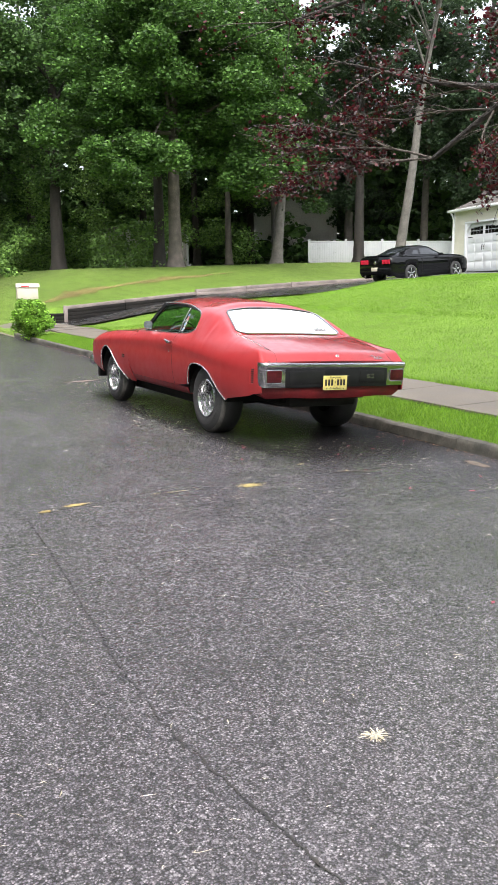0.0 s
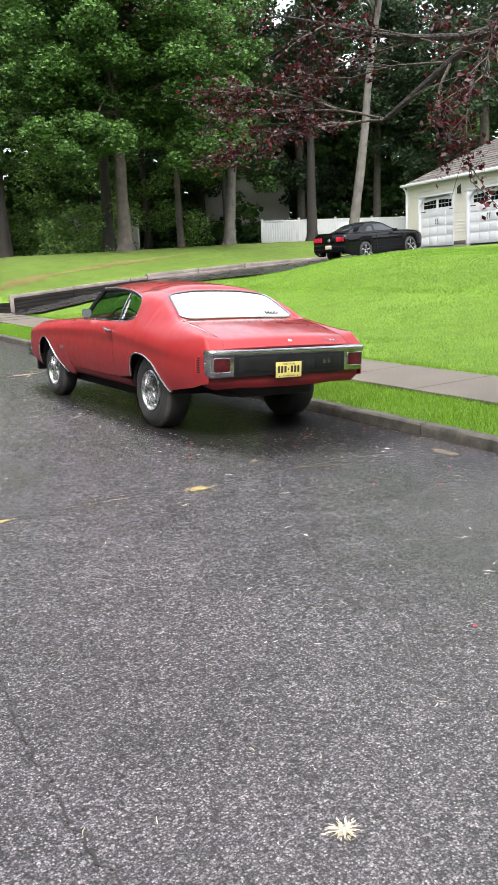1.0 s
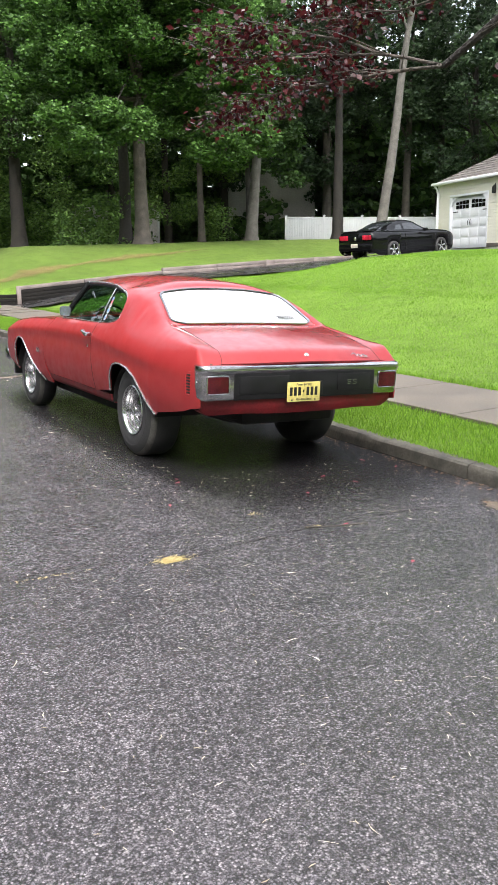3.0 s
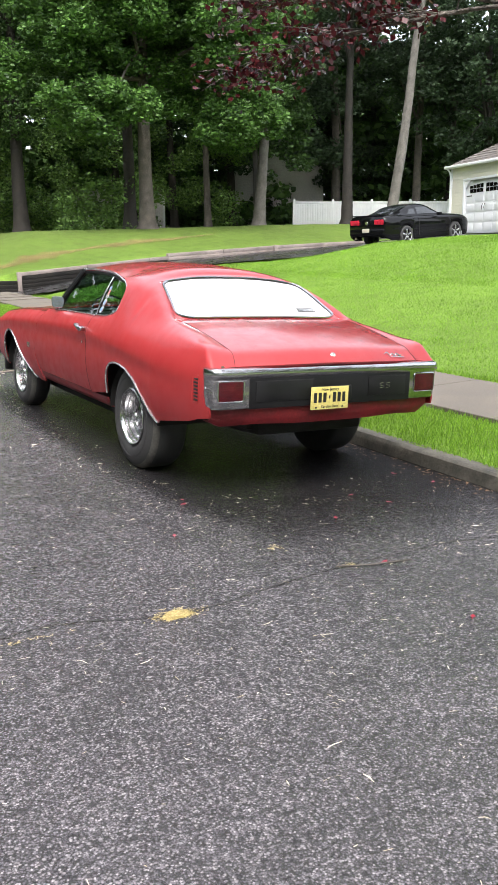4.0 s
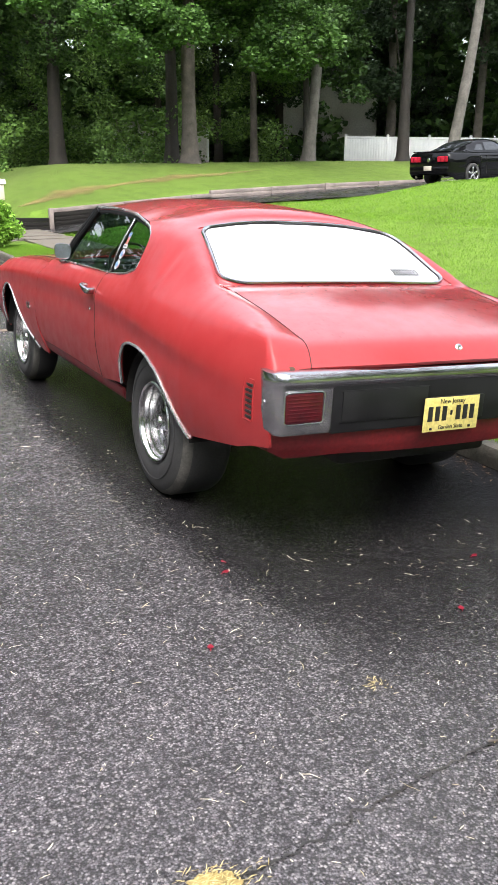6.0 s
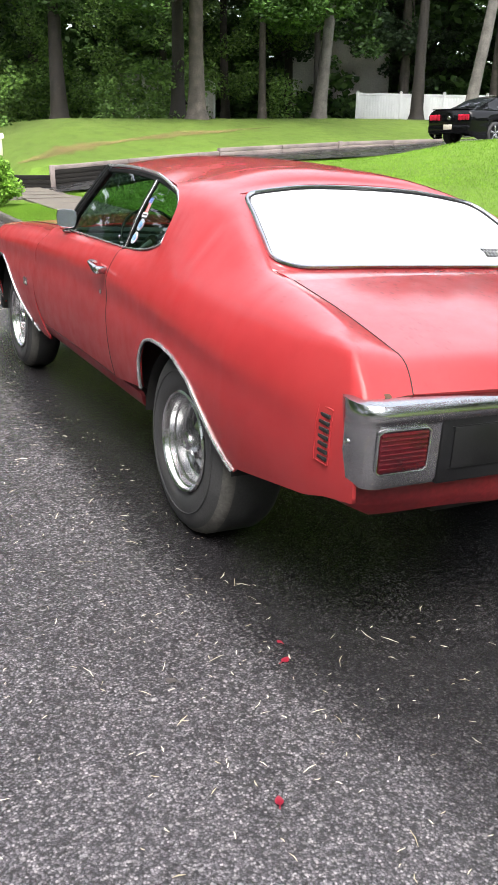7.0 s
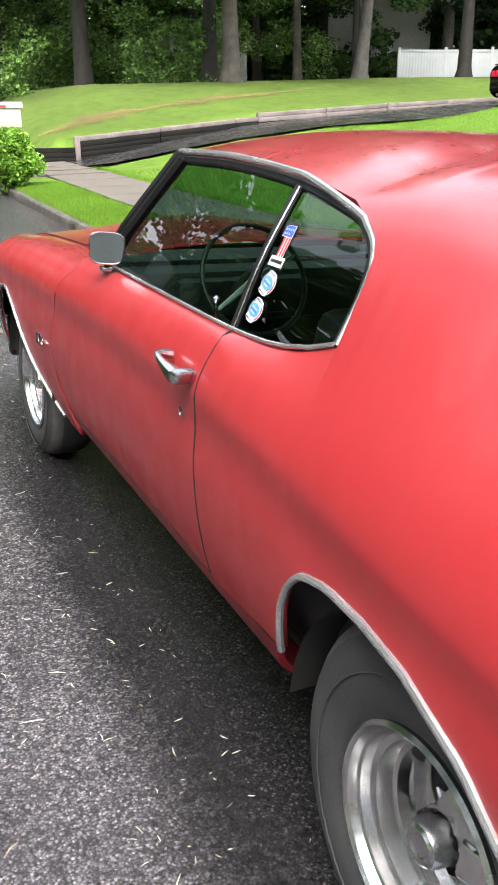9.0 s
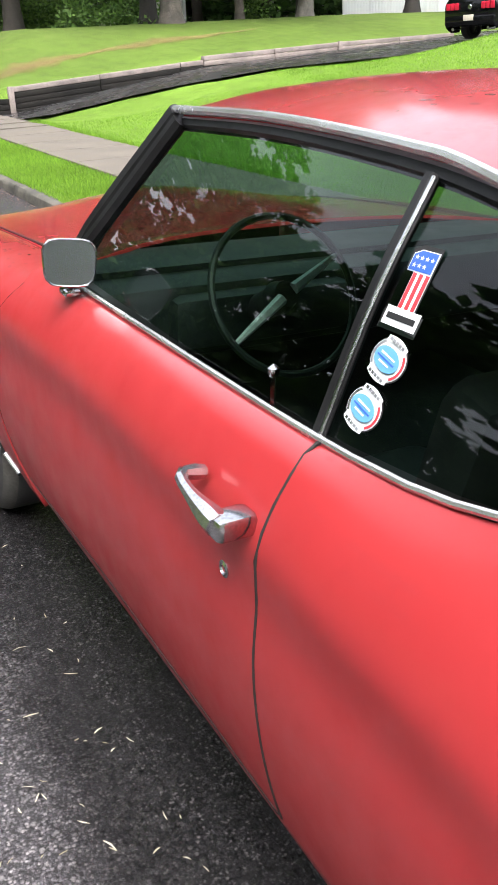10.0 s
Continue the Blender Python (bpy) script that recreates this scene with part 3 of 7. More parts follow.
    for _ in range(8):
        bmesh.ops.smooth_vert(bm, verts=soft, factor=0.5, use_axis_x=True, use_axis_y=False, use_axis_z=True)
    hip = [v for v in bm.verts if -1.045 < v.co.y < -0.55 and v.co.z > 0.90 and abs(v.co.x) > 0.70 and not v.is_boundary]
    for _ in range(2):
        bmesh.ops.smooth_vert(bm, verts=hip, factor=0.5, use_axis_x=True, use_axis_y=False, use_axis_z=True)
    flank_soft = [v for v in bm.verts if -0.88 < v.co.y < 0.30 and 0.90 < v.co.z < 1.13 and not v.is_boundary]
    for _ in range(9):
        bmesh.ops.smooth_vert(bm, verts=flank_soft, factor=0.5, use_axis_x=True, use_axis_y=False, use_axis_z=True)
    tail_corner = [v for v in bm.verts if v.co.y < -0.90 and v.co.z > 0.80 and abs(v.co.x) > 0.75 and not v.is_boundary]
    for _ in range(2):
        bmesh.ops.smooth_vert(bm, verts=tail_corner, factor=0.5, use_axis_x=True, use_axis_y=True, use_axis_z=True)
    bmesh.ops.recalc_face_normals(bm, faces=bm.faces)
    bm.normal_update()
    s = sum(f.calc_area() * f.normal.dot(f.calc_center_median() - Vector(CORE)) for f in bm.faces)
    if s < 0:
        bmesh.ops.reverse_faces(bm, faces=bm.faces)
    return bm, g0, g1, head, tail


shell_bm, glass_low, lid_front, screen_top, glass_top = body_shell()
shell = solid(part("body_shell", shell_bm, RED, car, "faded red quarter panels and roof", sharp=50), 0.012)

# Boot lid with its rolled rear edge.
bm = bmesh.new()
lid_left = [p + np.array((0.0035, 0, 0.0)) for p in edge_lid + edge_drop[1:]]
lid_right = [np.array((-p[0], p[1], p[2])) for p in lid_left]
lid_front = [p + np.array((0, -0.0035, 0)) for p in lid_front]
lid_tail = spline([tuple(lid_left[-1]), (-0.35, -1.142, 0.853), (0, -1.146, 0.853), (0.35, -1.142, 0.853), tuple(lid_right[-1])], 17)
rows = coons(lid_left, lid_right, lid_front, lid_tail)
for j, row in enumerate(rows):
    v = j / 16
    for i, p in enumerate(row):
        u = i / (len(row) - 1)
        w = min(1.0, u / 0.66)
        row[i] = p + np.array((0, -0.025 * u, 0.016)) * 4 * v * (1 - v) + np.array((0, 0, 0.034)) * w * (1 - w) * (4 * v * (1 - v)) ** 0.4
grid(bm, rows, 0, CORE)
lid = solid(part("boot_lid", bm, RED, car, "rain-beaded red boot lid", sharp=60), 0.02)

# Doors.
for sgn in (1, -1):
    flip = (lambda rows: rows) if sgn == 1 else mirrored
    rows = []
    for s in np.linspace(0, 1, 22):
        col = []
        ref_y = 0.845 + (2.10 - 0.845) * s
        ref = [np.interp(ref_y, [p[1] for p in FRONT_SHOULDER], [p[k] for p in FRONT_SHOULDER]) for k in range(3)]
        for k in range(26):
            v = k / 25
            yr = 0.8315 + 0.018 * math.sin(math.pi * v) + 0.014 * v ** 2
            yf = 2.10 + 0.13 * math.sin(math.pi * min(1.0, v * 1.0) ** 0.9) - 0.06 * v
            y = yr + (yf - yr) * s
            z = 0.435 + (ref[2] - 0.435) * v
            col.append(np.array((-half_width(y, z, ref[0], ref[2]), y, z)))
        wb = (0.852 - 0.02 * s, col[-1][1], 1.022 + 0.0 * s - 0.018 * s)
        b = np.array((-wb[0], wb[1], wb[2]))
        col += [col[-1] + (b - col[-1]) * 0.55 + np.array((-0.006, 0, 0.006)), b]
        rows.append(col)
    bm = bmesh.new()
    grid(bm, flip(rows), 0, CORE)
    door = solid(part("door", bm, RED, car, "faded red door"), 0.03)
    # Rocker panel under the door.
    bm = bmesh.new()
    rows = []
    for y in np.linspace(0.505, 2.32, 20):
        rows.append([np.array((-h, y, z)) for h, z in ((0.80, 0.352), (0.848, 0.356), (0.870, 0.374), (0.882, 0.40), (0.888, 0.432))])
    grid(bm, flip(rows), 0, CORE)
    solid(part("rocker_panel", bm, GRIME_SHADE, car, "dirty red rocker panel"), 0.015)
    # Front wing with its wheel opening.
    bm = bmesh.new()
    rows = []
    ys = sorted({2.24 + 0.05 * k for k in range(31)} | {2.33 + 0.02 * k for k in range(6)} | {3.14 + 0.009 * k for k in range(16)})
    for y in ys:
        ref = np.array([np.interp(y, [p[1] for p in FRONT_SHOULDER], [p[k] for p in FRONT_SHOULDER]) for k in range(3)])
        col = side_column(ref, 26)
        if y < 2.46:
            f = (2.46 - y) / 0.22
            for k, p in enumerate(col):
                v = k / 25
                seam = 2.1025 + 0.13 * math.sin(math.pi * v ** 0.9) - 0.06 * v
                p[1] = y + (seam - 2.24) * f
        hood_x = glide(y, [2.2, 3.3, 3.75], [0.735, 0.735, 0.70])
        top = np.array((-hood_x, col[-1][1], ref[2] + glide(y, [2.2, 3.0, 3.75], [0.022, 0.02, 0.015])))
        col += [col[-1] + (top - col[-1]) * f2 + np.array((-0.01 * (1 - f2), 0, 0.012)) for f2 in (0.3, 0.65)] + [top]
        rows.append(col)
    grid(bm, flip(rows), 0, CORE)
    solid(part("front_wing", bm, RED, car, "faded red front wing"), 0.012)
    # Bright lips round both wheel openings.
    for opening, y0, y1 in ((rear_arch, -0.425, 0.43), (front_arch, 2.335, 3.26)):
        table = SHOULDER if opening is rear_arch else FRONT_SHOULDER
        order = sorted(table, key=lambda p: p[1])
        pts = []
        for y in sorted(set(np.linspace(y0, y1, 34)) | {y0 + 0.004, y1 - 0.004, y1 - 0.012, y1 - 0.02}):
            ref = [np.interp(y, [p[1] for p in order], [p[k] for p in order]) for k in range(3)]
            z = opening(y)
            pts.append((-sgn * (half_width(y, z, ref[0], ref[2]) + 0.002), y, z - 0.002))
        bm = bmesh.new()
        tube(bm, pts, 0.0082, 8)
        part("arch_trim", bm, BRIGHT, car, "bright metal wheel-arch lip")
    # Dark wheel housings.
    for yc in (0.0, 2.845):
        bm = bmesh.new()
        rows = []
        for k in range(17):
            a = math.pi * k / 16
            rows.append([np.array((-h * sgn, yc + (0.0 if yc < 1 else -0.02) + 0.42 * math.cos(a), 0.38 + 0.37 * math.sin(a))) for h in (0.42, 0.6, 0.80, 0.90)])
        grid(bm, rows)
        disc = [np.array((-0.42 * sgn, p[0][1], p[0][2])) for p in rows]
        bm.faces.new([bm.verts.new(tuple(p)) for p in disc])
        part("wheel_housing", bm, UNDER, car)
    # Side marker louvres behind the wheel.
    for k in range(7):
        z = 0.640 + 0.021 * k
        h = half_width(-0.975, z, 0.82, 0.94)
        bm = boxes((-sgn * (h - 0.006), -sgn * (h + 0.0025), -1.002, -0.952, z, z + 0.012), bevel=0.002)
        part("louvre", bm, UNDER, car)
    h = half_width(-0.975, 0.71, 0.82, 0.94)
    bm = bmesh.new()
    for y in (-1.008, -0.944):
        tube(bm, [(-sgn * (half_width(y, z, 0.82, 0.94) + 0.002), y, z) for z in (0.632, 0.67, 0.71, 0.75, 0.795)], 0.0028, 5)
    for z in (0.632, 0.795):
        tube(bm, [(-sgn * (half_width(-0.975, z, 0.82, 0.94) + 0.002), y, z) for y in (-1.008, -0.975, -0.944)], 0.0028, 5)
    part("louvre_frame", bm, RED, car)

# Bonnet, cowl and the closed nose.
bm = bmesh.new()
cowl = spline([(-0.735, 2.20, 0.992), (0, 2.28, 1.030), (0.735, 2.20, 0.992)], 15)
nose = spline([(-0.70, 3.72, 0.800), (0, 3.76, 0.850), (0.70, 3.72, 0.800)], 15)
lh = spline([(-0.728, 2.20, 0.994), (-0.728, 2.9, 0.957), (-0.728, 3.3, 0.916), (-0.70, 3.72, 0.800)], 14)
rh = [np.array((-p[0], p[1], p[2])) for p in lh]
rows = coons(lh, rh, cowl, nose)
for j, row in enumerate(rows):
    v = j / 14
    for i, p in enumerate(row):
        u = i / 13
        row[i] = p + np.array((0, 0, 0.03)) * max(0.0, 1 - abs(v - 0.5) / 0.28) ** 0.7 * (math.sin(math.pi * u) ** 0.7 if 0 < u < 1 else 0)
grid(bm, rows, 0, CORE)
solid(part("bonnet", bm, RED, car, "red bonnet with a raised centre"), 0.012)
bm = bmesh.new()
scr_low = spline([(-0.735, 2.02, 1.006), (-0.45, 2.16, 1.022), (0, 2.20, 1.030), (0.45, 2.16, 1.022), (0.735, 2.02, 1.006)], 15)
grid(bm, [scr_low, cowl], 0, CORE)
side = [np.array((-0.83, 2.06, 0.99)), np.array((-0.735, 2.20, 0.992))]
grid(bm, [[np.array((-0.83, 1.96, 1.004)), np.array((-0.735, 2.02, 1.006))], side], 0, CORE)
grid(bm, mirrored([[np.array((-0.83, 1.96, 1.004)), np.array((-0.735, 2.02, 1.006))], side]), 0, CORE)
solid(part("cowl_panel", bm, RED, car), 0.01)
part("nose_panel", boxes((-0.84, 0.84, 3.66, 3.74, 0.45, 0.79), bevel=0.02), BLACK, car)
part("front_bumper", boxes((-0.90, 0.90, 3.70, 3.82, 0.42, 0.55), bevel=0.03), CHROME, car)

# Underbody and floor.
bm = boxes((-0.78, 0.78, 0.48, 2.3, 0.335, 0.42), (-0.46, 0.46, -0.85, 3.6, 0.40, 0.60), (-0.55, 0.55, -0.98, -0.5, 0.50, 0.62), (-0.86, 0.86, -1.0, -0.44, 0.56, 0.64), (-0.42, 0.42, 2.2, 3.6, 0.30, 0.5), bevel=0.02)
part("underbody", bm, UNDER, car)
# Made-up blocks that keep light from passing under the car.
part("blocker_rail", boxes((-0.62, -0.50, 0.45, 3.5, 0.20, 0.36), bevel=0.015), UNDER, car)
part("blocker_rail", boxes((0.50, 0.62, 0.45, 3.5, 0.20, 0.36), bevel=0.015), UNDER, car)
part("blocker_tank", boxes((-0.42, 0.42, -0.92, -0.40, 0.37, 0.52), bevel=0.03), UNDER, car)
part("blocker_tunnel", boxes((-0.17, 0.17, 0.7, 2.9, 0.19, 0.42), bevel=0.04), UNDER, car)
part("blocker_apron", boxes((-0.84, 0.84, 3.56, 3.64, 0.26, 0.47), bevel=0.02), UNDER, car)
bm = bmesh.new()
tube(bm, [(-0.62, 0.0, 0.36), (0.62, 0.0, 0.36)], 0.05, 10)
part("rear_axle", bm, UNDER, car)
bm = bmesh.new()
tube(bm, spline([(-0.32, 0.9, 0.34), (-0.30, 0.1, 0.34), (-0.34, -0.5, 0.36), (-0.36, -0.72, 0.38)], 12), 0.028, 8)
part("exhaust_pipe", bm, UNDER, car)

# Glass.
bm = bmesh.new()
mid_bulge = lambda u, v: 16 * u * (1 - u) * v * (1 - v)
gl, gr = list(edge_glass), [np.array((-p[0], p[1], p[2])) for p in edge_glass]
rows = coons(gl, gr, glass_top, glass_low)
rows = [[p + np.array((0, -0.5, 0.85)) * (0.018 * mid_bulge(i / (len(r) - 1), j / 16) - 0.004) for i, p in enumerate(r)] for j, r in enumerate(rows)]
grid(bm, rows, 0, CORE)
rear_glass = part("rear_window", bm, SKY_WHITE, car, "rear window painted white for the sky it mirrors")


def on_glass(u, v):
    """The point of the rear glass at u down from the roof and v across."""
    a, b = min(v, 0.99999) * (len(rows) - 1), min(u, 0.99999) * (len(rows[0]) - 1)
    j, i = int(a), int(b)
    p = lambda jj, ii: rows[jj][ii]
    return (p(j, i) * (1 - b + i) + p(j, i + 1) * (b - i)) * (1 - a + j) + (p(j + 1, i) * (1 - b + i) + p(j + 1, i + 1) * (b - i)) * (a - j)


rim_out, rim_in = [], []
RU, RV, MU, MV = {0: 0.15, 1: 0.21}, {0: 0.055, 1: 0.115}, 0.020, 0.009
for cu, cv, v_first in ((0, 0, True), (0, 1, False), (1, 1, True), (1, 0, False)):
    su, sv, ru, rv = (1 if cu == 0 else -1), (1 if cv == 0 else -1), RU[cu], RV[cu]
    for th in np.linspace(0, math.pi / 2, 10):
        du, dv = (math.sin(th), math.cos(th)) if v_first else (math.cos(th), math.sin(th))
        big = max(du, dv)
        rim_out.append((cu + su * ru * (1 - du / big), cv + sv * rv * (1 - dv / big)))
        rim_in.append((cu + su * (ru - (ru - MU) * du), cv + sv * (rv - (rv - MV) * dv)))
    nu, nv = {(0, 0): (0, 1), (0, 1): (1, 1), (1, 1): (1, 0), (1, 0): (0, 0)}[(cu, cv)]
    for f in np.linspace(0, 1, 14)[1:-1]:
        if cu == nu:
            v = (cv + sv * rv) + ((nv + (RV[nu] if nv == 0 else -RV[nu])) - (cv + sv * rv)) * f
            rim_out.append((cu, v))
            rim_in.append((cu + su * MU, v))
        else:
            u = (cu + su * ru) + ((nu + (RU[nu] if nu == 0 else -RU[nu])) - (cu + su * ru)) * f
            rim_out.append((u, cv))
            rim_in.append((u, cv + sv * MV))
UP_OUT = np.array((0, -0.45, 0.89))
outer = [on_glass(*q) + UP_OUT * 0.0012 for q in rim_out]
innr = [on_glass(*q) + UP_OUT * 0.003 for q in rim_in]
bm = bmesh.new()
grid(bm, [outer + outer[:1], innr + innr[:1]], 0, CORE)
part("window_surround", bm, RED, rear_glass, "red metal round the window's soft corners")
for name, mat, r, lift in (("window_trim", CHROME, 0.0085, 0.005), ("window_seal", BLACK, 0.003, 0.002)):
    bm = bmesh.new()
    mid = np.array((0, 0.02, 1.21))
    tube(bm, [p + (mid - p) / np.linalg.norm(mid - p) * (0.001 if mat is CHROME else 0.013) + UP_OUT * lift for p in innr + innr[:1]], r, 6)
    part(name, bm, mat, rear_glass)
bm = bmesh.new()
pl = spline([(-0.735, 2.02, 1.006), (-0.70, 1.92, 1.13), (-0.628, 1.69, 1.360)], 9)
pr = [np.array((-p[0], p[1], p[2])) for p in pl]
grid(bm, coons(pl, pr, scr_low, spline([tuple(screen_top[0]), tuple(screen_top[4]), tuple(screen_top[8]), tuple(screen_top[12]), tuple(screen_top[16])], 15)), 0, CORE)
part("windscreen", bm, SIDE_GLASS, car, "clear windscreen").visible_shadow = False

for sgn in (1, -1):
    fx = lambda pts: [np.array((p[0] * sgn, p[1], p[2])) for p in pts]
    # Screen pillar.
    bm = bmesh.new()
    tube(bm, fx(spline([(-0.775, 1.985, 1.00), (-0.745, 1.90, 1.11), (-0.632, 1.69, 1.354)], 8)), 0.026, 8)
    part("screen_pillar", bm, BLACK, car)
    bm = bmesh.new()
    tube(bm, fx(spline([(-0.795, 1.95, 1.02), (-0.755, 1.86, 1.11), (-0.645, 1.665, 1.344)], 8)), 0.017, 8)
    part("pillar_seal", bm, BLACK, car)
    # Bright drip rail and quarter-window reveal.
    bm = bmesh.new()
    reveal = list(reversed(quarter_edge))[:-2]
    frame_line = spline([tuple(p + np.array((-0.016, 0, 0.002))) for p in rail_front[:-2]] + [tuple(p + np.array((-0.006, 0.006, 0))) for p in reveal[1:]], 48)
    tube(bm, fx(frame_line), 0.0085, 8)
    part("drip_rail", bm, BRIGHT, car, "bright drip rail")
    bm = bmesh.new()
    tube(bm, fx(spline([tuple(p + np.array((-0.002, 0, -0.024))) for p in rail_front[:-2]] + [tuple(p + np.array((0.006, 0.022, -0.008))) for p in reveal[1:]], 48)), 0.014, 7)
    part("window_seal", bm, BLACK, car)
    # Belt strip.
    bm = bmesh.new()
    belt = spline([(-0.832, 1.93, 1.012), (-0.846, 1.4, 1.020), (-0.852, 0.83, 1.027), (-0.843, 0.60, 1.046), (-0.832, 0.46, 1.085)], 18)
    tube(bm, fx(belt), 0.0052, 8)
    part("belt_trim", bm, BRIGHT, car)
    # Door glass and quarter glass.
    top_y = spline([(-0.640, 1.655, 1.334), (-0.652, 1.3, 1.339), (-0.680, 0.884, 1.325)], 8)
    low_y = spline([(-0.788, 1.93, 1.010), (-0.822, 1.4, 1.018), (-0.834, 0.874, 1.024)], 8)
    front = spline([tuple(low_y[0]), (-0.745, 1.86, 1.11), tuple(top_y[0])], 8)
    rear = spline([tuple(low_y[-1]), (-0.765, 0.879, 1.18), tuple(top_y[-1])], 8)
    bm = bmesh.new()
    grid(bm, [fx(r) for r in coons(low_y, top_y, front, rear)], 0, CORE)
    part("door_window", bm, SIDE_GLASS, car, "clear wound-up door window").visible_shadow = False
    top2 = spline([(-0.680, 0.874, 1.325), (-0.690, 0.70, 1.308), (-0.715, 0.56, 1.272)], 8)
    low2 = spline([(-0.834, 0.862, 1.024), (-0.828, 0.60, 1.048), (-0.815, 0.47, 1.088)], 8)
    rear2 = spline([tuple(low2[-1]), (-0.775, 0.475, 1.17), tuple(top2[-1])], 8)
    front2 = spline([tuple(low2[0]), (-0.765, 0.868, 1.18), tuple(top2[0])], 8)
    bm = bmesh.new()
    grid(bm, [fx(r) for r in coons(low2, top2, front2, rear2)], 0, CORE)
    qwin = part("quarter_window", bm, SIDE_GLASS, car, "quarter window with decals" if sgn == 1 else "quarter window")
    qwin.visible_shadow = False
    bm = bmesh.new()
    tube(bm, fx([p + np.array((-0.004, 0.006, 0)) for p in front2]), 0.011, 6)
    part("window_post", bm, BLACK, car)
    bm = bmesh.new()
    tube(bm, fx([p + np.array((-0.012, -0.004, 0)) for p in front2]), 0.0028, 6)
    part("post_trim", bm, STEEL, car)
    # Door furniture.
    bm = bmesh.new()
    grip = spline([(-0.935, 1.000, 0.936), (-0.972, 0.992, 0.944), (-0.980, 0.945, 0.936), (-0.974, 0.885, 0.921)], 10)
    tube(bm, fx(grip), 0.011, 8, taper=[0.011, 0.012, 0.010, 0.009, 0.009, 0.010, 0.012, 0.015, 0.018, 0.018])
    add_box(bm, -0.985 * sgn, -0.925 * sgn, 0.862, 0.905, 0.902, 0.936, bevel=0.010)
    part("door_handle", bm, CHROME, car, "chrome push-button door handle")
    bm = bmesh.new()
    lathe(bm, [(-0.935 * sgn, 0.0), (-0.947 * sgn, 0.008), (-0.945 * sgn, 0.013), (-0.925 * sgn, 0.014)], 16)
    bmesh.ops.transform(bm, matrix=Matrix.Translation((0.010 * sgn, 0.942, 0.813)), verts=bm.verts)
    part("key_lock", bm, CHROME, car)
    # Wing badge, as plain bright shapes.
    bm = bmesh.new()
    for k in range(2):
        y = 2.335 + 0.047 * k
        pts = [(0.016, 0.014), (0.0, 0.020), (-0.014, 0.012), (-0.002, 0.0), (0.012, -0.012), (0.0, -0.020), (-0.016, -0.014)]
        tube(bm, [(-sgn * 0.949, y - a * sgn, 0.650 + b) for a, b in pts], 0.0055, 6)
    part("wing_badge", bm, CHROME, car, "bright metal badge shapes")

# Door mirror on the driver's side.
def rounded(w, h, k=0.34, n=28):
    """A soft-cornered outline, a little wider at the top."""
    out = []
    for j in range(n):
        a = 2 * math.pi * j / n
        c, d = math.cos(a), math.sin(a)
        e = (abs(c) ** 4 + abs(d) ** 4) ** 0.25
        out.append((w * c / e * (1 + 0.06 * d), h * d / e))
    return out


mirror_m = Matrix.Translation((-0.872, 1.715, 1.078)) @ Euler((radians(-7), radians(3), radians(-16))).to_matrix().to_4x4()
bm = bmesh.new()
rows = []
for y, f in ((0.030, 0.30), (0.026, 0.62), (0.012, 0.90), (-0.004, 1.0), (-0.014, 1.0), (-0.017, 0.95), (-0.013, 0.91)):
    ring = rounded(0.053 * f, 0.048 * f)
    rows.append([np.array((x, y, z)) for x, z in ring + ring[:1]])
grid(bm, rows)
bm.faces.new([bm.verts.new((x, 0.030, z)) for x, z in rounded(0.053 * 0.30, 0.048 * 0.30)])
bmesh.ops.remove_doubles(bm, verts=bm.verts, dist=0.0003)
bmesh.ops.recalc_face_normals(bm, faces=bm.faces)
bmesh.ops.transform(bm, matrix=mirror_m, verts=bm.verts)
mirror = part("door_mirror", bm, CHROME, car, "chrome-rimmed door mirror")
bm = bmesh.new()
tube(bm, [(-0.862, 1.745, 1.012), (-0.866, 1.738, 1.030), (-0.872, 1.722, 1.050)], 0.010, 8)
add_box(bm, -0.882, -0.846, 1.725, 1.768, 1.004, 1.018, bevel=0.004)
part("mirror_foot", bm, CHROME, mirror)
bm = bmesh.new()
bm.faces.new([bm.verts.new((x, -0.0145, z)) for x, z in rounded(0.0495, 0.0445)])
bm.normal_update()
if bm.faces[:][0].normal.y > 0:
    bmesh.ops.reverse_faces(bm, faces=bm.faces)
bmesh.ops.transform(bm, matrix=mirror_m, verts=bm.verts)
part("mirror_glass", bm, MIRROR, mirror, "grey mirror glass", smooth=False)

# Rear bumper, lamps, plate.
bm = bmesh.new()
plan = [(-0.895, -0.985), (-0.914, -1.03), (-0.9235, -1.075), (-0.922, -1.115), (-0.908, -1.145), (-0.882, -1.160), (-0.84, -1.165), (-0.45, -1.165), (0.0, -1.165)]
plan = plan + [(-x, y) for x, y in reversed(plan[:-1])]
plan = [p[:2] for p in spline([(x, y, 0) for x, y in plan], 65)]
# How far out and how high the section of the bar stands.
section = [(-0.07, 0.606), (-0.022, 0.600), (-0.006, 0.606), (0.0, 0.622), (0.0, 0.70), (0.0, 0.778), (0.004, 0.790), (0.012, 0.800), (0.016, 0.815), (0.014, 0.832), (0.004, 0.846), (-0.016, 0.852), (-0.06, 0.852)]
rows = []
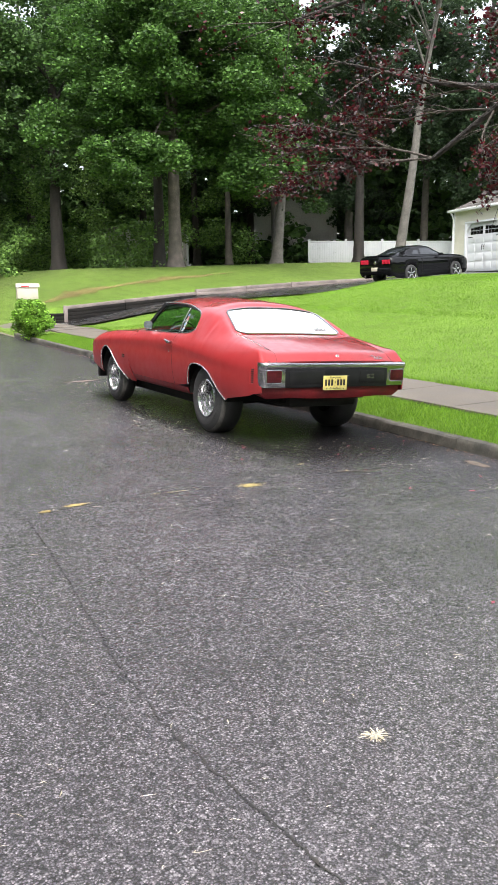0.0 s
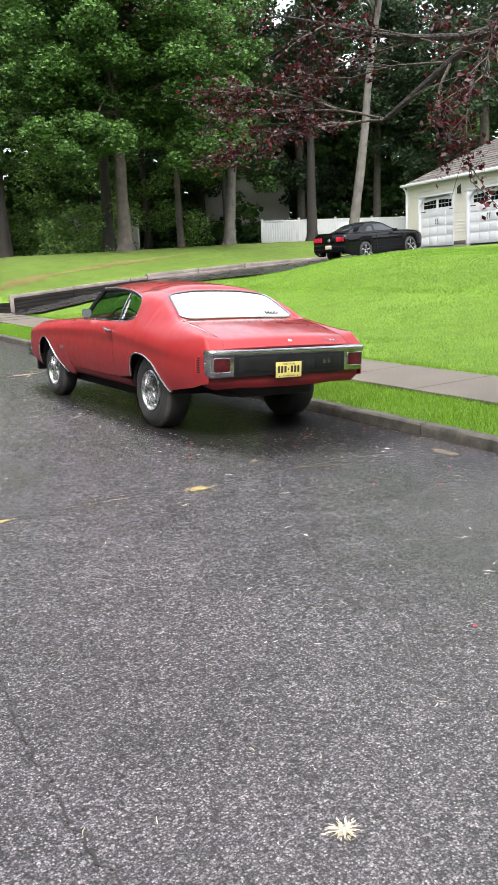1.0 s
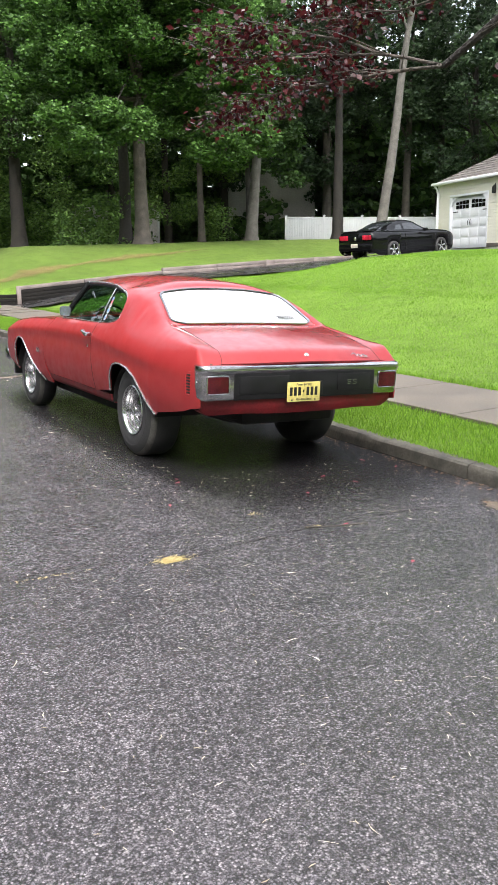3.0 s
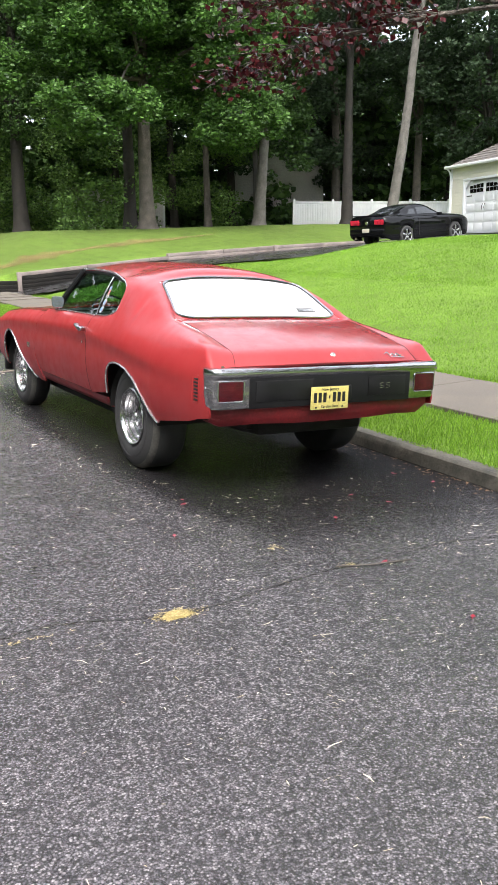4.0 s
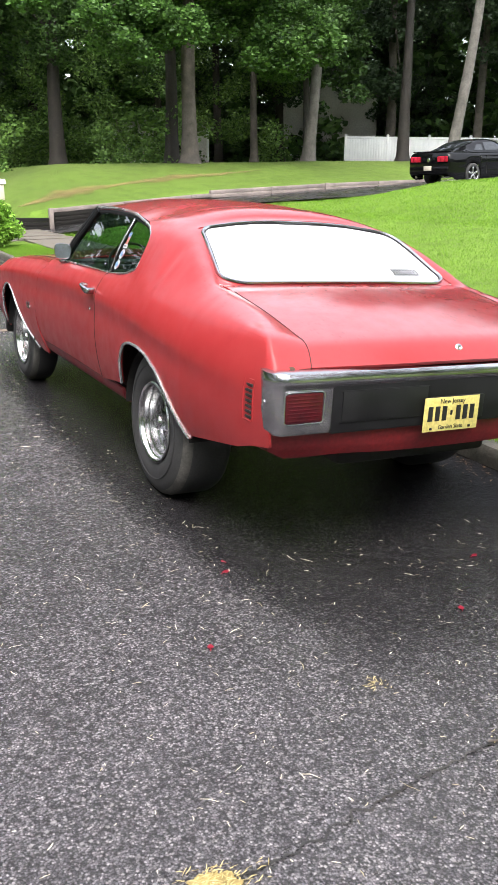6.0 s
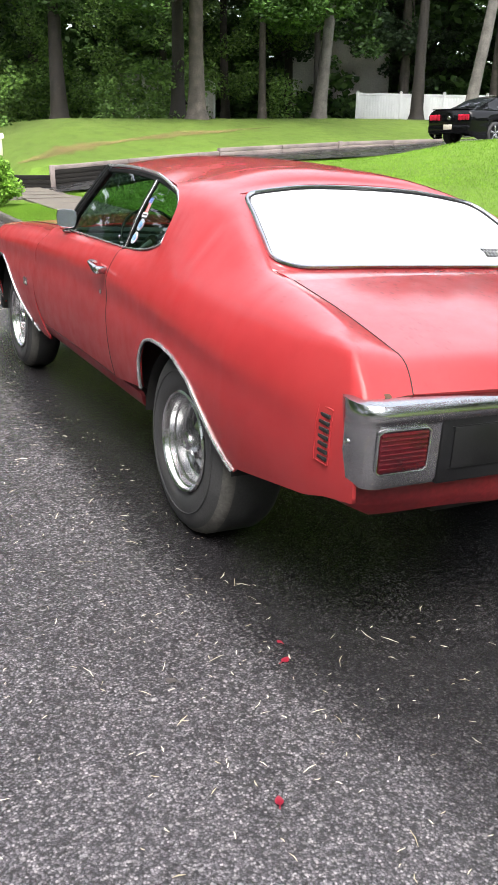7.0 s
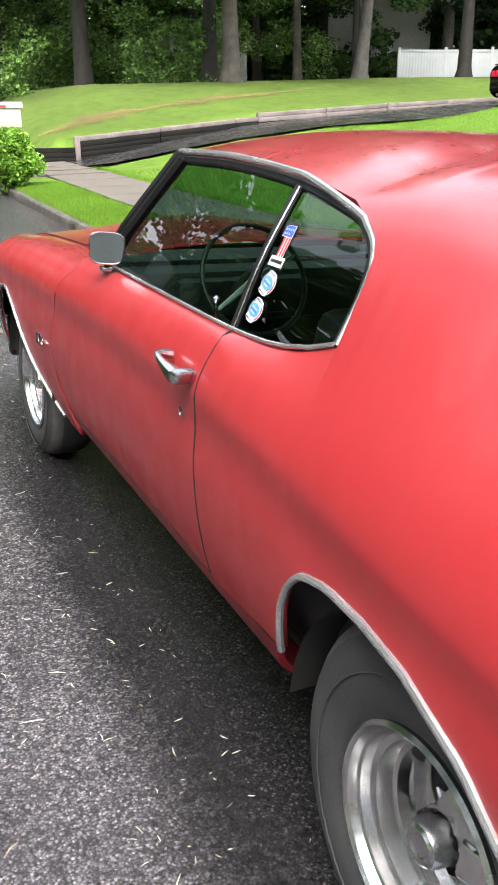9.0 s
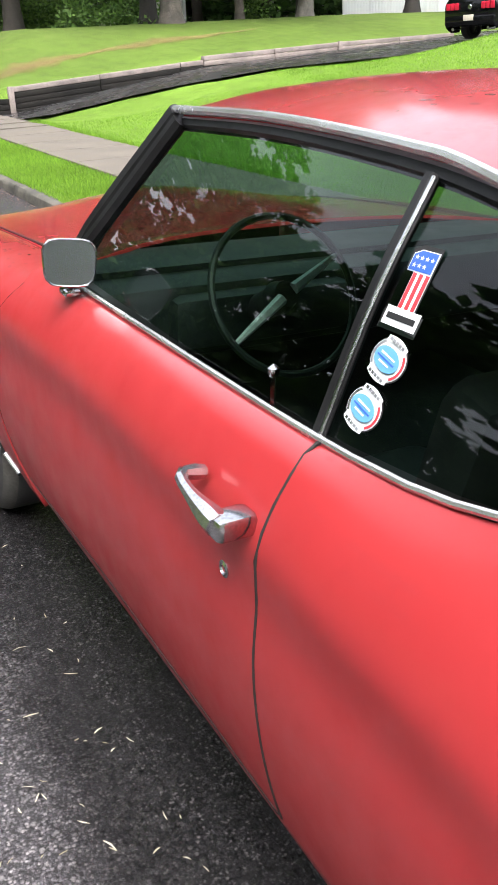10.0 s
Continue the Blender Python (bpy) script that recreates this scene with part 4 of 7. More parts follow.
for k, p in enumerate(plan):
    t = np.array(plan[min(k + 1, 64)]) - np.array(plan[max(k - 1, 0)])
    n2 = np.array((t[1], -t[0])) / np.linalg.norm(t)
    # The ends draw in a little towards the lower edge.
    draw = 0.012 * max(0.0, (abs(p[0]) - 0.86) / 0.06)
    lip_out = min(1.0, max(0.0, (-1.04 - p[1]) / 0.09))
    rows.append([np.array((p[0] + n2[0] * o - math.copysign(draw * max(0.0, 0.66 - z) / 0.06, p[0]), p[1] + n2[1] * o, z)) for o, z in [(a if a < 0 else a * lip_out, b) for a, b in section]])
grid(bm, rows, 0, (0, -1.05, 0.72))
bumper = part("rear_bumper", bm, CHROME, car, "full-width pitted chrome rear bumper")
bumper.matrix_basis = Matrix.Translation((-0.010, 0, 0)) @ Matrix.Scale(0.960, 4, (1, 0, 0))
part("bumper_insert", boxes((-0.655, 0.655, -1.1695, -1.12, 0.602, 0.796), bevel=0.004), INSERT, bumper, "satin black centre panel")
for x0, x1 in ((-0.610, -0.175), (0.285, 0.610)):
    part("insert_panel", boxes((x0, x1, -1.1745, -1.165, 0.645, 0.768), bevel=0.003), BLACK, bumper, "recessed black panel")
    part("insert_rib", boxes((x0 - 0.008, x1 + 0.008, -1.173, -1.168, 0.767, 0.771), (x0 - 0.008, x1 + 0.008, -1.173, -1.168, 0.643, 0.647), bevel=0.001), INSERT, bumper)
for sgn in (1, -1):
    x0, x1 = (-0.880, -0.698) if sgn == 1 else (0.698, 0.880)
    bm = bmesh.new()
    ring = [(x0, 0.652), (x1, 0.652), (x1, 0.776), (x0, 0.776), (x0, 0.652)]
    pts = []
    for (ax, az), (bx, bz) in zip(ring, ring[1:]):
        pts += [(ax + (bx - ax) * f, -1.168, az + (bz - az) * f) for f in (0.08, 0.5, 0.92)]
    tube(bm, pts + pts[:2], 0.0045, 8)
    lamp = part("lamp_bezel", bm, CHROME, bumper, "chrome tail-lamp surround")
    part("tail_lamp", boxes((x0 + 0.006, x1 - 0.006, -1.171, -1.15, 0.657, 0.771), bevel=0.003), LENS, bumper, "ribbed dull red tail-lamp lens")
    for k in range(8):
        z = 0.665 + 0.0135 * k
        part("lens_rib", boxes((x0 + 0.008, x1 - 0.008, -1.1735, -1.17, z, z + 0.006), bevel=0.0012), LENS, bumper)
    bm = bmesh.new()
    lathe(bm, [(-0.927 * sgn, 0.0), (-0.930 * sgn, 0.006), (-0.928 * sgn, 0.011), (-0.918 * sgn, 0.013)], 14)
    bmesh.ops.transform(bm, matrix=Matrix.Translation((0, -1.085, 0.728)), verts=bm.verts)
    part("bumper_bolt", bm, CHROME, bumper)
    bm = bmesh.new()
    lathe(bm, [(-1.170, 0.0), (-1.174, 0.006), (-1.171, 0.011), (-1.16, 0.013)], 14, "y")
    bmesh.ops.transform(bm, matrix=Matrix.Translation((-0.535 * sgn, 0, 0.815)), verts=bm.verts)
    part("bumper_bolt", bm, CHROME, bumper)
# Valance under the bumper.
bm = bmesh.new()
rows = []
for x in np.linspace(-0.855, 0.855, 25):
    dip = 0.482 + 0.012 * math.exp(-((abs(x) - 0.55) / 0.2) ** 2) + 0.05 * max(0.0, (abs(x) - 0.78) / 0.10)
    y = -1.135 + 0.060 * (abs(x) / 0.88) ** 4
    rows.append([np.array((x, y + 0.02, 0.615)), np.array((x, y - 0.002, 0.595)), np.array((x, y, 0.55)), np.array((x, y + 0.012, (0.55 + dip) / 2)), np.array((x, y + 0.03, dip)), np.array((x, y + 0.09, dip - 0.004))])
grid(bm, rows, 0, CORE)
for sgn in (1, -1):
    grid(bm, [[np.array((-sgn * h, y, z)) for z in (0.535, 0.58, 0.60)] for h, y in ((0.848, -0.98), (0.858, -1.02), (0.852, -1.05))], 0, CORE)
solid(part("rear_valance", bm, GRIME_SHADE, car, "dented grimy red valance under the bumper, its shade painted in"), 0.012)
part("rear_panel", boxes((-0.86, 0.86, -1.03, -0.96, 0.52, 0.862), bevel=0.01), UNDER, car)
for x, w in ((-0.79, 0.016), (-0.735, 0.022), (-0.60, 0.010)):
    part("rust_patch", put(boxes((-w, w, -0.0025, 0.002, -0.005, 0.004 + w * 0.4), bevel=0.001), Matrix.Translation((x, -1.110, 0.853)) @ Matrix.Rotation(radians(-45), 4, "X")), RUST, car)
part("rust_patch", boxes((-0.886, -0.866, -1.012, -0.985, 0.555, 0.59), bevel=0.003), RUST, car)

plate = part("number_plate", boxes((-0.152, 0.152, -1.186, -1.182, 0.545, 0.689), bevel=0.0015), PLATE, bumper, "buff yellow number plate")
plate.matrix_basis = Matrix.Translation((-0.045, 0, 0.030))
part("plate_bracket", boxes((-0.16, 0.14, -1.181, -1.165, 0.62, 0.72), bevel=0.004), BLACK, bumper)
for k in range(7):
    x = -0.118 + 0.0385 * k
    if k == 3:
        part("plate_mark", boxes((x - 0.005, x + 0.005, -1.1885, -1.186, 0.612, 0.632)), INK, plate)
    else:
        part("plate_mark", boxes((x - 0.012, x + 0.012, -1.1885, -1.186, 0.590, 0.652)), INK, plate)
for x in (-0.11, 0.105):
    part("plate_bolt", boxes((x - 0.006, x + 0.006, -1.190, -1.186, 0.553, 0.563), bevel=0.001), INK, plate)


def lettering(text, size, m, material, parent, depth=0.0008):
    cu = bpy.data.curves.new("lettering", "FONT")
    cu.body, cu.size, cu.extrude, cu.align_x, cu.align_y = text, size, depth, "CENTER", "CENTER"
    cu.resolution_u = 3
    cu.materials.append(material)
    tmp = new("lettering", cu)
    dg = bpy.context.evaluated_depsgraph_get()
    me = bpy.data.meshes.new_from_object(tmp.evaluated_get(dg))
    bpy.data.objects.remove(tmp)
    bpy.data.curves.remove(cu)
    ob = new("lettering", me)
    ob.parent, ob.matrix_basis = parent, m
    return ob


facing_back = lambda x, y, z: pose(x, y, z, 90, 0, 0)
lettering("New Jersey", 0.030, facing_back(0.0, -1.187, 0.672), INK, plate)
lettering("Garden State", 0.026, facing_back(0.0, -1.187, 0.562), INK, plate)

# Boot lock and script, rear badge.
bm = bmesh.new()
lathe(bm, [(-0.02, 0.0), (-0.026, 0.010), (-0.022, 0.019), (0.0, 0.022)], 18, "y")
bmesh.ops.transform(bm, matrix=Matrix.Translation((0.0, -1.106, 0.900)) @ Matrix.Rotation(radians(-28), 4, "X"), verts=bm.verts)
part("boot_lock", bm, CHROME, car)
bm = bmesh.new()
tube(bm, spline([(0.43, -1.105, 0.905), (0.46, -1.10, 0.915), (0.48, -1.11, 0.892), (0.50, -1.102, 0.908), (0.52, -1.112, 0.890), (0.54, -1.102, 0.906), (0.56, -1.112, 0.892), (0.58, -1.108, 0.898)], 30), 0.004, 5)
tube(bm, [(0.43, -1.1182, 0.885), (0.59, -1.118, 0.885)], 0.003, 5)
part("boot_script", bm, CHROME, car, "thin bright script badge")
bm = bmesh.new()
for k in range(2):
    pts = [(0.017, 0.014), (0.0, 0.017), (-0.017, 0.012), (-0.012, 0.001), (0.012, -0.001), (0.017, -0.012), (0.0, -0.017), (-0.017, -0.014)]
    tube(bm, [(0.395 + 0.055 * k + a, -1.177, 0.708 + b) for a, b in pts], 0.0035, 5)
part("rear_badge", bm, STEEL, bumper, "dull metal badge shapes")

# Decals on the quarter window: a striped numeral and two ovals.
def on_quarter(y, z, lift=0.004):
    """A pose on the outside of the left quarter window."""
    f = (z - 1.03) / 0.29
    x = -0.832 + 0.150 * f - 0.006 * math.sin(math.pi * f)
    return Matrix.Translation((x - lift, y, z)) @ Matrix.Rotation(radians(27), 4, "Y") @ Matrix.Rotation(radians(-90), 4, "Y") @ Matrix.Rotation(radians(90), 4, "Z")


def flat(pts, thick=0.0008):
    bm = bmesh.new()
    f = bm.faces.new([bm.verts.new((x, y, 0)) for x, y in pts])
    if f.normal.z < 0:
        f.normal_flip()
    out = bmesh.ops.extrude_face_region(bm, geom=[f])
    for v in out["geom"]:
        if isinstance(v, bmesh.types.BMVert):
            v.co.z += thick
    bmesh.ops.recalc_face_normals(bm, faces=bm.faces)
    return bm


# A small unreadable sticker low on the rear window.
STICK = Matrix.Translation((0.335, -0.215, 1.120)) @ Matrix.Rotation(radians(27), 4, "X") @ Matrix.Scale(1.7, 4)
for k in range(9):
    for r in range(3):
        x = 0.011 * k + 0.003 * (r % 2)
        part("sticker_mark", put(boxes((x, x + 0.006, 0.013 * r, 0.013 * r + 0.009, 0.0, 0.0015)), STICK), UNDER, rear_glass)

numeral = [(-0.030, 0.058), (-0.030, 0.028), (-0.016, 0.028), (-0.016, -0.034), (-0.034, -0.034), (-0.034, -0.066), (0.034, -0.066), (0.034, -0.034), (0.018, -0.034), (0.018, 0.066), (-0.016, 0.066)]
grow = lambda pts, k: [(x * k, y * k) for x, y in pts]
DM = on_quarter(0.818, 1.206) @ Matrix.Rotation(radians(180), 4, "Z") @ Matrix.Scale(0.72, 4) @ Matrix.Scale(1.22, 4, (1, 0, 0))
decal = part("decal", put(flat(grow(numeral, 1.12)), DM), INK, qwin, "striped numeral sticker in red, white and blue", smooth=False)
qleft = [o for o in car.children if o.name.startswith("quarter_window")][0]
decal.parent = qleft
part("decal_white", put(flat(numeral), DM @ Matrix.Translation((0, 0, 0.001))), DECAL_WHITE, decal, smooth=False)
part("decal_blue", put(flat([(-0.028, 0.030), (0.016, 0.030), (0.016, 0.064), (-0.015, 0.064), (-0.028, 0.056)]), DM @ Matrix.Translation((0, 0, 0.002))), DECAL_BLUE, decal, smooth=False)
for k in range(3):
    x = -0.0145 + 0.0125 * k
    part("decal_stripe", put(flat([(x, -0.034), (x + 0.0065, -0.034), (x + 0.0065, 0.027), (x, 0.027)]), DM @ Matrix.Translation((0, 0, 0.002))), DECAL_RED, decal, smooth=False)
for k in range(7):
    x, y = -0.020 + 0.010 * (k % 4), 0.052 - 0.013 * (k // 4)
    star = [(x + (0.0042 if j % 2 == 0 else 0.0018) * math.sin(j * math.pi / 5), y + (0.0042 if j % 2 == 0 else 0.0018) * math.cos(j * math.pi / 5)) for j in range(10)]
    part("decal_star", put(flat(star), DM @ Matrix.Translation((0, 0, 0.003))), DECAL_WHITE, decal, smooth=False)
part("decal_bar", put(flat([(-0.028, -0.055), (0.028, -0.055), (0.028, -0.045), (-0.028, -0.045)]), DM @ Matrix.Translation((0, 0, 0.002))), INK, decal, smooth=False)
oval = lambda a, b, n=20: [(a * math.cos(2 * math.pi * j / n), b * math.sin(2 * math.pi * j / n)) for j in range(n)]
for y, z in ((0.807, 1.130), (0.811, 1.073)):
    OM = on_quarter(y, z) @ Matrix.Rotation(radians(165), 4, "Z") @ Matrix.Scale(1.0, 4)
    ov = part("decal", put(flat(oval(0.0325, 0.027)), OM), INK, qleft, "white oval sticker with pale blue centre", smooth=False)
    part("decal_rim", put(flat(oval(0.031, 0.0255)), OM @ Matrix.Translation((0, 0, 0.001))), DECAL_WHITE, ov, smooth=False)
    for side, tint in ((1, DECAL_RED), (-1, MIRROR_BACK)):
        arc = [(side * 0.0295 * math.cos(a), 0.024 * math.sin(a)) for a in np.linspace(-0.75, 0.75, 9)]
        arc += [(side * 0.0262 * math.cos(a), 0.0212 * math.sin(a)) for a in np.linspace(0.75, -0.75, 9)]
        part("decal_band", put(flat(arc), OM @ Matrix.Translation((0, 0, 0.0018))), tint, ov, smooth=False)
    # Scrolled white ribbons above and below the oval.
    for side in (1, -1):
        rib = [(x, side * (0.0190 + 0.009 * math.cos(x * 48))) for x in np.linspace(-0.020, 0.020, 9)]
        rib += [(x, side * (0.0110 + 0.009 * math.cos(x * 48))) for x in np.linspace(0.020, -0.020, 9)]
        part("decal_ribbon", put(flat(rib), OM @ Matrix.Translation((0, 0, 0.0024))), DECAL_WHITE, ov, smooth=False)
        for k in range(5):
            x = -0.0155 + 0.0064 * k
            part("decal_bar", put(flat([(x, side * 0.0205), (x + 0.0042, side * 0.0205), (x + 0.0042, side * 0.0242), (x, side * 0.0242)]), OM @ Matrix.Translation((0, 0, 0.0032))), MIRROR_BACK, ov, smooth=False)
    part("decal_centre", put(flat(oval(0.0235, 0.0145)), OM @ Matrix.Translation((0, 0, 0.0036))), DECAL_CYAN, ov, smooth=False)
    for k, (w, dz) in enumerate(((0.014, 0.004), (0.017, -0.001), (0.010, -0.006))):
        part("decal_bar", put(flat([(-w, dz - 0.0012), (w, dz - 0.0004), (w, dz + 0.0016), (-w, dz + 0.0012)]), OM @ Matrix.Translation((0, 0, 0.0044))), DECAL_WHITE if k != 1 else DECAL_BLUE, ov, smooth=False)

# Wheels.
def wheel(x, y, r, width, sgn, rim_r):
    """A wheel with its hub at x, y; sgn 1 has its face to -x."""
    hub = new("wheel")
    hub.parent = car
    hub.matrix_basis = Matrix.Translation((x, y, r)) @ (Matrix.Identity(4) if sgn == 1 else Matrix.Rotation(math.pi, 4, "Z"))
    w = width / 2
    bm = bmesh.new()
    prof = [(-w + 0.03, rim_r - 0.004), (-w + 0.006, rim_r + 0.008), (-w - 0.006, rim_r + 0.03), (-w - 0.012, rim_r + 0.06), (-w - 0.006, r - 0.06), (-w + 0.008, r - 0.028), (-w + 0.028, r - 0.008), (-w + 0.05, r), (w - 0.05, r), (w - 0.02, r - 0.015), (w, r - 0.05), (w, rim_r + 0.03), (w - 0.03, rim_r)]
    lathe(bm, prof, 64, "x", 0, [0, 0, 0, 0, 0, 1, 1, 0, 0, 0, 0, 0])
    tyre = part("tyre", bm, [RUBBER, SCUFF], hub, "worn black tyre with scuffed shoulder", sharp=60)
    for k in (2,):
        bm = bmesh.new()
        rr = rim_r + 0.022 + 0.034 * k
        xo = -w - (0.004, 0.012, 0.011)[k]
        tube(bm, [(xo, rr * math.cos(2 * math.pi * j / 48), rr * math.sin(2 * math.pi * j / 48)) for j in range(49)], 0.0022, 4, cap=False)
        part("tyre_rib", bm, RUBBER, tyre)
    bm = bmesh.new()
    rim = [(-w + 0.012, rim_r - 0.010), (-w - 0.004, rim_r - 0.004), (-w - 0.010, rim_r + 0.004), (-w - 0.004, rim_r + 0.012), (-w + 0.010, rim_r + 0.010)]
    rim = list(reversed(rim)) + [(-w + 0.016, rim_r - 0.016), (-w + 0.034, rim_r - 0.020), (-w + 0.038, rim_r - 0.034), (-w + 0.068, rim_r - 0.040), (-w + 0.072, rim_r - 0.050), (-w + 0.096, rim_r - 0.054), (-w + 0.102, rim_r - 0.066), (-w + 0.15, rim_r - 0.070), (w - 0.04, rim_r - 0.05), (w - 0.02, rim_r)]
    lathe(bm, rim, 64)
    part("rim", bm, STEEL, hub, "deep-dish chrome rim", sharp=28)
    bm = bmesh.new()
    lathe(bm, [(-w + 0.145, 0.0), (-w + 0.145, 0.10), (-w + 0.15, rim_r - 0.05)], 40)
    part("brake_backing", bm, UNDER, hub)
    for k in range(5):
        a = 2 * math.pi * k / 5 + 0.3
        bm = bmesh.new()
        d = rim_r - 0.055
        rows = []
        for s in np.linspace(0, 1, 5):
            rad, half = 0.050 + (d - 0.050) * s, 0.036 - 0.006 * math.sin(math.pi * s) + 0.008 * s
            xx = -w + 0.048 + 0.042 * s ** 1.5
            rows.append([np.array((xx + 0.05, half, rad)), np.array((xx + 0.006, half, rad)), np.array((xx, half * 0.62, rad)), np.array((xx + 0.010, 0, rad)), np.array((xx, -half * 0.62, rad)), np.array((xx + 0.006, -half, rad)), np.array((xx + 0.05, -half, rad))])
        grid(bm, rows)
        bmesh.ops.transform(bm, matrix=Matrix.Rotation(a, 4, "X"), verts=bm.verts)
        part("spoke", bm, STEEL, hub, sharp=50)
        bm = bmesh.new()
        lathe(bm, [(-w + 0.052, 0.0), (-w + 0.052, 0.008), (-w + 0.058, 0.012), (-w + 0.085, 0.013)], 10)
        b = a + math.pi / 5
        bmesh.ops.transform(bm, matrix=Matrix.Translation((0.004, 0.062 * math.cos(b), 0.058 * math.sin(b))), verts=bm.verts)
        part("wheel_nut", bm, CHROME, hub)
    bm = bmesh.new()
    lathe(bm, [(-w + 0.012, 0.0), (-w + 0.012, 0.018), (-w + 0.009, 0.021), (-w + 0.009, 0.030), (-w + 0.014, 0.037), (-w + 0.026, 0.042), (-w + 0.056, 0.046), (-w + 0.066, 0.078), (-w + 0.13, 0.085)], 32)
    part("hub_cap", bm, STEEL, hub, "round chrome hub cap", sharp=30)
    return hub


for x, y, r, width, sgn in ((-0.762, 0.005, 0.371, 0.275, 1), (0.762, 0.005, 0.371, 0.275, -1), (-0.775, 2.845, 0.334, 0.205, 1), (0.775, 2.845, 0.334, 0.205, -1)):
    wheel(x, y, r, width, sgn, 0.193 if y < 1 else 0.196)

# Cabin.
bm = boxes((-0.80, 0.80, -0.15, 2.2, 0.40, 0.44), (-0.815, -0.79, -0.1, 2.1, 0.42, 0.99), (0.79, 0.815, -0.1, 2.1, 0.42, 0.99), (-0.80, 0.80, -0.12, -0.08, 0.42, 1.03), (-0.80, 0.80, 2.08, 2.12, 0.42, 0.96), bevel=0.01)
part("cabin_lining", bm, VINYL, car, "dark cabin lining")
bm = boxes((-0.78, 0.78, 1.80, 2.12, 0.80, 0.985), (-0.78, 0.78, 1.92, 2.16, 0.97, 1.005), (-0.62, -0.12, 1.76, 1.86, 0.83, 0.96), bevel=0.03)
part("dashboard", bm, DASH, car, "dark dashboard")
for x in (-0.36, 0.36):
    seat = part("front_seat", boxes((x - 0.25, x + 0.25, 0.98, 1.48, 0.48, 0.64), bevel=0.05), VINYL, car, "black bucket seat")
    bm = boxes((x - 0.25, x + 0.25, -0.06, 0.06, 0.0, 0.50), bevel=0.05)
    bmesh.ops.transform(bm, matrix=Matrix.Translation((0, 0.98, 0.56)) @ Matrix.Rotation(radians(14), 4, "X"), verts=bm.verts)
    part("seat_back", bm, VINYL, seat)
part("rear_seat", boxes((-0.66, 0.66, 0.10, 0.56, 0.46, 0.64), (-0.66, 0.66, 0.0, 0.18, 0.60, 1.0), bevel=0.05), VINYL, car, "black rear bench")
part("parcel_shelf", boxes((-0.68, 0.68, -0.2, 0.06, 1.0, 1.03), bevel=0.008), VINYL, car)
SPOKE = varied("brushed_spoke_metal", (0.42, 0.46, 0.45), (0.60, 0.64, 0.62), 14, 200, (0.35, 0.5), 0.05, 0.001, 0.25)
SW = Matrix.Translation((-0.40, 1.650, 0.975)) @ Matrix.Rotation(radians(62), 4, "X")
bm = bmesh.new()
tube(bm, [(0.182 * math.cos(2 * math.pi * j / 40), 0.182 * math.sin(2 * math.pi * j / 40), 0) for j in range(41)], 0.0088, 8, cap=False)
put(bm, SW)
sw = part("steering_wheel", bm, DASH, car, "thin-rimmed steering wheel")
for a in (26, 212):
    bm = bmesh.new()
    c, d = math.cos(radians(a)), math.sin(radians(a))
    tube(bm, [(0.02 * c, 0.02 * d, 0.012), (0.10 * c, 0.10 * d, 0.004), (0.185 * c, 0.185 * d, 0)], 0.008, 6, taper=[0.014, 0.010, 0.006])
    put(bm, SW)
    part("wheel_spoke", bm, SPOKE, sw, "bright metal wheel spoke")
bm = bmesh.new()
lathe(bm, [(0.01, 0.0), (0.008, 0.03), (-0.03, 0.04), (-0.05, 0.035), (-0.36, 0.03)], 16, "z")
put(bm, SW)
part("steering_column", bm, VINYL, sw)
for sgn in (1, -1):
    bm = bmesh.new()
    tube(bm, [(-0.815 * sgn, 1.02, 1.0), (-0.815 * sgn, 1.02, 1.055)], 0.004, 6)
    lathe(bm, [(1.05, 0.0), (1.048, 0.007), (1.06, 0.009), (1.066, 0.0)], 10, "z")
    for v in bm.verts:
        if abs(v.co.x) < 0.1:
            v.co += Vector((-0.815 * sgn, 1.02, 0))
    part("lock_pull", bm, CHROME, car)
bm = boxes((-0.10, 0.10, 1.60, 1.625, 1.255, 1.315), bevel=0.01)
part("inner_mirror", bm, VINYL, car)

# Dark shut lines between the panels.
def shut(pts, r=0.0015):
    bm = bmesh.new()
    tube(bm, pts, r, 5)
    part("shut_line", bm, UNDER, car)


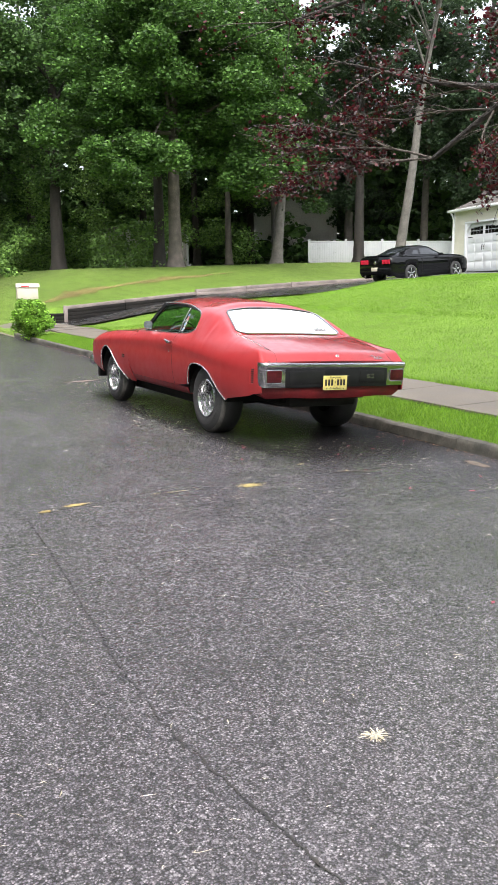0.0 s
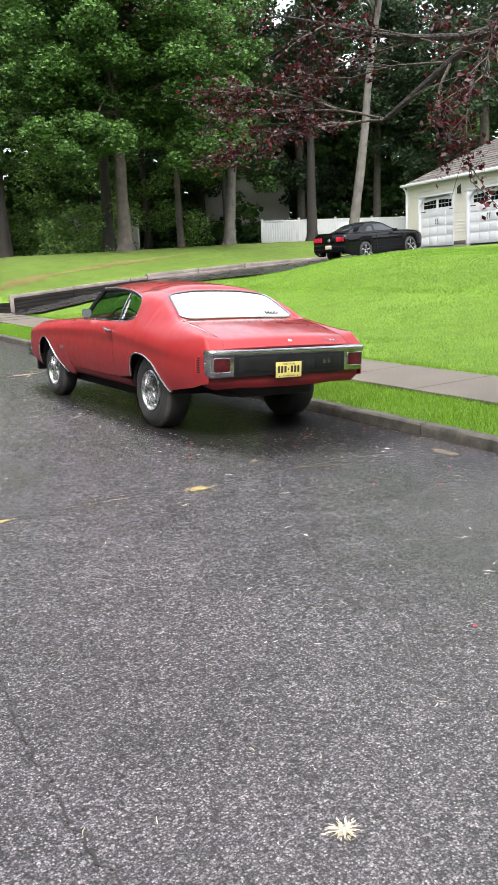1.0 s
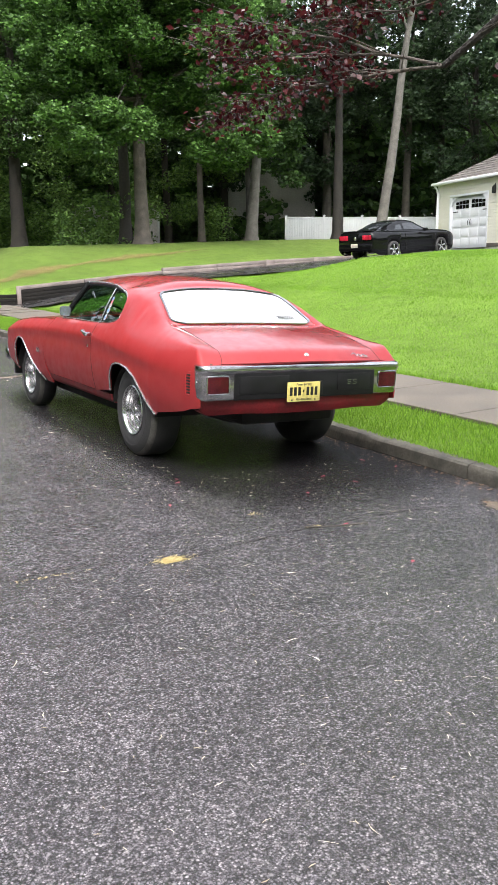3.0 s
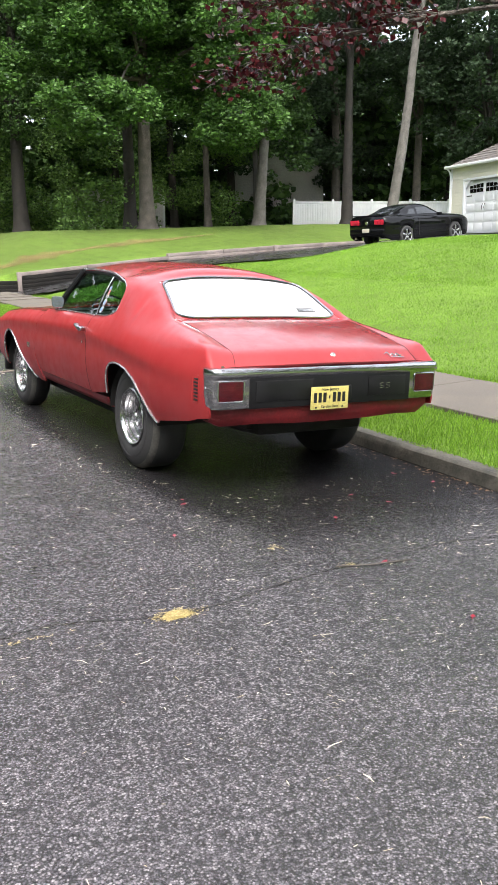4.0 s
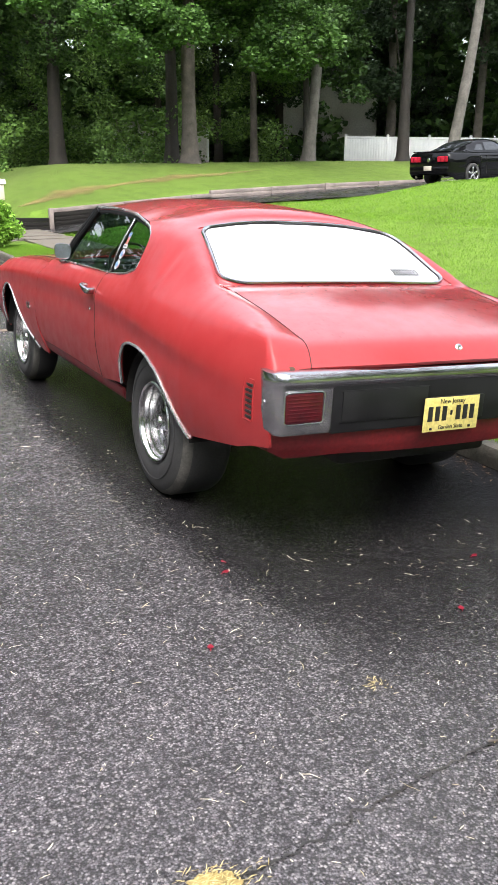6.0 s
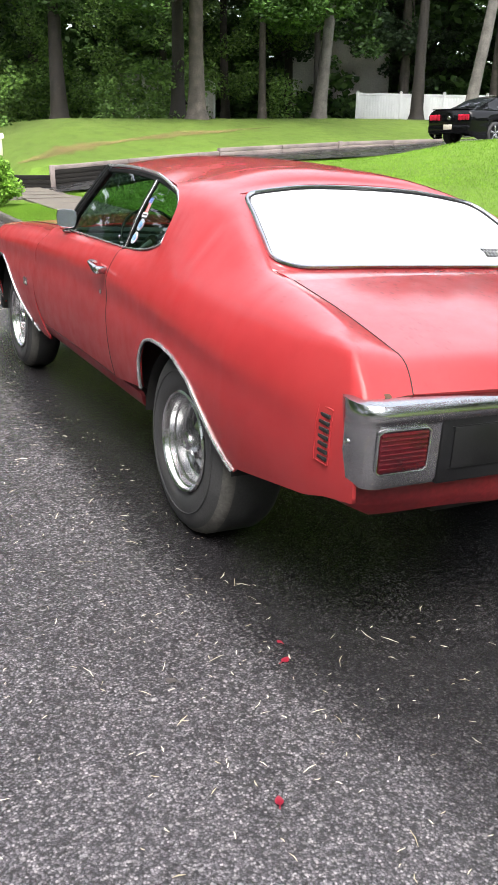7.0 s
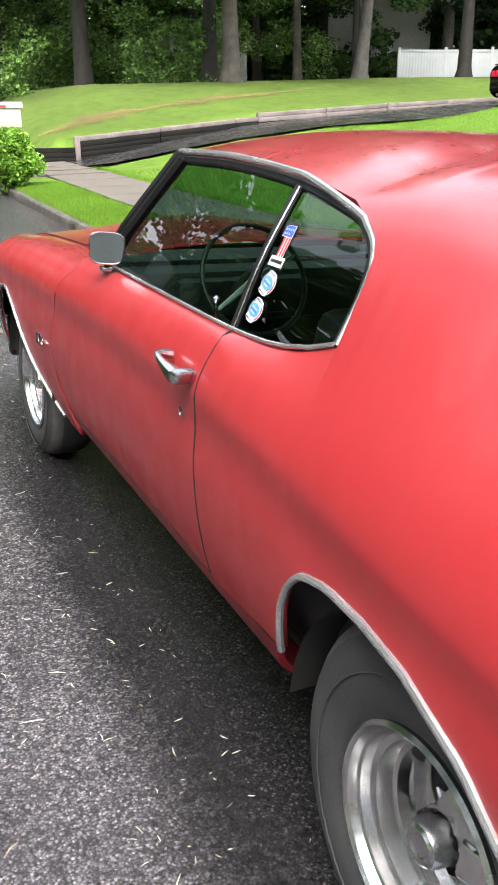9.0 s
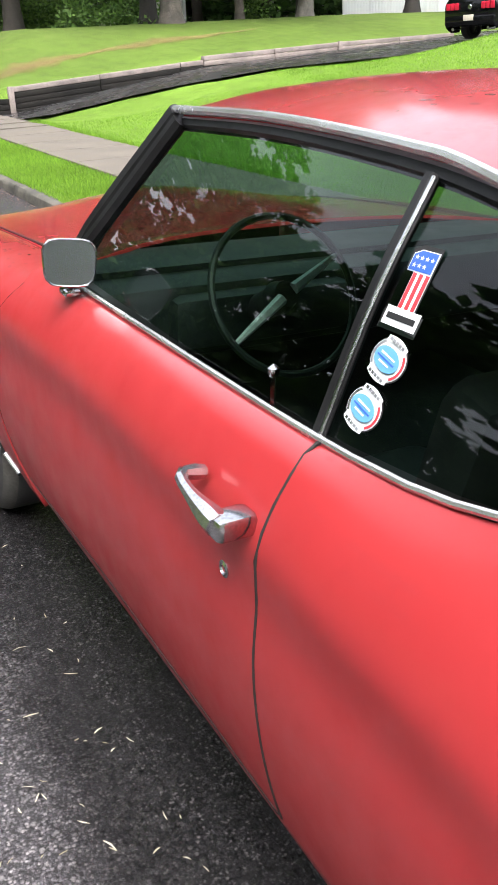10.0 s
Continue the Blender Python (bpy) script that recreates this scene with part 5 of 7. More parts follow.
for sgn in (1, -1):
    pts = []
    for k in range(16):
        v = k / 15
        ref = [np.interp(0.84, [p[1] for p in FRONT_SHOULDER], [p[c] for p in FRONT_SHOULDER]) for c in range(3)]
        z = 0.435 + (ref[2] - 0.435) * v
        y = 0.8302 + 0.018 * math.sin(math.pi * v) + 0.014 * v ** 2
        pts.append((-sgn * (half_width(y, z, ref[0], ref[2]) - 0.0006), y, z))
    pts += [(-sgn * 0.875, 0.8455, 1.012), (-sgn * 0.856, 0.8455, 1.024)]
    shut(pts, 0.0030)
    pts = []
    for k in range(16):
        v = k / 15
        ref = [np.interp(2.10, [p[1] for p in FRONT_SHOULDER], [p[c] for p in FRONT_SHOULDER]) for c in range(3)]
        z = 0.435 + (ref[2] - 0.435) * v
        y = 2.1012 + 0.13 * math.sin(math.pi * v ** 0.9) - 0.06 * v
        pts.append((-sgn * (half_width(y, z, ref[0], ref[2]) - 0.0006), y, z))
    shut(pts)
    shut([(-sgn * (half_width(y, 0.435, 0.89, 0.98) + 0.0), y, 0.4335) for y in np.linspace(0.84, 2.1, 12)])
    shut([np.array((p[0] * sgn + 0.0017 * sgn, p[1], p[2] + 0.0005)) for p in edge_lid + edge_drop[1:]], 0.0018)
    shut([np.array((p[0] * sgn, p[1], p[2] + 0.001)) for p in lh], 0.0024)
shut([p + np.array((0, 0.0017, -0.0006)) for p in lid_front], 0.0016)



# ---- the ground, road and paths ----
def ease(t):
    t = min(1.0, max(0.0, t))
    return t * t * (3 - 2 * t)


WALL_Y = lambda x: 22.5 + 0.063 * (x - 4.66)
DRIVE_NEAR = lambda x: glide(x, [3.6, 8, 12, 25, 40], [20.5, 19.8, 17.0, 13.5, 13.0])


def drive_z(x):
    return glide(x, [1.5, 4.66, 7, 10, 13, 16, 19, 25, 40], [0.25, 0.30, 0.72, 1.20, 1.43, 1.63, 1.83, 2.25, 2.4])


def wall_top(x):
    return glide(x, [1.4, 4.66, 10.0, 10.21, 16, 19.5, 26], [0.28, 0.92, 1.40, 1.50, 1.84, 1.97, 2.35])


def lawn_z(x, y):
    """Height of the grown ground."""
    kx = kerb_x(min(y, 30))
    q = x - kx
    edge = road_z(kx, min(y, 40)) + 0.115
    if q < 0:
        d = -9.3 - q
        return road_z(x, min(y, 40)) - 0.10 if d < 0 else road_z(kx - 9.3, min(y, 40)) + 0.10 + 0.03 * min(d, 30)
    right = edge + 0.03 * min(q, 2.5) + glide(q, [2.5, 4.5, 8, 12, 15, 24, 60], [0.0, 0.10, 0.66, 1.50, 1.74, 2.1, 2.6])
    wt = wall_top(x)
    goal = glide(x, [1.0, 3.0, 6.8, 12.2, 20, 28, 60], [0.5, 1.3, 2.42, 2.58, 2.85, 3.0, 3.2])
    leftz = wt - 0.05 + (goal - wt + 0.05) * ease((y - WALL_Y(x)) / 7.0) + 0.01 * max(0.0, y - 40)
    dz = drive_z(x) - 0.06
    yn, yw = DRIVE_NEAR(x), WALL_Y(x)
    if x < 4.0:
        f = ease((y - 17.5) / 2.5)
        z = right * (1 - f) + dz * f
        f2 = ease((y - 23.2) / 4.0)
        return z * (1 - f2) + leftz * f2
    if y < yn:
        f = ease((yn - y) / 1.6)
        return dz * (1 - f) + right * f
    if y < yw + 0.42:
        return dz
    return leftz


def clods(x, y, k=0.02):
    return k * noise.noise(Vector((x * 1.3, y * 1.3, 3.1)))


qs = [-400, -120, -50, -24, -14, -9.31, -9.29, -6, -3, -1, -0.02, 0.10, 0.16, 0.3, 0.5, 0.75, 1.0, 1.12, 1.7, 2.36, 2.46, 2.8] + [3.2 + 0.4 * k for k in range(30)] + [15.5 + 0.8 * k for k in range(26)] + [38, 44, 52, 62, 75, 95, 130, 200, 420]
yl = [-400, -150, -60, -30, -20] + [-14 + 0.5 * k for k in range(64)] + [18.2 + 0.3 * k for k in range(38)] + [29.8 + 0.6 * k for k in range(34)] + [51, 54, 58, 64, 72, 85, 110, 160, 420]
bm = bmesh.new()
rows = []
for y in yl:
    row = []
    for q in qs:
        x = kerb_x(max(min(y, 30), -14)) + q
        z = lawn_z(x, y)
        if q > 0.4:
            z += clods(x, y)
        row.append(np.array((x, y, z)))
    rows.append(row)
grid(bm, rows, 0, (0, 0, -900))
ground = link_mesh("ground", bm, LAWN)
# This attribute also carries painted tree shade, from the wall back into the wood.
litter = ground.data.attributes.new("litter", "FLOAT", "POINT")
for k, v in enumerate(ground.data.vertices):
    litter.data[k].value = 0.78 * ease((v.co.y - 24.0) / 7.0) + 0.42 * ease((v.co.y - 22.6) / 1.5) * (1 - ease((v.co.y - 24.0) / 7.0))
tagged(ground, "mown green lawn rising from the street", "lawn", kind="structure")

bm = bmesh.new()
rows = []
for y in [-60, -30, -16] + [-12 + 0.5 * k for k in range(100)] + [42, 48, 60, 90]:
    yy = max(min(y, 30), -14)
    rows.append([np.array((kerb_x(yy) + q, y, road_z(kerb_x(yy) + q, min(y, 40)))) for q in [-9.3, -8, -6.5, -5, -4, -3, -2.4, -2, -1.5, -1, -0.5, 0.03]])
grid(bm, rows, 0, (0, 0, -900))
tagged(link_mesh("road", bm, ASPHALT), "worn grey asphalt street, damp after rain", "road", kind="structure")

kerb = root("kerb", Matrix.Identity(4), "grimy concrete kerb with chipped sections", "kerb", kind="structure")
prof = [(0.0, -0.12), (0.006, 0.06), (0.012, 0.098), (0.03, 0.115), (0.06, 0.120), (0.135, 0.121), (0.150, 0.112), (0.152, -0.12)]
y = -14.0
kn = 0
while y < 17.9:
    y1 = min(y + 2.45, 18.0)
    bm = bmesh.new()
    rows = []
    for k in range(15):
        yy = y + 0.006 + (y1 - y - 0.012) * k / 14
        kx, kz = kerb_x(yy), road_z(kerb_x(yy), yy)
        drop = 1.0
        row = []
        for j, (a, b) in enumerate(prof):
            chip = 0.012 * max(0.0, noise.noise(Vector((yy * 2.2, j * 0.7, 9.0)))) if j in (2, 3, 4) else 0.0
            row.append(np.array((kx + a + chip, yy, kz + b * drop - chip)))
        rows.append(row)
    made = grid(bm, rows, 0, (1.2, y, -5))
    bm.faces.new(made[0])
    bm.faces.new(list(reversed(made[-1])))
    part("kerb_section", bm, KERB, kerb)
    y = y1
    kn += 1

pavement = root("pavement", Matrix.Identity(4), "weathered concrete footpath slabs beside the lawn", "footpath", kind="structure")
slab = boxes((-0.66, 0.66, -0.745, 0.745, -0.10, 0.0), bevel=0.008)
slab_me = bpy.data.meshes.new("paving_slab")
slab.to_mesh(slab_me)
slab.free()
slab_me.materials.append(CONCRETE)
y = -13.2
while y < 24.5:
    q = 1.78
    x = kerb_x(y) + q
    z = max(lawn_z(kerb_x(y) + 1.2, y), lawn_z(kerb_x(y) + 2.3, y)) + 0.022
    if y > 17.5:
        z = drive_z(x) + 0.02
    ob = new("paving_slab", slab_me)
    ob.parent = pavement
    slope = math.atan2(lawn_z(x, y + 0.7) - lawn_z(x, y - 0.7), 1.4)
    ob.matrix_basis = Matrix.Translation((x, y, z)) @ Euler((slope, radians(-1.5) + random.uniform(-0.004, 0.004), radians(-1.0) - 0.0028 * max(0, y - 8))).to_matrix().to_4x4()
    y += 1.5
bm = bmesh.new()
rows = []
for y in np.linspace(17.9, 24.6, 9):
    kx = kerb_x(y)
    rows.append([np.array((kx + q, y, glide(q, [0.0, 1.1], [road_z(kx, y) + 0.01, drive_z(kx + 1.1) + 0.012]))) for q in (-0.05, 0.3, 0.7, 1.12)])
grid(bm, rows, 0, (0, 0, -90))
tagged(solid(link_mesh("drive_apron", bm, CONCRETE), 0.1), "pale concrete apron where the drive meets the street", "pavement", kind="structure")

bm = bmesh.new()
rows = []
for x in [2.9, 3.55, 4.2] + [5 + 0.8 * k for k in range(27)]:
    yn, yw = DRIVE_NEAR(x), WALL_Y(x)
    if x > 19:
        yw = 26.0
    rows.append([np.array((x, yn + (yw - yn) * f, drive_z(x) + 0.012 * math.sin(3 * f) + 0.01 * noise.noise(Vector((x, yn + f * 4, 0))))) for f in np.linspace(0, 1, 9)])
grid(bm, rows, 0, (0, 0, -90))
tagged(link_mesh("driveway", bm, DRIVE), "wet black asphalt driveway climbing to the garage", "driveway", kind="structure")

# Timber retaining wall along the drive.
wall = root("retaining_wall", Matrix.Identity(4), "low weathered timber retaining wall along the drive", "wall", kind="structure")
x = 4.66
while x < 19.6:
    x1 = min(x + 2.4, 19.8)
    top0, top1 = wall_top(x + 0.02), wall_top(x1 - 0.02)
    if x < 10.2 < x1:
        x1 = 10.2
        top1 = wall_top(10.0)
    low = min(drive_z(x), drive_z(x1)) - 0.1
    course = 0
    zt0, zt1 = top0, top1
    while zt0 > drive_z(x) - 0.1 and course < 6:
        bm = boxes((0.006, math.hypot(x1 - x, zt1 - zt0) - 0.006, 0.0, 0.16, -0.128, -0.004), bevel=0.012)
        m = Matrix.Translation((x, WALL_Y(x) + random.uniform(-0.008, 0.008) - 0.004 * course, zt0)) @ Matrix.Rotation(math.atan(0.063), 4, "Z") @ Matrix.Rotation(-math.atan2(zt1 - zt0, x1 - x), 4, "Y")
        bmesh.ops.transform(bm, matrix=m, verts=bm.verts)
        part("timber", bm, TIMBER if course == 0 or (x > 9.9 and course == 1) else TIMBER_WET_SHADE, wall)
        zt0, zt1, course = zt0 - 0.13, zt1 - 0.13, course + 1
    bm = boxes((x - 0.09, x + 0.05, WALL_Y(x) - 0.10, WALL_Y(x) + 0.02, drive_z(x) - 0.15, top0 + 0.015), bevel=0.012)
    if random.random() < 0.35 or abs(x - 4.66) < 0.1:
        part("wall_post", bm, TIMBER, wall)
    else:
        bm.free()
    x = x1

# The wall runs on lower to the footpath, wet and with shade painted in.
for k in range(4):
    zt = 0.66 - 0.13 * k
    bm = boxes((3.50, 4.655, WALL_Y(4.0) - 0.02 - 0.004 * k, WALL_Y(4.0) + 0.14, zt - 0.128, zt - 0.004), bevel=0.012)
    part("timber", bm, TIMBER_WET_SHADE, wall)

# Bare orange soil patches on the bank.
def patch(name, cx, cy, a, b, turn, height, material, label, category, lift=0.012, seed=0.0, n=36, kind=""):
    """A thin irregular patch that lies on the ground given by height."""
    bm = bmesh.new()
    mid = bm.verts.new((cx, cy, height(cx, cy) + lift))
    c, s = math.cos(turn), math.sin(turn)
    rings = []
    for f in (0.4, 0.75, 1.0):
        ring = []
        for k in range(n):
            t = 2 * math.pi * k / n
            r = f * (1 + 0.45 * noise.noise(Vector((math.cos(t) * 1.7 + seed, math.sin(t) * 1.7, seed))) + 0.18 * noise.noise(Vector((math.cos(t) * 6, math.sin(t) * 6, seed + 4))))
            u, v = a * r * math.cos(t), b * r * math.sin(t)
            px, py = cx + u * c - v * s, cy + u * s + v * c
            ring.append(bm.verts.new((px, py, height(px, py) + (lift if f < 1 else lift * 0.25))))
        rings.append(ring)
    for k in range(n):
        bm.faces.new((mid, rings[0][k], rings[0][(k + 1) % n]))
        for p, q in zip(rings, rings[1:]):
            bm.faces.new((p[k], q[k], q[(k + 1) % n], p[(k + 1) % n]))
    bmesh.ops.recalc_face_normals(bm, faces=bm.faces)
    ob = link_mesh(name, bm, material)
    at = ob.data.attributes.new("edge", "FLOAT", "POINT")
    for k in range(len(at.data)):
        at.data[k].value = 1.0 if k <= n else 0.75 if k <= 2 * n else 0.0
    if ob.data.polygons[0].normal.z < 0:
        ob.data.flip_normals()
    return tagged(ob, label, category, kind=kind)


ground_at = lambda x, y: lawn_z(x, y) + clods(x, y)
# A worn track of orange clay that climbs along the bank.
bm = bmesh.new()
rows, edges = [], []
track = spline([(4.1, 24.3, 0), (4.9, 24.6, 0), (5.7, 25.05, 0), (6.65, 25.26, 0), (7.75, 25.5, 0), (8.96, 25.85, 0), (10.1, 26.1, 0), (11.2, 26.2, 0), (12.5, 26.5, 0), (14.4, 27.0, 0)], 90)
for k, p in enumerate(track):
    x, y = p[0], p[1] + 0.15 * noise.noise(Vector((k * 0.12, 2.0, 0.0)))
    wide = glide(x, [4.1, 4.9, 5.7, 6.6, 7.4, 8.2, 9.0, 10.2, 11.5, 12.6, 14.4], [0.1, 0.30, 0.50, 0.42, 0.16, 0.14, 0.26, 0.40, 0.30, 0.14, 0.04]) * (1 + 0.5 * noise.noise(Vector((k * 0.3, 7.0, 0.0))))
    rows.append([np.array((x - 0.2 * f * wide, y + f * wide, ground_at(x, y + f * wide) + 0.035)) for f in (-1.7, -0.8, 0.0, 0.8, 1.7)])
    edges += [0.0, 0.75, 1.0, 0.75, 0.0]
grid(bm, rows, 0, (0, 0, -90))
soil = link_mesh("soil_patch", bm, EARTH)
at = soil.data.attributes.new("edge", "FLOAT", "POINT")
for k, e in enumerate(edges):
    at.data[k].value = e
tagged(soil, "bare orange clay track worn into the grassy bank", "soil", kind="structure")

# Damp road round the parked car, with the car's shade painted in.
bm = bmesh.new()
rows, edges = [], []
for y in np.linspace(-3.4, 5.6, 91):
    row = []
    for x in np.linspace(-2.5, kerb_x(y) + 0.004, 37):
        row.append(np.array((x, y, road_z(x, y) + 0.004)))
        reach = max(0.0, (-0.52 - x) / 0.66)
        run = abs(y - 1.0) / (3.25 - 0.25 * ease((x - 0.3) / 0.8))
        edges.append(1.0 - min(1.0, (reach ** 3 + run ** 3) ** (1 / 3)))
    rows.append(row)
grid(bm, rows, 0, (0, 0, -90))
damp_shade = link_mesh("damp_shade_patch", bm, DAMP_SHADE)
at = damp_shade.data.attributes.new("edge", "FLOAT", "POINT")
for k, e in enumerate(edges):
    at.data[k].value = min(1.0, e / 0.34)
tagged(damp_shade, "damp asphalt round the parked car with its shade painted in", "wet patch", kind="structure")

# ---- marks on the road ----
on_road = lambda x, y: road_z(x, y)
for x, y, a, b, seed in ((-1.74, -2.43, 0.085, 0.050, 1.3), (-3.18, -2.42, 0.11, 0.032, 2.3), (-3.42, -2.50, 0.06, 0.028, 3.3)):
    patch("straw_stain", x, y, a, b, 0.2, on_road, YELLOW, "yellow stain of dried straw on the asphalt", "road mark", 0.005, seed)
patch("silt_patch", -0.55, 5.25, 0.55, 0.10, 0.5, on_road, SILT, "sandy stain on the asphalt", "road mark", 0.005, 6.3)
patch("silt_patch", 0.70, -2.45, 0.30, 0.10, 1.4, on_road, SILT, "sandy silt washed up beside the kerb", "road mark", 0.005, 7.3)
patch("splash_mark", -3.24, -5.95, 0.036, 0.020, 0.4, on_road, SPLASH, "pale splash mark on the asphalt", "road mark", 0.004, 8.3)
TAR = varied("crack_filler", (0.008, 0.0075, 0.007), (0.026, 0.022, 0.018), 6, 80, (0.5, 0.8), 0.4, 0.004)


def crack(pts, width, seed):
    line = spline([(x, y, 0) for x, y in pts], 40 * (len(pts) - 1))
    bm = bmesh.new()
    rows = []
    for k, p in enumerate(line):
        t = (line[min(k + 1, len(line) - 1)] - line[max(k - 1, 0)])
        nrm = np.array((-t[1], t[0], 0)) / max(np.linalg.norm(t), 1e-6)
        j = 0.03 * noise.noise(Vector((k * 0.35, seed, 0))) + 0.022 * noise.noise(Vector((k * 1.7, seed, 5)))
        w = width * (0.35 + 0.9 * abs(noise.noise(Vector((k * 0.5, seed, 9)))) * 1.6)
        c = p + nrm * j
        rows.append([np.array((*(c + nrm * w * s)[:2], road_z(*(c + nrm * w * s)[:2]) + 0.004)) for s in (-0.5, 0.5)])
    grid(bm, rows, 0, (0, 0, -90))
    return tagged(link_mesh("road_crack", bm, TAR), "dark ragged crack across the asphalt", "road crack", "cracks in the road")


crack([(-3.58, -2.62), (-2.9, -2.42), (-2.26, -2.28), (-1.74, -2.43), (-1.2, -2.36), (-0.81, -2.31), (-0.1, -2.25), (0.45, -2.3)], 0.015, 1)
crack([(-3.58, -2.62), (-3.69, -3.73), (-3.83, -4.89), (-3.87, -5.56), (-3.83, -6.1), (-3.80, -6.6), (-3.9, -7.6)], 0.014, 2)
crack([(-3.58, -2.62), (-4.6, -2.6), (-6.0, -2.75)], 0.015, 3)
crack([(-2.5, 3.2), (-1.2, 3.45), (-0.2, 3.5)], 0.012, 4)


# ---- scattered small stuff ----
def strew(name, centres, turns, lengths, widths, material, label, category, tilt=0.0, lift=0.004, seed=1):
    """Many thin slivers as one mesh: each a bent two-quad strip."""
    rng = np.random.default_rng(seed)
    n = len(centres)
    c, s = np.cos(turns), np.sin(turns)
    verts = np.zeros((n, 6, 3))
    for k, (u, w) in enumerate(((-0.5, 0.4), (0.0, 1.0), (0.5, 0.3))):
        bend = (0.12 if k == 1 else 0.0) * lengths * rng.uniform(-1, 1, n)
        for j, side in enumerate((-0.5, 0.5)):
            a, b = u * lengths, side * w * widths + bend
            verts[:, 2 * k + j, 0] = centres[:, 0] + a * c - b * s
            verts[:, 2 * k + j, 1] = centres[:, 1] + a * s + b * c
            verts[:, 2 * k + j, 2] = centres[:, 2] + lift + (tilt * lengths * rng.uniform(0, 1, n) if k == 1 else 0)
    idx = np.arange(n)[:, None] * 6
    faces = np.concatenate([idx + np.array([0, 2, 3, 1]), idx + np.array([2, 4, 5, 3])])
    me = bpy.data.meshes.new(name)
    me.from_pydata(verts.reshape(-1, 3).tolist(), [], faces.tolist())
    me.materials.append(material)
    return tagged(new(name, me), label, category, kind="stuff")


rng = np.random.default_rng(7)
n = 13000
px = rng.uniform(-6.2, 1.0, n)
py = rng.uniform(-8.0, 6.0, n)
keep = (rng.random(n) < 0.16 + 0.84 * np.exp(-((px + 0.7) / 1.1) ** 2 - (np.minimum(py + 1.0, 0) / 2.4) ** 2)) & (px < kerb_x(0) - 0.05) & ~((px > -0.85) & (py > -0.9) & (py < 3.7))
px, py = px[keep], py[keep]
pts = np.array([(x, y, road_z(x, y)) for x, y in zip(px, py)])
strew("grass_clippings", pts, rng.uniform(0, 6.28, len(pts)), rng.uniform(0.006, 0.026, len(pts)) * rng.choice([1, 1, 1, 1, 1.5, 2.6], len(pts)), rng.uniform(0.0018, 0.0042, len(pts)), DRY, "pale dry grass clippings scattered on damp asphalt", "clippings", 0.05, 0.005, 3)
n = 1500
py = rng.uniform(-7, 14, n)
px = np.array([kerb_x(y) for y in py]) - rng.exponential(0.09, n) - 0.02
pts = np.array([(x, y, road_z(x, y)) for x, y in zip(px, py)])
strew("gutter_litter", pts, rng.uniform(0, 6.28, n), rng.uniform(0.012, 0.045, n), rng.uniform(0.004, 0.014, n), LITTER, "brown leaf litter lying in the gutter", "leaf litter", 0.15, 0.006, 4)


def fallen_leaf(x, y, turn, size, material, label):
    bm = bmesh.new()
    rows = []
    for s in np.linspace(0, 1, 6):
        w = 0.36 * size * math.sin(math.pi * (0.04 + 0.94 * s)) ** 0.8
        curl = 0.10 * size * (s - 0.5) ** 2 * 4
        rows.append([np.array(((s - 0.5) * size, w * f, curl + 0.05 * size * abs(f))) for f in (-1, 0, 1)])
    grid(bm, rows, 0, (0, 0, -9))
    tube(bm, [(-0.5 * size, 0, 0.1 * size), (-0.8 * size, 0.05 * size, 0.04 * size)], 0.002, 4)
    ob = link_mesh("fallen_leaf", bm, material)
    ob.matrix_world = Matrix.Translation((x, y, road_z(x, y) + 0.004)) @ Matrix.Rotation(turn, 4, "Z")
    return tagged(ob, label, "leaf", "fallen leaves on the road")


CRIMSON = leaf_mat("crimson_fallen_leaf", (0.16, 0.008, 0.02), (0.28, 0.014, 0.032), 0.4)
for x, y, a, s in ((-0.994, -0.995, 0.4, 0.055), (-0.96, -0.90, 2.0, 0.035), (-0.30, -1.62, 1.1, 0.05), (0.10, -1.25, 0.3, 0.055), (0.22, -1.48, 2.1, 0.05), (-0.52, -2.34, 0.2, 0.05), (-1.30, -1.50, 1.2, 0.05), (-0.62, -3.05, 0.7, 0.05), (-0.20, -3.3, 2.6, 0.055), (0.30, -2.9, 1.3, 0.05), (-1.9, -5.2, 0.5, 0.045), (0.75, -0.9, 1.9, 0.055), (0.86, -1.2, 0.6, 0.05)):
    fallen_leaf(x, y, a, s * 0.62, CRIMSON, "small crimson leaf fallen on the asphalt")
for x, y, a, s in ((-1.35, -0.95, 2.4, 0.05), (-2.1, -1.6, 0.9, 0.05), (-4.0, -2.2, 0.3, 0.06)):
    fallen_leaf(x, y, a, s * 0.7, BARK_DARK, "small dark brown leaf lying on the asphalt")
bm = bmesh.new()
tube(bm, [(-0.80, -2.30, road_z(-0.8, -2.3) + 0.008), (-0.62, -2.36, road_z(-0.62, -2.36) + 0.010), (-0.38, -2.38, road_z(-0.38, -2.38) + 0.007)], 0.004, 5)
tagged(link_mesh("twig", bm, BARK), "thin brown twig lying on the asphalt", "twig")

# Loose straws over the yellow stains and a burst of pale slivers on the splash mark.
STRAW = leaf_mat("yellow_straw", (0.26, 0.20, 0.08), (0.44, 0.36, 0.17), 0.8)
rng = np.random.default_rng(19)
spots = []
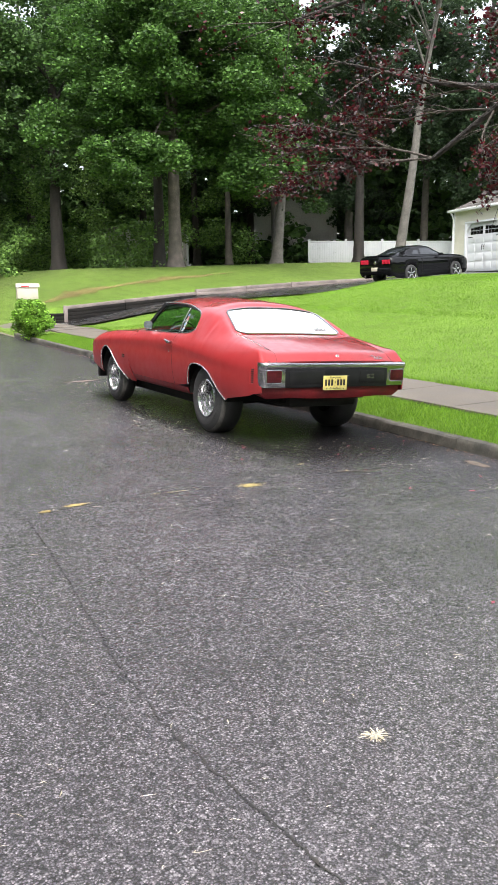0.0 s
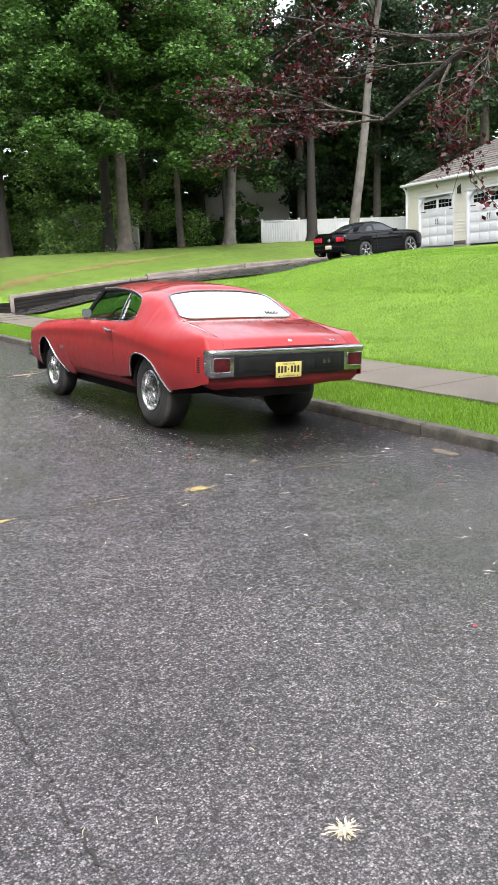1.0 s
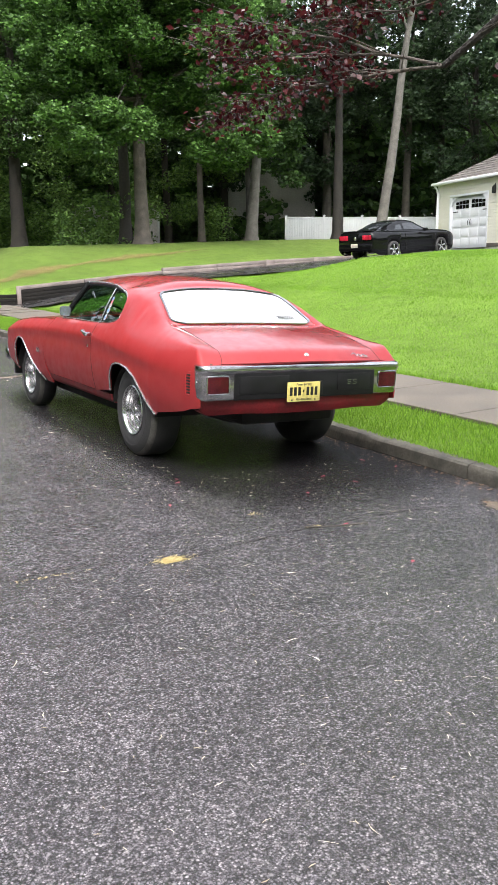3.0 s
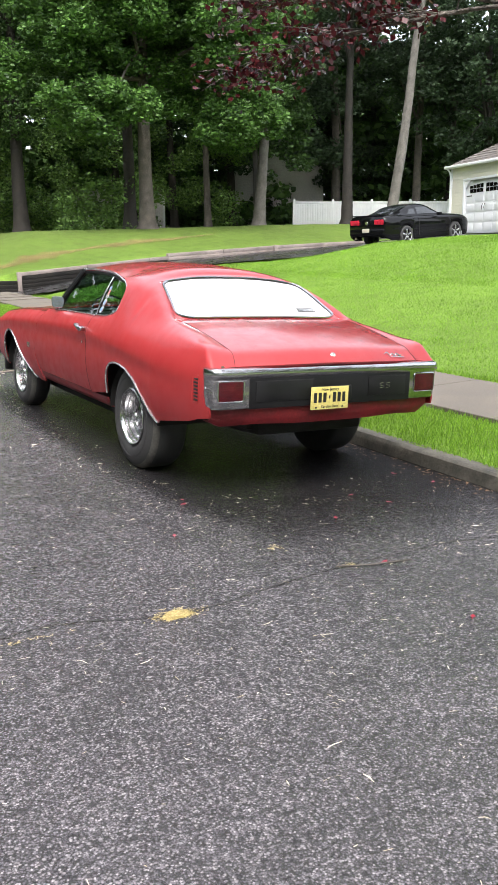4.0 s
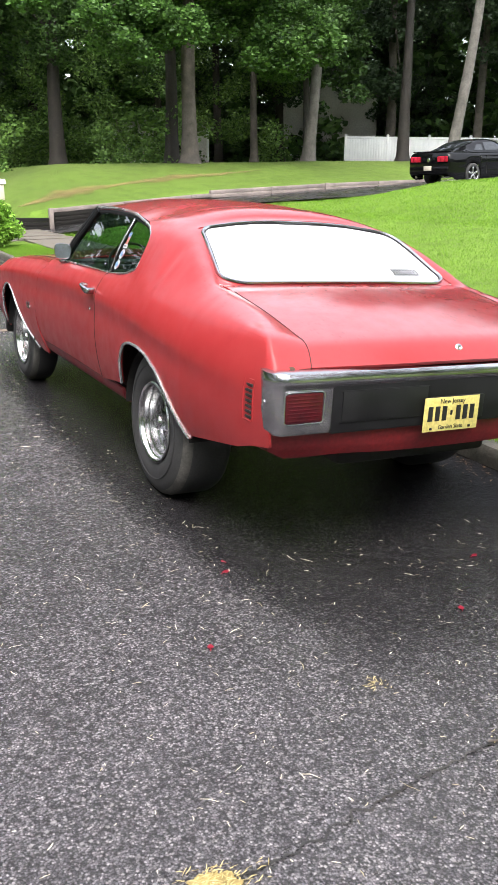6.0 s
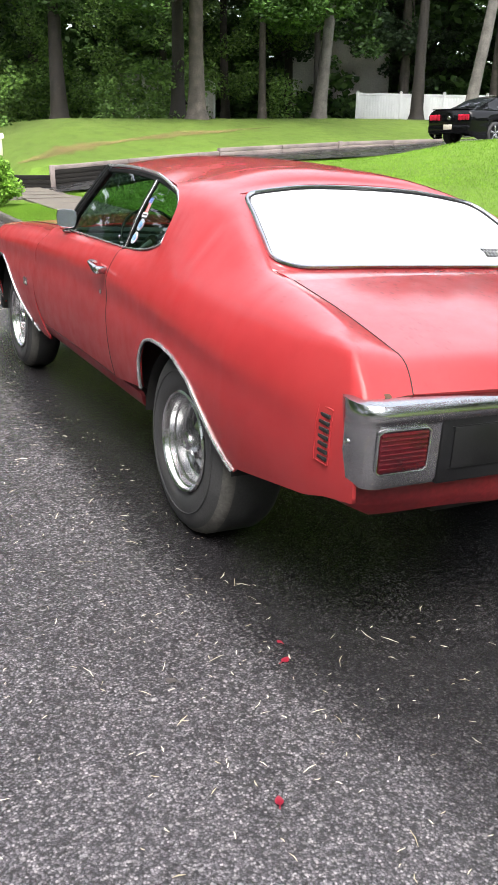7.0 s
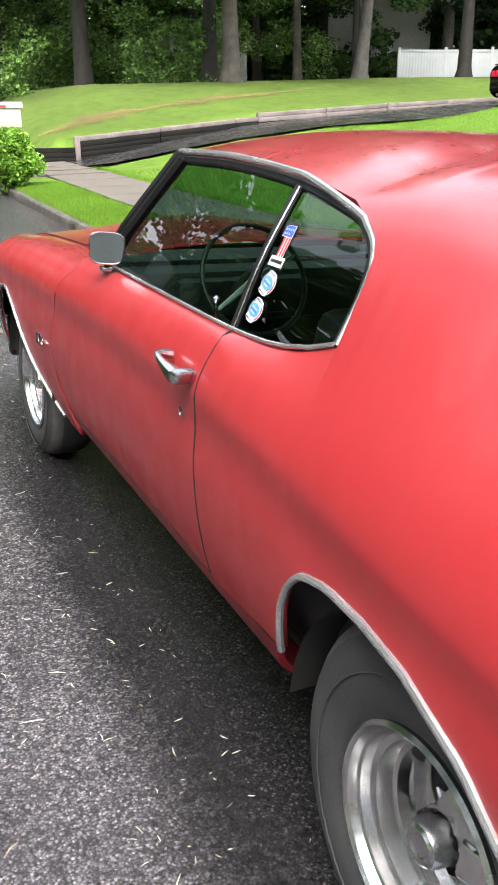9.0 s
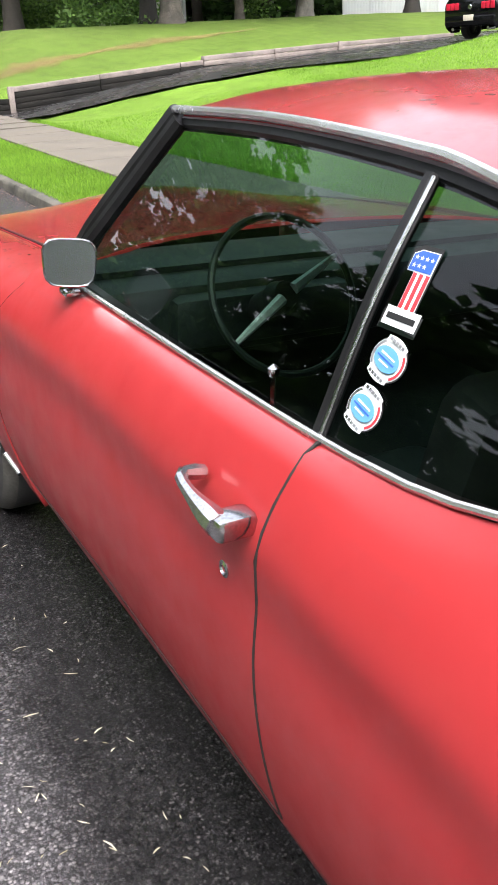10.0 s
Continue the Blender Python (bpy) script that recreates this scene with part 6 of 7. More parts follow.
for x, y, a, b, n in ((-1.74, -2.43, 0.050, 0.028, 340), (-3.18, -2.42, 0.06, 0.012, 70), (-3.42, -2.50, 0.03, 0.012, 30), (-0.92, -1.92, 0.02, 0.015, 22), (-2.42, -2.37, 0.12, 0.008, 36), (-0.72, -2.30, 0.03, 0.012, 26)):
    for _ in range(n):
        px, py = x + rng.normal() * a, y + rng.normal() * b + 0.2 * (rng.normal() * 0.01)
        spots.append((px, py, road_z(px, py)))
pts = np.array(spots)
strew("loose_straw", pts, rng.normal(0.25, 0.7, len(pts)), rng.uniform(0.008, 0.028, len(pts)), rng.uniform(0.002, 0.004, len(pts)), STRAW, "yellow dried straw lying in wisps on the asphalt", "straw", 0.12, 0.007, 8)
a = rng.uniform(0, 6.28, 46)
r = rng.uniform(0.01, 0.055, 46)
pts = np.array([(-3.24 + q * math.cos(w), -5.95 + 0.8 * q * math.sin(w), road_z(-3.24, -5.95)) for q, w in zip(r, a)])
strew("splash_slivers", pts, a, rng.uniform(0.012, 0.04, 46), rng.uniform(0.003, 0.007, 46), DRY, "pale splash slivers burst over the asphalt", "road mark", 0.02, 0.005, 9)

# Standing grass blades on the verge and the near lawn.
def blades(name, spots, hmin, hmax, material, label, seed, width=0.006):
    rng = np.random.default_rng(seed)
    n = len(spots)
    h, a = rng.uniform(hmin, hmax, n), rng.uniform(0, 6.28, n)
    lean = rng.uniform(0.1, 0.9, n)[:, None] * np.stack([np.cos(a), np.sin(a)], -1) * h[:, None]
    side = np.stack([-np.sin(a + 1.2), np.cos(a + 1.2)], -1) * width
    v = np.zeros((n, 3, 3))
    v[:, 0, :2], v[:, 1, :2], v[:, 2, :2] = spots[:, :2] - side, spots[:, :2] + side, spots[:, :2] + lean
    v[:, :2, 2], v[:, 2, 2] = spots[:, 2:3] - 0.01, spots[:, 2] + h
    me = bpy.data.meshes.new(name)
    me.from_pydata(v.reshape(-1, 3).tolist(), [], np.arange(3 * n).reshape(-1, 3).tolist())
    me.materials.append(material)
    return tagged(new(name, me), label, "grass", kind="stuff")


def lawn_spots(n, q0, q1, y0, y1, seed):
    rng = np.random.default_rng(seed)
    out = []
    for y, q in zip(rng.uniform(y0, y1, n), rng.uniform(q0, q1, n)):
        x = kerb_x(y) + q
        out.append((x, y, ground_at(x, y)))
    return np.array(out)


blades("verge_grass", lawn_spots(90000, 0.10, 1.16, -4.5, 16.5, 11), 0.02, 0.062, BLADE, "lush uncut grass on the kerbside verge", 5, 0.0042)
blades("lawn_grass", lawn_spots(90000, 2.40, 8.5, -3.0, 18.0, 12), 0.02, 0.045, BLADE, "short green lawn grass blades", 6, 0.0045)
blades("far_lawn_grass", lawn_spots(80000, 8.0, 15.0, 4.0, 18.5, 15), 0.015, 0.04, BLADE, "short green lawn on the rise", 16, 0.008)
blades("lawn_edge_grass", lawn_spots(9000, 2.38, 2.62, -4.0, 19.0, 13), 0.04, 0.10, BLADE, "longer grass fringing the footpath", 7)


# ---- buildings and fence ----
def lap_boards(bm, x0, x1, y, z0, z1, step=0.14, out=-1):
    """Lap siding on a wall in the plane y, facing out along y."""
    z = z0
    while z < z1 - 0.01:
        zt = min(z + step, z1)
        vs = [bm.verts.new(p) for p in ((x0, y + out * 0.022, z), (x1, y + out * 0.022, z), (x1, y, zt), (x0, y, zt))]
        bm.faces.new(vs)
        vs = [bm.verts.new(p) for p in ((x0, y, z), (x1, y, z), (x1, y + out * 0.022, z), (x0, y + out * 0.022, z))]
        bm.faces.new(vs)
        z = zt


GZ = 2.28
# Local x runs along the front, local y into the building.
gdir = math.atan2(-0.98, -0.20)
garage = root("garage", Matrix.Translation((25.1, 24.1, GZ)) @ Matrix.Rotation(gdir, 4, "Z"), "cream-sided two-door garage with grey shingle hip roof", "garage")
GW, GD, GH = 8.8, 7.0, 2.92
doors = ((1.05, 3.85), (4.95, 7.75))
DH = 2.25
bm = bmesh.new()
spans = [(0.0, doors[0][0]), (doors[0][1], doors[1][0]), (doors[1][1], GW)]
for a, b in spans:
    add_box(bm, a, b, 0.0, 0.18, -0.1, GH)
    lap_boards(bm, a, b, -0.002, 0.0, GH)
for a, b in doors:
    add_box(bm, a, b, 0.0, 0.18, DH, GH)
    lap_boards(bm, a, b, -0.002, DH, GH)
add_box(bm, 0.0, 0.18, 0.18, GD, -0.1, GH)
add_box(bm, GW - 0.18, GW, 0.18, GD, -0.1, GH)
add_box(bm, 0.18, GW - 0.18, GD - 0.18, GD, -0.1, GH)
bmesh.ops.recalc_face_normals(bm, faces=bm.faces)
part("wall", bm, SIDING, garage, "cream lap siding", smooth=False)
for x in (0.0, GW):
    part("corner_trim", boxes((x - 0.06, x + 0.06, -0.035, 0.06, 0.0, GH), bevel=0.004), WHITE, garage)
for a, b in doors:
    door = part("garage_door", boxes((a, b, 0.10, 0.14, 0.0, DH), bevel=0.004), WHITE, garage, "white panelled garage door with small arched windows")
    for k in range(4):
        z = 0.04 + 0.42 * k
        for j in range(4):
            w = (b - a) / 4
            part("door_panel", boxes((a + j * w + 0.05, a + (j + 1) * w - 0.05, 0.088, 0.105, z + 0.04, z + 0.38), bevel=0.008), WHITE, door)
    for g in range(2):
        x0 = a + 0.28 + g * 1.22
        for j in range(4):
            rise = 0.07 * math.sin(math.pi * (j + 0.5 + (0 if g == 0 else 4)) / 8)
            for r in range(2):
                z0 = 1.72 + r * 0.19
                top = z0 + (0.165 if r == 0 else 0.10 + rise)
                part("door_pane", boxes((x0 + j * 0.26, x0 + j * 0.26 + 0.225, 0.085, 0.10, z0, top), bevel=0.003), BLACK_PAINT, door)
    for x in (a + 1.32, a + 1.48):
        bm = bmesh.new()
        tube(bm, [(x, 0.06, 0.98), (x - 0.02, 0.04, 1.06), (x, 0.04, 1.16), (x + 0.02, 0.06, 1.24)], 0.014, 5)
        part("door_pull", bm, INK, door)
    for x in (a + 0.05, b - 0.45):
        part("strap_hinge", boxes((x, x + 0.40, 0.080, 0.10, 1.58, 1.62), bevel=0.004), INK, door)
    # Clipped upper corners of the opening.
    for s, x in ((1, a), (-1, b)):
        bm = bmesh.new()
        tri = [(x, 0.0, DH - 0.38), (x, 0.0, DH), (x + s * 0.38, 0.0, DH)]
        f0 = [bm.verts.new(p) for p in tri]
        f1 = [bm.verts.new((p[0], 0.10, p[2])) for p in tri]
        bm.faces.new(f0), bm.faces.new(list(reversed(f1)))
        for k in range(3):
            bm.faces.new((f0[k], f1[k], f1[(k + 1) % 3], f0[(k + 1) % 3]))
        bmesh.ops.recalc_face_normals(bm, faces=bm.faces)
        part("opening_corner", bm, WHITE, garage, smooth=False)
    part("door_casing", boxes((a - 0.09, a + 0.01, -0.03, 0.1, 0.0, DH + 0.05), (b - 0.01, b + 0.09, -0.03, 0.1, 0.0, DH + 0.05), (a - 0.09, b + 0.09, -0.03, 0.1, DH, DH + 0.1), bevel=0.004), WHITE, garage)
bm = boxes((4.33, 4.47, -0.16, -0.03, 2.18, 2.46), (4.36, 4.44, -0.12, -0.02, 2.46, 2.53), (4.38, 4.42, -0.05, 0.0, 2.25, 2.6), bevel=0.012)
part("wall_lantern", bm, INK, garage, "dark wall lantern")
part("brick_base", boxes((3.95, 4.85, -0.03, 0.0, 0.0, 0.16), bevel=0.004), CONCRETE, garage)
bm = bmesh.new()
o = 0.16
eave = [(-o, -o, GH), (GW + o, -o, GH), (GW + o, GD + o, GH), (-o, GD + o, GH)]
ridge = [(3.4, GD / 2, GH + 2.15), (GW - 3.4, GD / 2, GH + 2.15)]
lo = [bm.verts.new(p) for p in eave]
th = [bm.verts.new((p[0], p[1], p[2] + 0.05)) for p in eave]
rd = [bm.verts.new(p) for p in ridge]
bm.faces.new(list(reversed(lo)))
for k in range(4):
    bm.faces.new((lo[k], lo[(k + 1) % 4], th[(k + 1) % 4], th[k]))
bm.faces.new((th[0], th[1], rd[1], rd[0])), bm.faces.new((th[1], th[2], rd[1])), bm.faces.new((th[2], th[3], rd[0], rd[1])), bm.faces.new((th[3], th[0], rd[0]))
# Shingle courses as slight steps on the front slope.
for k in range(1, 16):
    f = k / 16
    a, b = Vector(eave[0]).lerp(Vector(ridge[0]), f), Vector(eave[1]).lerp(Vector(ridge[1]), f)
    tube(bm, [a + Vector((0.1, 0, 0.055)), b + Vector((-0.1, 0, 0.055))], 0.014, 4)
    a, b = Vector(eave[3]).lerp(Vector(ridge[0]), f), Vector(eave[0]).lerp(Vector(ridge[0]), f)
    tube(bm, [a + Vector((0, -0.1, 0.055)), b + Vector((0, 0.1, 0.055))], 0.014, 4)
part("roof", bm, SHINGLE, garage, "grey-brown shingle roof", smooth=False)
bm = boxes((-o - 0.10, GW + o, -o - 0.12, -o, GH - 0.06, GH + 0.06), (-o - 0.12, -o, -o - 0.12, GD + o, GH - 0.06, GH + 0.06), bevel=0.02)
part("gutter", bm, WHITE, garage, "white rain gutter")
bm = bmesh.new()
tube(bm, [(-o + 0.05, -o - 0.04, GH - 0.05), (-o + 0.12, -o + 0.05, GH - 0.2), (-0.02, -0.06, GH - 0.42), (-0.02, -0.06, 0.1)], 0.04, 8)
part("downpipe", bm, WHITE, garage)
bm = boxes((-o, GW + o, -o, 0.0, GH - 0.05, GH - 0.01), (-o, 0.0, 0.0, GD, GH - 0.05, GH - 0.01))
part("soffit", bm, WHITE, garage)

fence = root("fence", Matrix.Identity(4), "white vinyl privacy fence panels with capped posts", "fence")
fd = np.array((0.90, -0.43))
fx, fy = 26.06, 38.5
for k in range(6):
    x0, y0 = fx + fd[0] * 2.4 * k, fy + fd[1] * 2.4 * k
    z0 = ground_at(x0, y0)
    z0 = z0 if z0 < 4 else 2.95
    m = Matrix.Translation((x0, y0, 2.72)) @ Matrix.Rotation(math.atan2(fd[1], fd[0]), 4, "Z")
    bm = boxes((-0.065, 0.065, -0.065, 0.065, 0.0, 1.86), (-0.085, 0.085, -0.085, 0.085, 1.86, 1.89), (-0.05, 0.05, -0.05, 0.05, 1.89, 1.93), bevel=0.006)
    part("fence_post", put(bm, m), FENCE, fence)
    if k < 5:
        for z in (1.66, 0.08):
            part("fence_rail", put(boxes((0.065, 2.335, -0.03, 0.03, z, z + 0.14), bevel=0.005), m), FENCE, fence)
        for j in range(15):
            bm = boxes((0.07 + 0.151 * j, 0.07 + 0.151 * j + 0.147, -0.013, 0.013, 0.2, 1.68), bevel=0.004)
            part("fence_board", put(bm, m), FENCE, fence)


def house(name, m, w, d, h, pitch, wall_m, roof_m, label, windows):
    hs = root(name, m, label, "house")
    bm = bmesh.new()
    add_box(bm, 0, w, 0, d, -1.0, h)
    lap_boards(bm, 0, w, -0.002, 0, h, 0.2)
    f0 = [bm.verts.new(p) for p in ((0, 0, h), (w, 0, h), (w / 2, 0, h + pitch))]
    bm.faces.new(f0)
    f1 = [bm.verts.new(p) for p in ((0, d, h), (w, d, h), (w / 2, d, h + pitch))]
    bm.faces.new(list(reversed(f1)))
    bmesh.ops.recalc_face_normals(bm, faces=bm.faces)
    part("wall", bm, wall_m, hs, smooth=False)
    for s in (0, 1):
        bm = bmesh.new()
        xe, xm = (-0.35 if s == 0 else w + 0.35), w / 2
        ze = h - 0.35 * pitch / (w / 2)
        rows = [[np.array((xe, y, ze)), np.array((xm, y, h + pitch))] for y in (-0.4, d + 0.4)]
        grid(bm, rows, 0, (w / 2, d / 2, 0))
        solid(part("roof_slope", bm, roof_m, hs, smooth=False), 0.15, 1.0)
    for x, z, ww, wh in windows:
        win = part("window", boxes((x, x + ww, -0.06, 0.05, z, z + wh), bevel=0.01), WHITE, hs)
        for j in range(2):
            part("pane", boxes((x + 0.06, x + ww - 0.06, -0.075, -0.05, z + 0.06 + j * wh / 2, z - 0.04 + (j + 1) * wh / 2)), BLACK_PAINT, win)
    return hs


house("house", Matrix.Translation((27.6, 49.0, 2.9)) @ Matrix.Rotation(radians(-33), 4, "Z"), 6.6, 9.0, 4.6, 2.0, GREY_SIDING, SHINGLE, "grey-sided gabled house standing dark among the trees", ((0.6, 1.0, 0.8, 1.3),))
porch = house("house", Matrix.Translation((16.0, 49.5, 2.9)) @ Matrix.Rotation(radians(-20), 4, "Z"), 6.0, 6.0, 2.4, 1.3, GREY_SIDING, CONCRETE, "low pale house half hidden behind the wood", ((1.0, 0.8, 0.8, 1.2), (3.6, 0.8, 0.8, 1.2)))
for x in (0.2, 3.0, 5.8):
    part("porch_post", boxes((x, x + 0.14, -1.2, -1.06, -0.5, 2.3), bevel=0.01), WHITE, porch)

# ---- mailbox and shrub ----
def leaf_cloud(name, centres, sizes, material, label="", category="", parent=None, kind="", seed=1, up=0.35, long=1.5):
    """Many kite-shaped leaves as one mesh."""
    rng = np.random.default_rng(seed)
    n = len(centres)
    d = rng.normal(size=(n, 3))
    d /= np.linalg.norm(d, axis=1)[:, None]
    e = rng.normal(size=(n, 3)) + np.array((0, 0, up))
    e -= (e * d).sum(1)[:, None] * d
    e /= np.linalg.norm(e, axis=1)[:, None] + 1e-9
    s = np.asarray(sizes)[:, None]
    d[:, 2] *= 1 - up
    v = np.stack([centres - d * s * 0.5 * long, centres + e * s * 0.42, centres + d * s * 0.5 * long, centres - e * s * 0.42], 1)
    me = bpy.data.meshes.new(name)
    me.vertices.add(4 * n)
    me.vertices.foreach_set("co", v.astype(np.float32).ravel())
    me.loops.add(4 * n)
    me.loops.foreach_set("vertex_index", np.arange(4 * n, dtype=np.int32))
    me.polygons.add(n)
    me.polygons.foreach_set("loop_start", np.arange(0, 4 * n, 4, dtype=np.int32))
    me.update(calc_edges=True)
    me.materials.append(material)
    ob = new(name, me)
    if parent:
        ob.parent = parent
    return tagged(ob, label, category, kind=kind) if label else ob


def clumps(rng, spots, radii, per, flat_z=0.55):
    """Leaf places gathered round clump centres, denser on the outside."""
    out = []
    for c, r in zip(spots, radii):
        k = max(4, int(per * r * r))
        d = rng.normal(size=(k, 3))
        d /= np.linalg.norm(d, axis=1)[:, None]
        rad = r * rng.random(k)[:, None] ** 0.45
        p = d * rad * np.array((1, 1, flat_z))
        p[:, 2] -= 0.18 * (p[:, 0] ** 2 + p[:, 1] ** 2) / max(r, 0.1)
        out.append(c + p)
    return np.concatenate(out)


BX, BY = 1.62, 16.0
bz = ground_at(BX, BY)
shrub = root("shrub", Matrix.Identity(4), "rounded bright green shrub growing at the mailbox", "shrub")
rng = np.random.default_rng(21)
bm = bmesh.new()
for k in range(16):
    a, r = rng.uniform(0, 6.28), rng.uniform(0.2, 0.5)
    tube(bm, spline([(BX, BY, bz - 0.05), (BX + 0.5 * r * math.cos(a), BY + 0.5 * r * math.sin(a), bz + 0.45), (BX + r * math.cos(a), BY + r * math.sin(a), bz + rng.uniform(0.7, 0.95))], 6), 0.012, 4)
part("stem", bm, BARK_DARK, shrub)
spots = []
while len(spots) < 90:
    p = rng.uniform(-1, 1, 3)
    if 0.35 < np.linalg.norm(p) < 1:
        spots.append((BX + 0.56 * p[0], BY + 0.56 * p[1], bz + 0.52 + 0.48 * p[2]))
pl = clumps(rng, np.array(spots), rng.uniform(0.12, 0.22, len(spots)), 3200, 0.9)
leaf_cloud("foliage", pl, rng.uniform(0.035, 0.065, len(pl)), SHRUB, parent=shrub, seed=4, long=2.0)

MX, MY = 1.80, 17.0
mz = ground_at(MX, MY)
mail = root("mailbox", Matrix.Translation((MX, MY, mz)) @ Matrix.Rotation(radians(-6), 4, "Z"), "buff plastic mailbox on a post behind a shrub", "mailbox")
hgt = 1.47 - 0.24 - mz
part("post", boxes((-0.06, 0.06, -0.06, 0.06, -0.2, hgt + 0.02), bevel=0.008), MAILBOX, mail)
part("box", boxes((-0.29, 0.29, -0.14, 0.14, hgt, hgt + 0.36), bevel=0.02), MAILBOX, mail)
bm = bmesh.new()
rows = []
for k in range(9):
    a = math.pi * k / 8
    rows.append([np.array((x, 0.165 * math.cos(a), hgt + 0.36 + 0.11 * math.sin(a))) for x in (-0.33, 0.33)])
mk = grid(bm, rows, 0, (0, 0, hgt))
bm.faces.new([r[0] for r in mk]), bm.faces.new([r[1] for r in reversed(mk)])
part("lid", bm, MAILBOX, mail, "curved buff lid")
part("flag", boxes((-0.20, 0.02, -0.165, -0.145, hgt + 0.36, hgt + 0.41), bevel=0.006), RED_FLAG, mail, "red signal flag")
part("door", boxes((-0.315, -0.29, -0.13, 0.13, hgt + 0.02, hgt + 0.35), bevel=0.01), MAILBOX, mail)

# ---- the black coupe on the drive ----
TAIL_RED = varied("bright_red_lamp_plastic", (0.38, 0.012, 0.030), (0.52, 0.020, 0.045), 12, 120, (0.08, 0.2), 0.05, 0.001)
mp = Matrix.Translation((16.05, 18.72, drive_z(16.6) - 0.01)) @ Matrix.Rotation(radians(8), 4, "Z") @ Matrix.Rotation(-math.atan2(drive_z(20) - drive_z(17), 3.0), 4, "Y")
muscle = root("car", mp, "glossy black modern coupe parked on the wet drive", "car")
# Length runs along local x from the tail; stations of half-width, shoulder and deck heights.
st_x = [0.0, 0.06, 0.25, 0.7, 1.1, 1.6, 2.2, 2.9, 3.4, 3.9, 4.3, 4.6, 4.74]
st_w = [0.84, 0.88, 0.91, 0.935, 0.94, 0.925, 0.915, 0.92, 0.935, 0.94, 0.92, 0.82, 0.70]
st_s = [0.92, 0.94, 0.955, 0.965, 0.965, 0.945, 0.93, 0.92, 0.905, 0.88, 0.84, 0.76, 0.66]
st_d = [1.02, 1.05, 1.055, 1.045, 1.03, 1.0, 0.985, 0.985, 0.985, 0.96, 0.91, 0.82, 0.70]


def swept(table):
    """A smooth curve through a station table, as dense columns."""
    c = spline([(a, b, 0) for a, b in zip(st_x, table)], 160)
    return lambda q: float(np.interp(q, [p[0] for p in c], [p[1] for p in c]))


wide, shoulder_z, deck_z = swept(st_w), swept(st_s), swept(st_d)


def flank(x):
    """Half of the cross-section from sill to centre line."""
    w, sz, dz = wide(x), shoulder_z(x), deck_z(x)
    low = glide(x, [0, 0.3, 4.4, 4.74], [0.36, 0.20, 0.18, 0.30])
    for c in (1.07, 3.77):
        if abs(x - c) < 0.375:
            low = max(low, 0.335 + math.sqrt(max(0.0, 0.375 ** 2 - (x - c) ** 2)))
    h = sz - low
    pts = [(w * 0.955, low, 0), (w * 0.985, low + h * 0.18, 0), (w * 0.990, low + h * 0.45, 0), (w * 1.004, low + h * 0.66, 0), (w * 0.998, low + h * 0.82, 0), (w * 0.955, sz, 0), (w * 0.80, dz - 0.006, 0), (w * 0.4, dz + 0.010, 0), (0, dz + 0.014, 0)]
    return [(p[0], p[1]) for p in spline(pts, 22)]


bm = bmesh.new()
rows = []
for x in sorted(set(np.linspace(0, 4.74, 60)) | {0.01, 0.03, 4.72} | set(np.linspace(0.69, 1.45, 31)) | set(np.linspace(3.39, 4.15, 31))):
    col = flank(x)
    rows.append([np.array((x, -a, b)) for a, b in col] + [np.array((x, a, b)) for a, b in reversed(col[:-1])])
mk = grid(bm, rows, 0, (2.3, 0, 0.6))
for r in (mk[0], mk[-1]):
    bm.faces.new(r)
part("body", bm, BLACK_PAINT, muscle, "glossy black bodywork", sharp=60)
roof_line = spline([(0.62, 1.045, 0), (0.95, 1.195, 0), (1.35, 1.335, 0), (1.85, 1.405, 0), (2.25, 1.395, 0), (2.65, 1.285, 0), (3.22, 0.995, 0)], 80)
roof_z = lambda x: float(np.interp(x, [p[0] for p in roof_line], [p[1] for p in roof_line]))


def cabin(x, s):
    """The glasshouse skin at x along the car and s from -1 to 1 across."""
    z = roof_z(x)
    w = glide(x, [0.62, 1.0, 1.6, 2.2, 2.7, 3.22], [0.66, 0.60, 0.575, 0.575, 0.60, 0.70])
    base_z = deck_z(x) - 0.02
    a = abs(s)
    half = spline([(0, z, 0), (w * 0.6, z - 0.008, 0), (w * 0.95, z - 0.030 - 0.05 * max(0, z - base_z), 0), (w + (0.83 - w) * 0.42, base_z + (z - base_z) * 0.52, 0), (0.83, base_z, 0)], 41)
    q = half[int(round(a * 40))]
    return np.array((x, math.copysign(q[0], s), q[1]))


bm = bmesh.new()
grid(bm, [[cabin(x, s) for s in np.linspace(-1, 1, 41)] for x in np.linspace(0.62, 3.22, 44)], 0, (2, 0, 0.5))
part("roof", bm, BLACK_PAINT, muscle, sharp=60)
PANE = varied("dark_car_glass", (0.010, 0.012, 0.013), (0.018, 0.020, 0.022), 3, 40, (0.02, 0.05), 0.01, 0.001, Specular_IOR_Level=0.8)


def pane(name, label, x_lo, x_hi, s0, s1, n=14):
    """Glass laid on the skin between two slanting ends, given at s0 and s1."""
    bm = bmesh.new()
    rows = []
    for f in np.linspace(0, 1, n):
        sq = s0 + (s1 - s0) * f
        xa, xb = x_lo[0] + (x_lo[1] - x_lo[0]) * f, x_hi[0] + (x_hi[1] - x_hi[0]) * f
        rows.append([cabin(xa + (xb - xa) * g, sq) + np.array((0, math.copysign(0.006, sq) * min(1.0, abs(sq) * 2), 0.006)) for g in np.linspace(0, 1, 16)])
    grid(bm, rows, 0, (2, 0, 0.5))
    return part(name, bm, PANE, muscle, label)


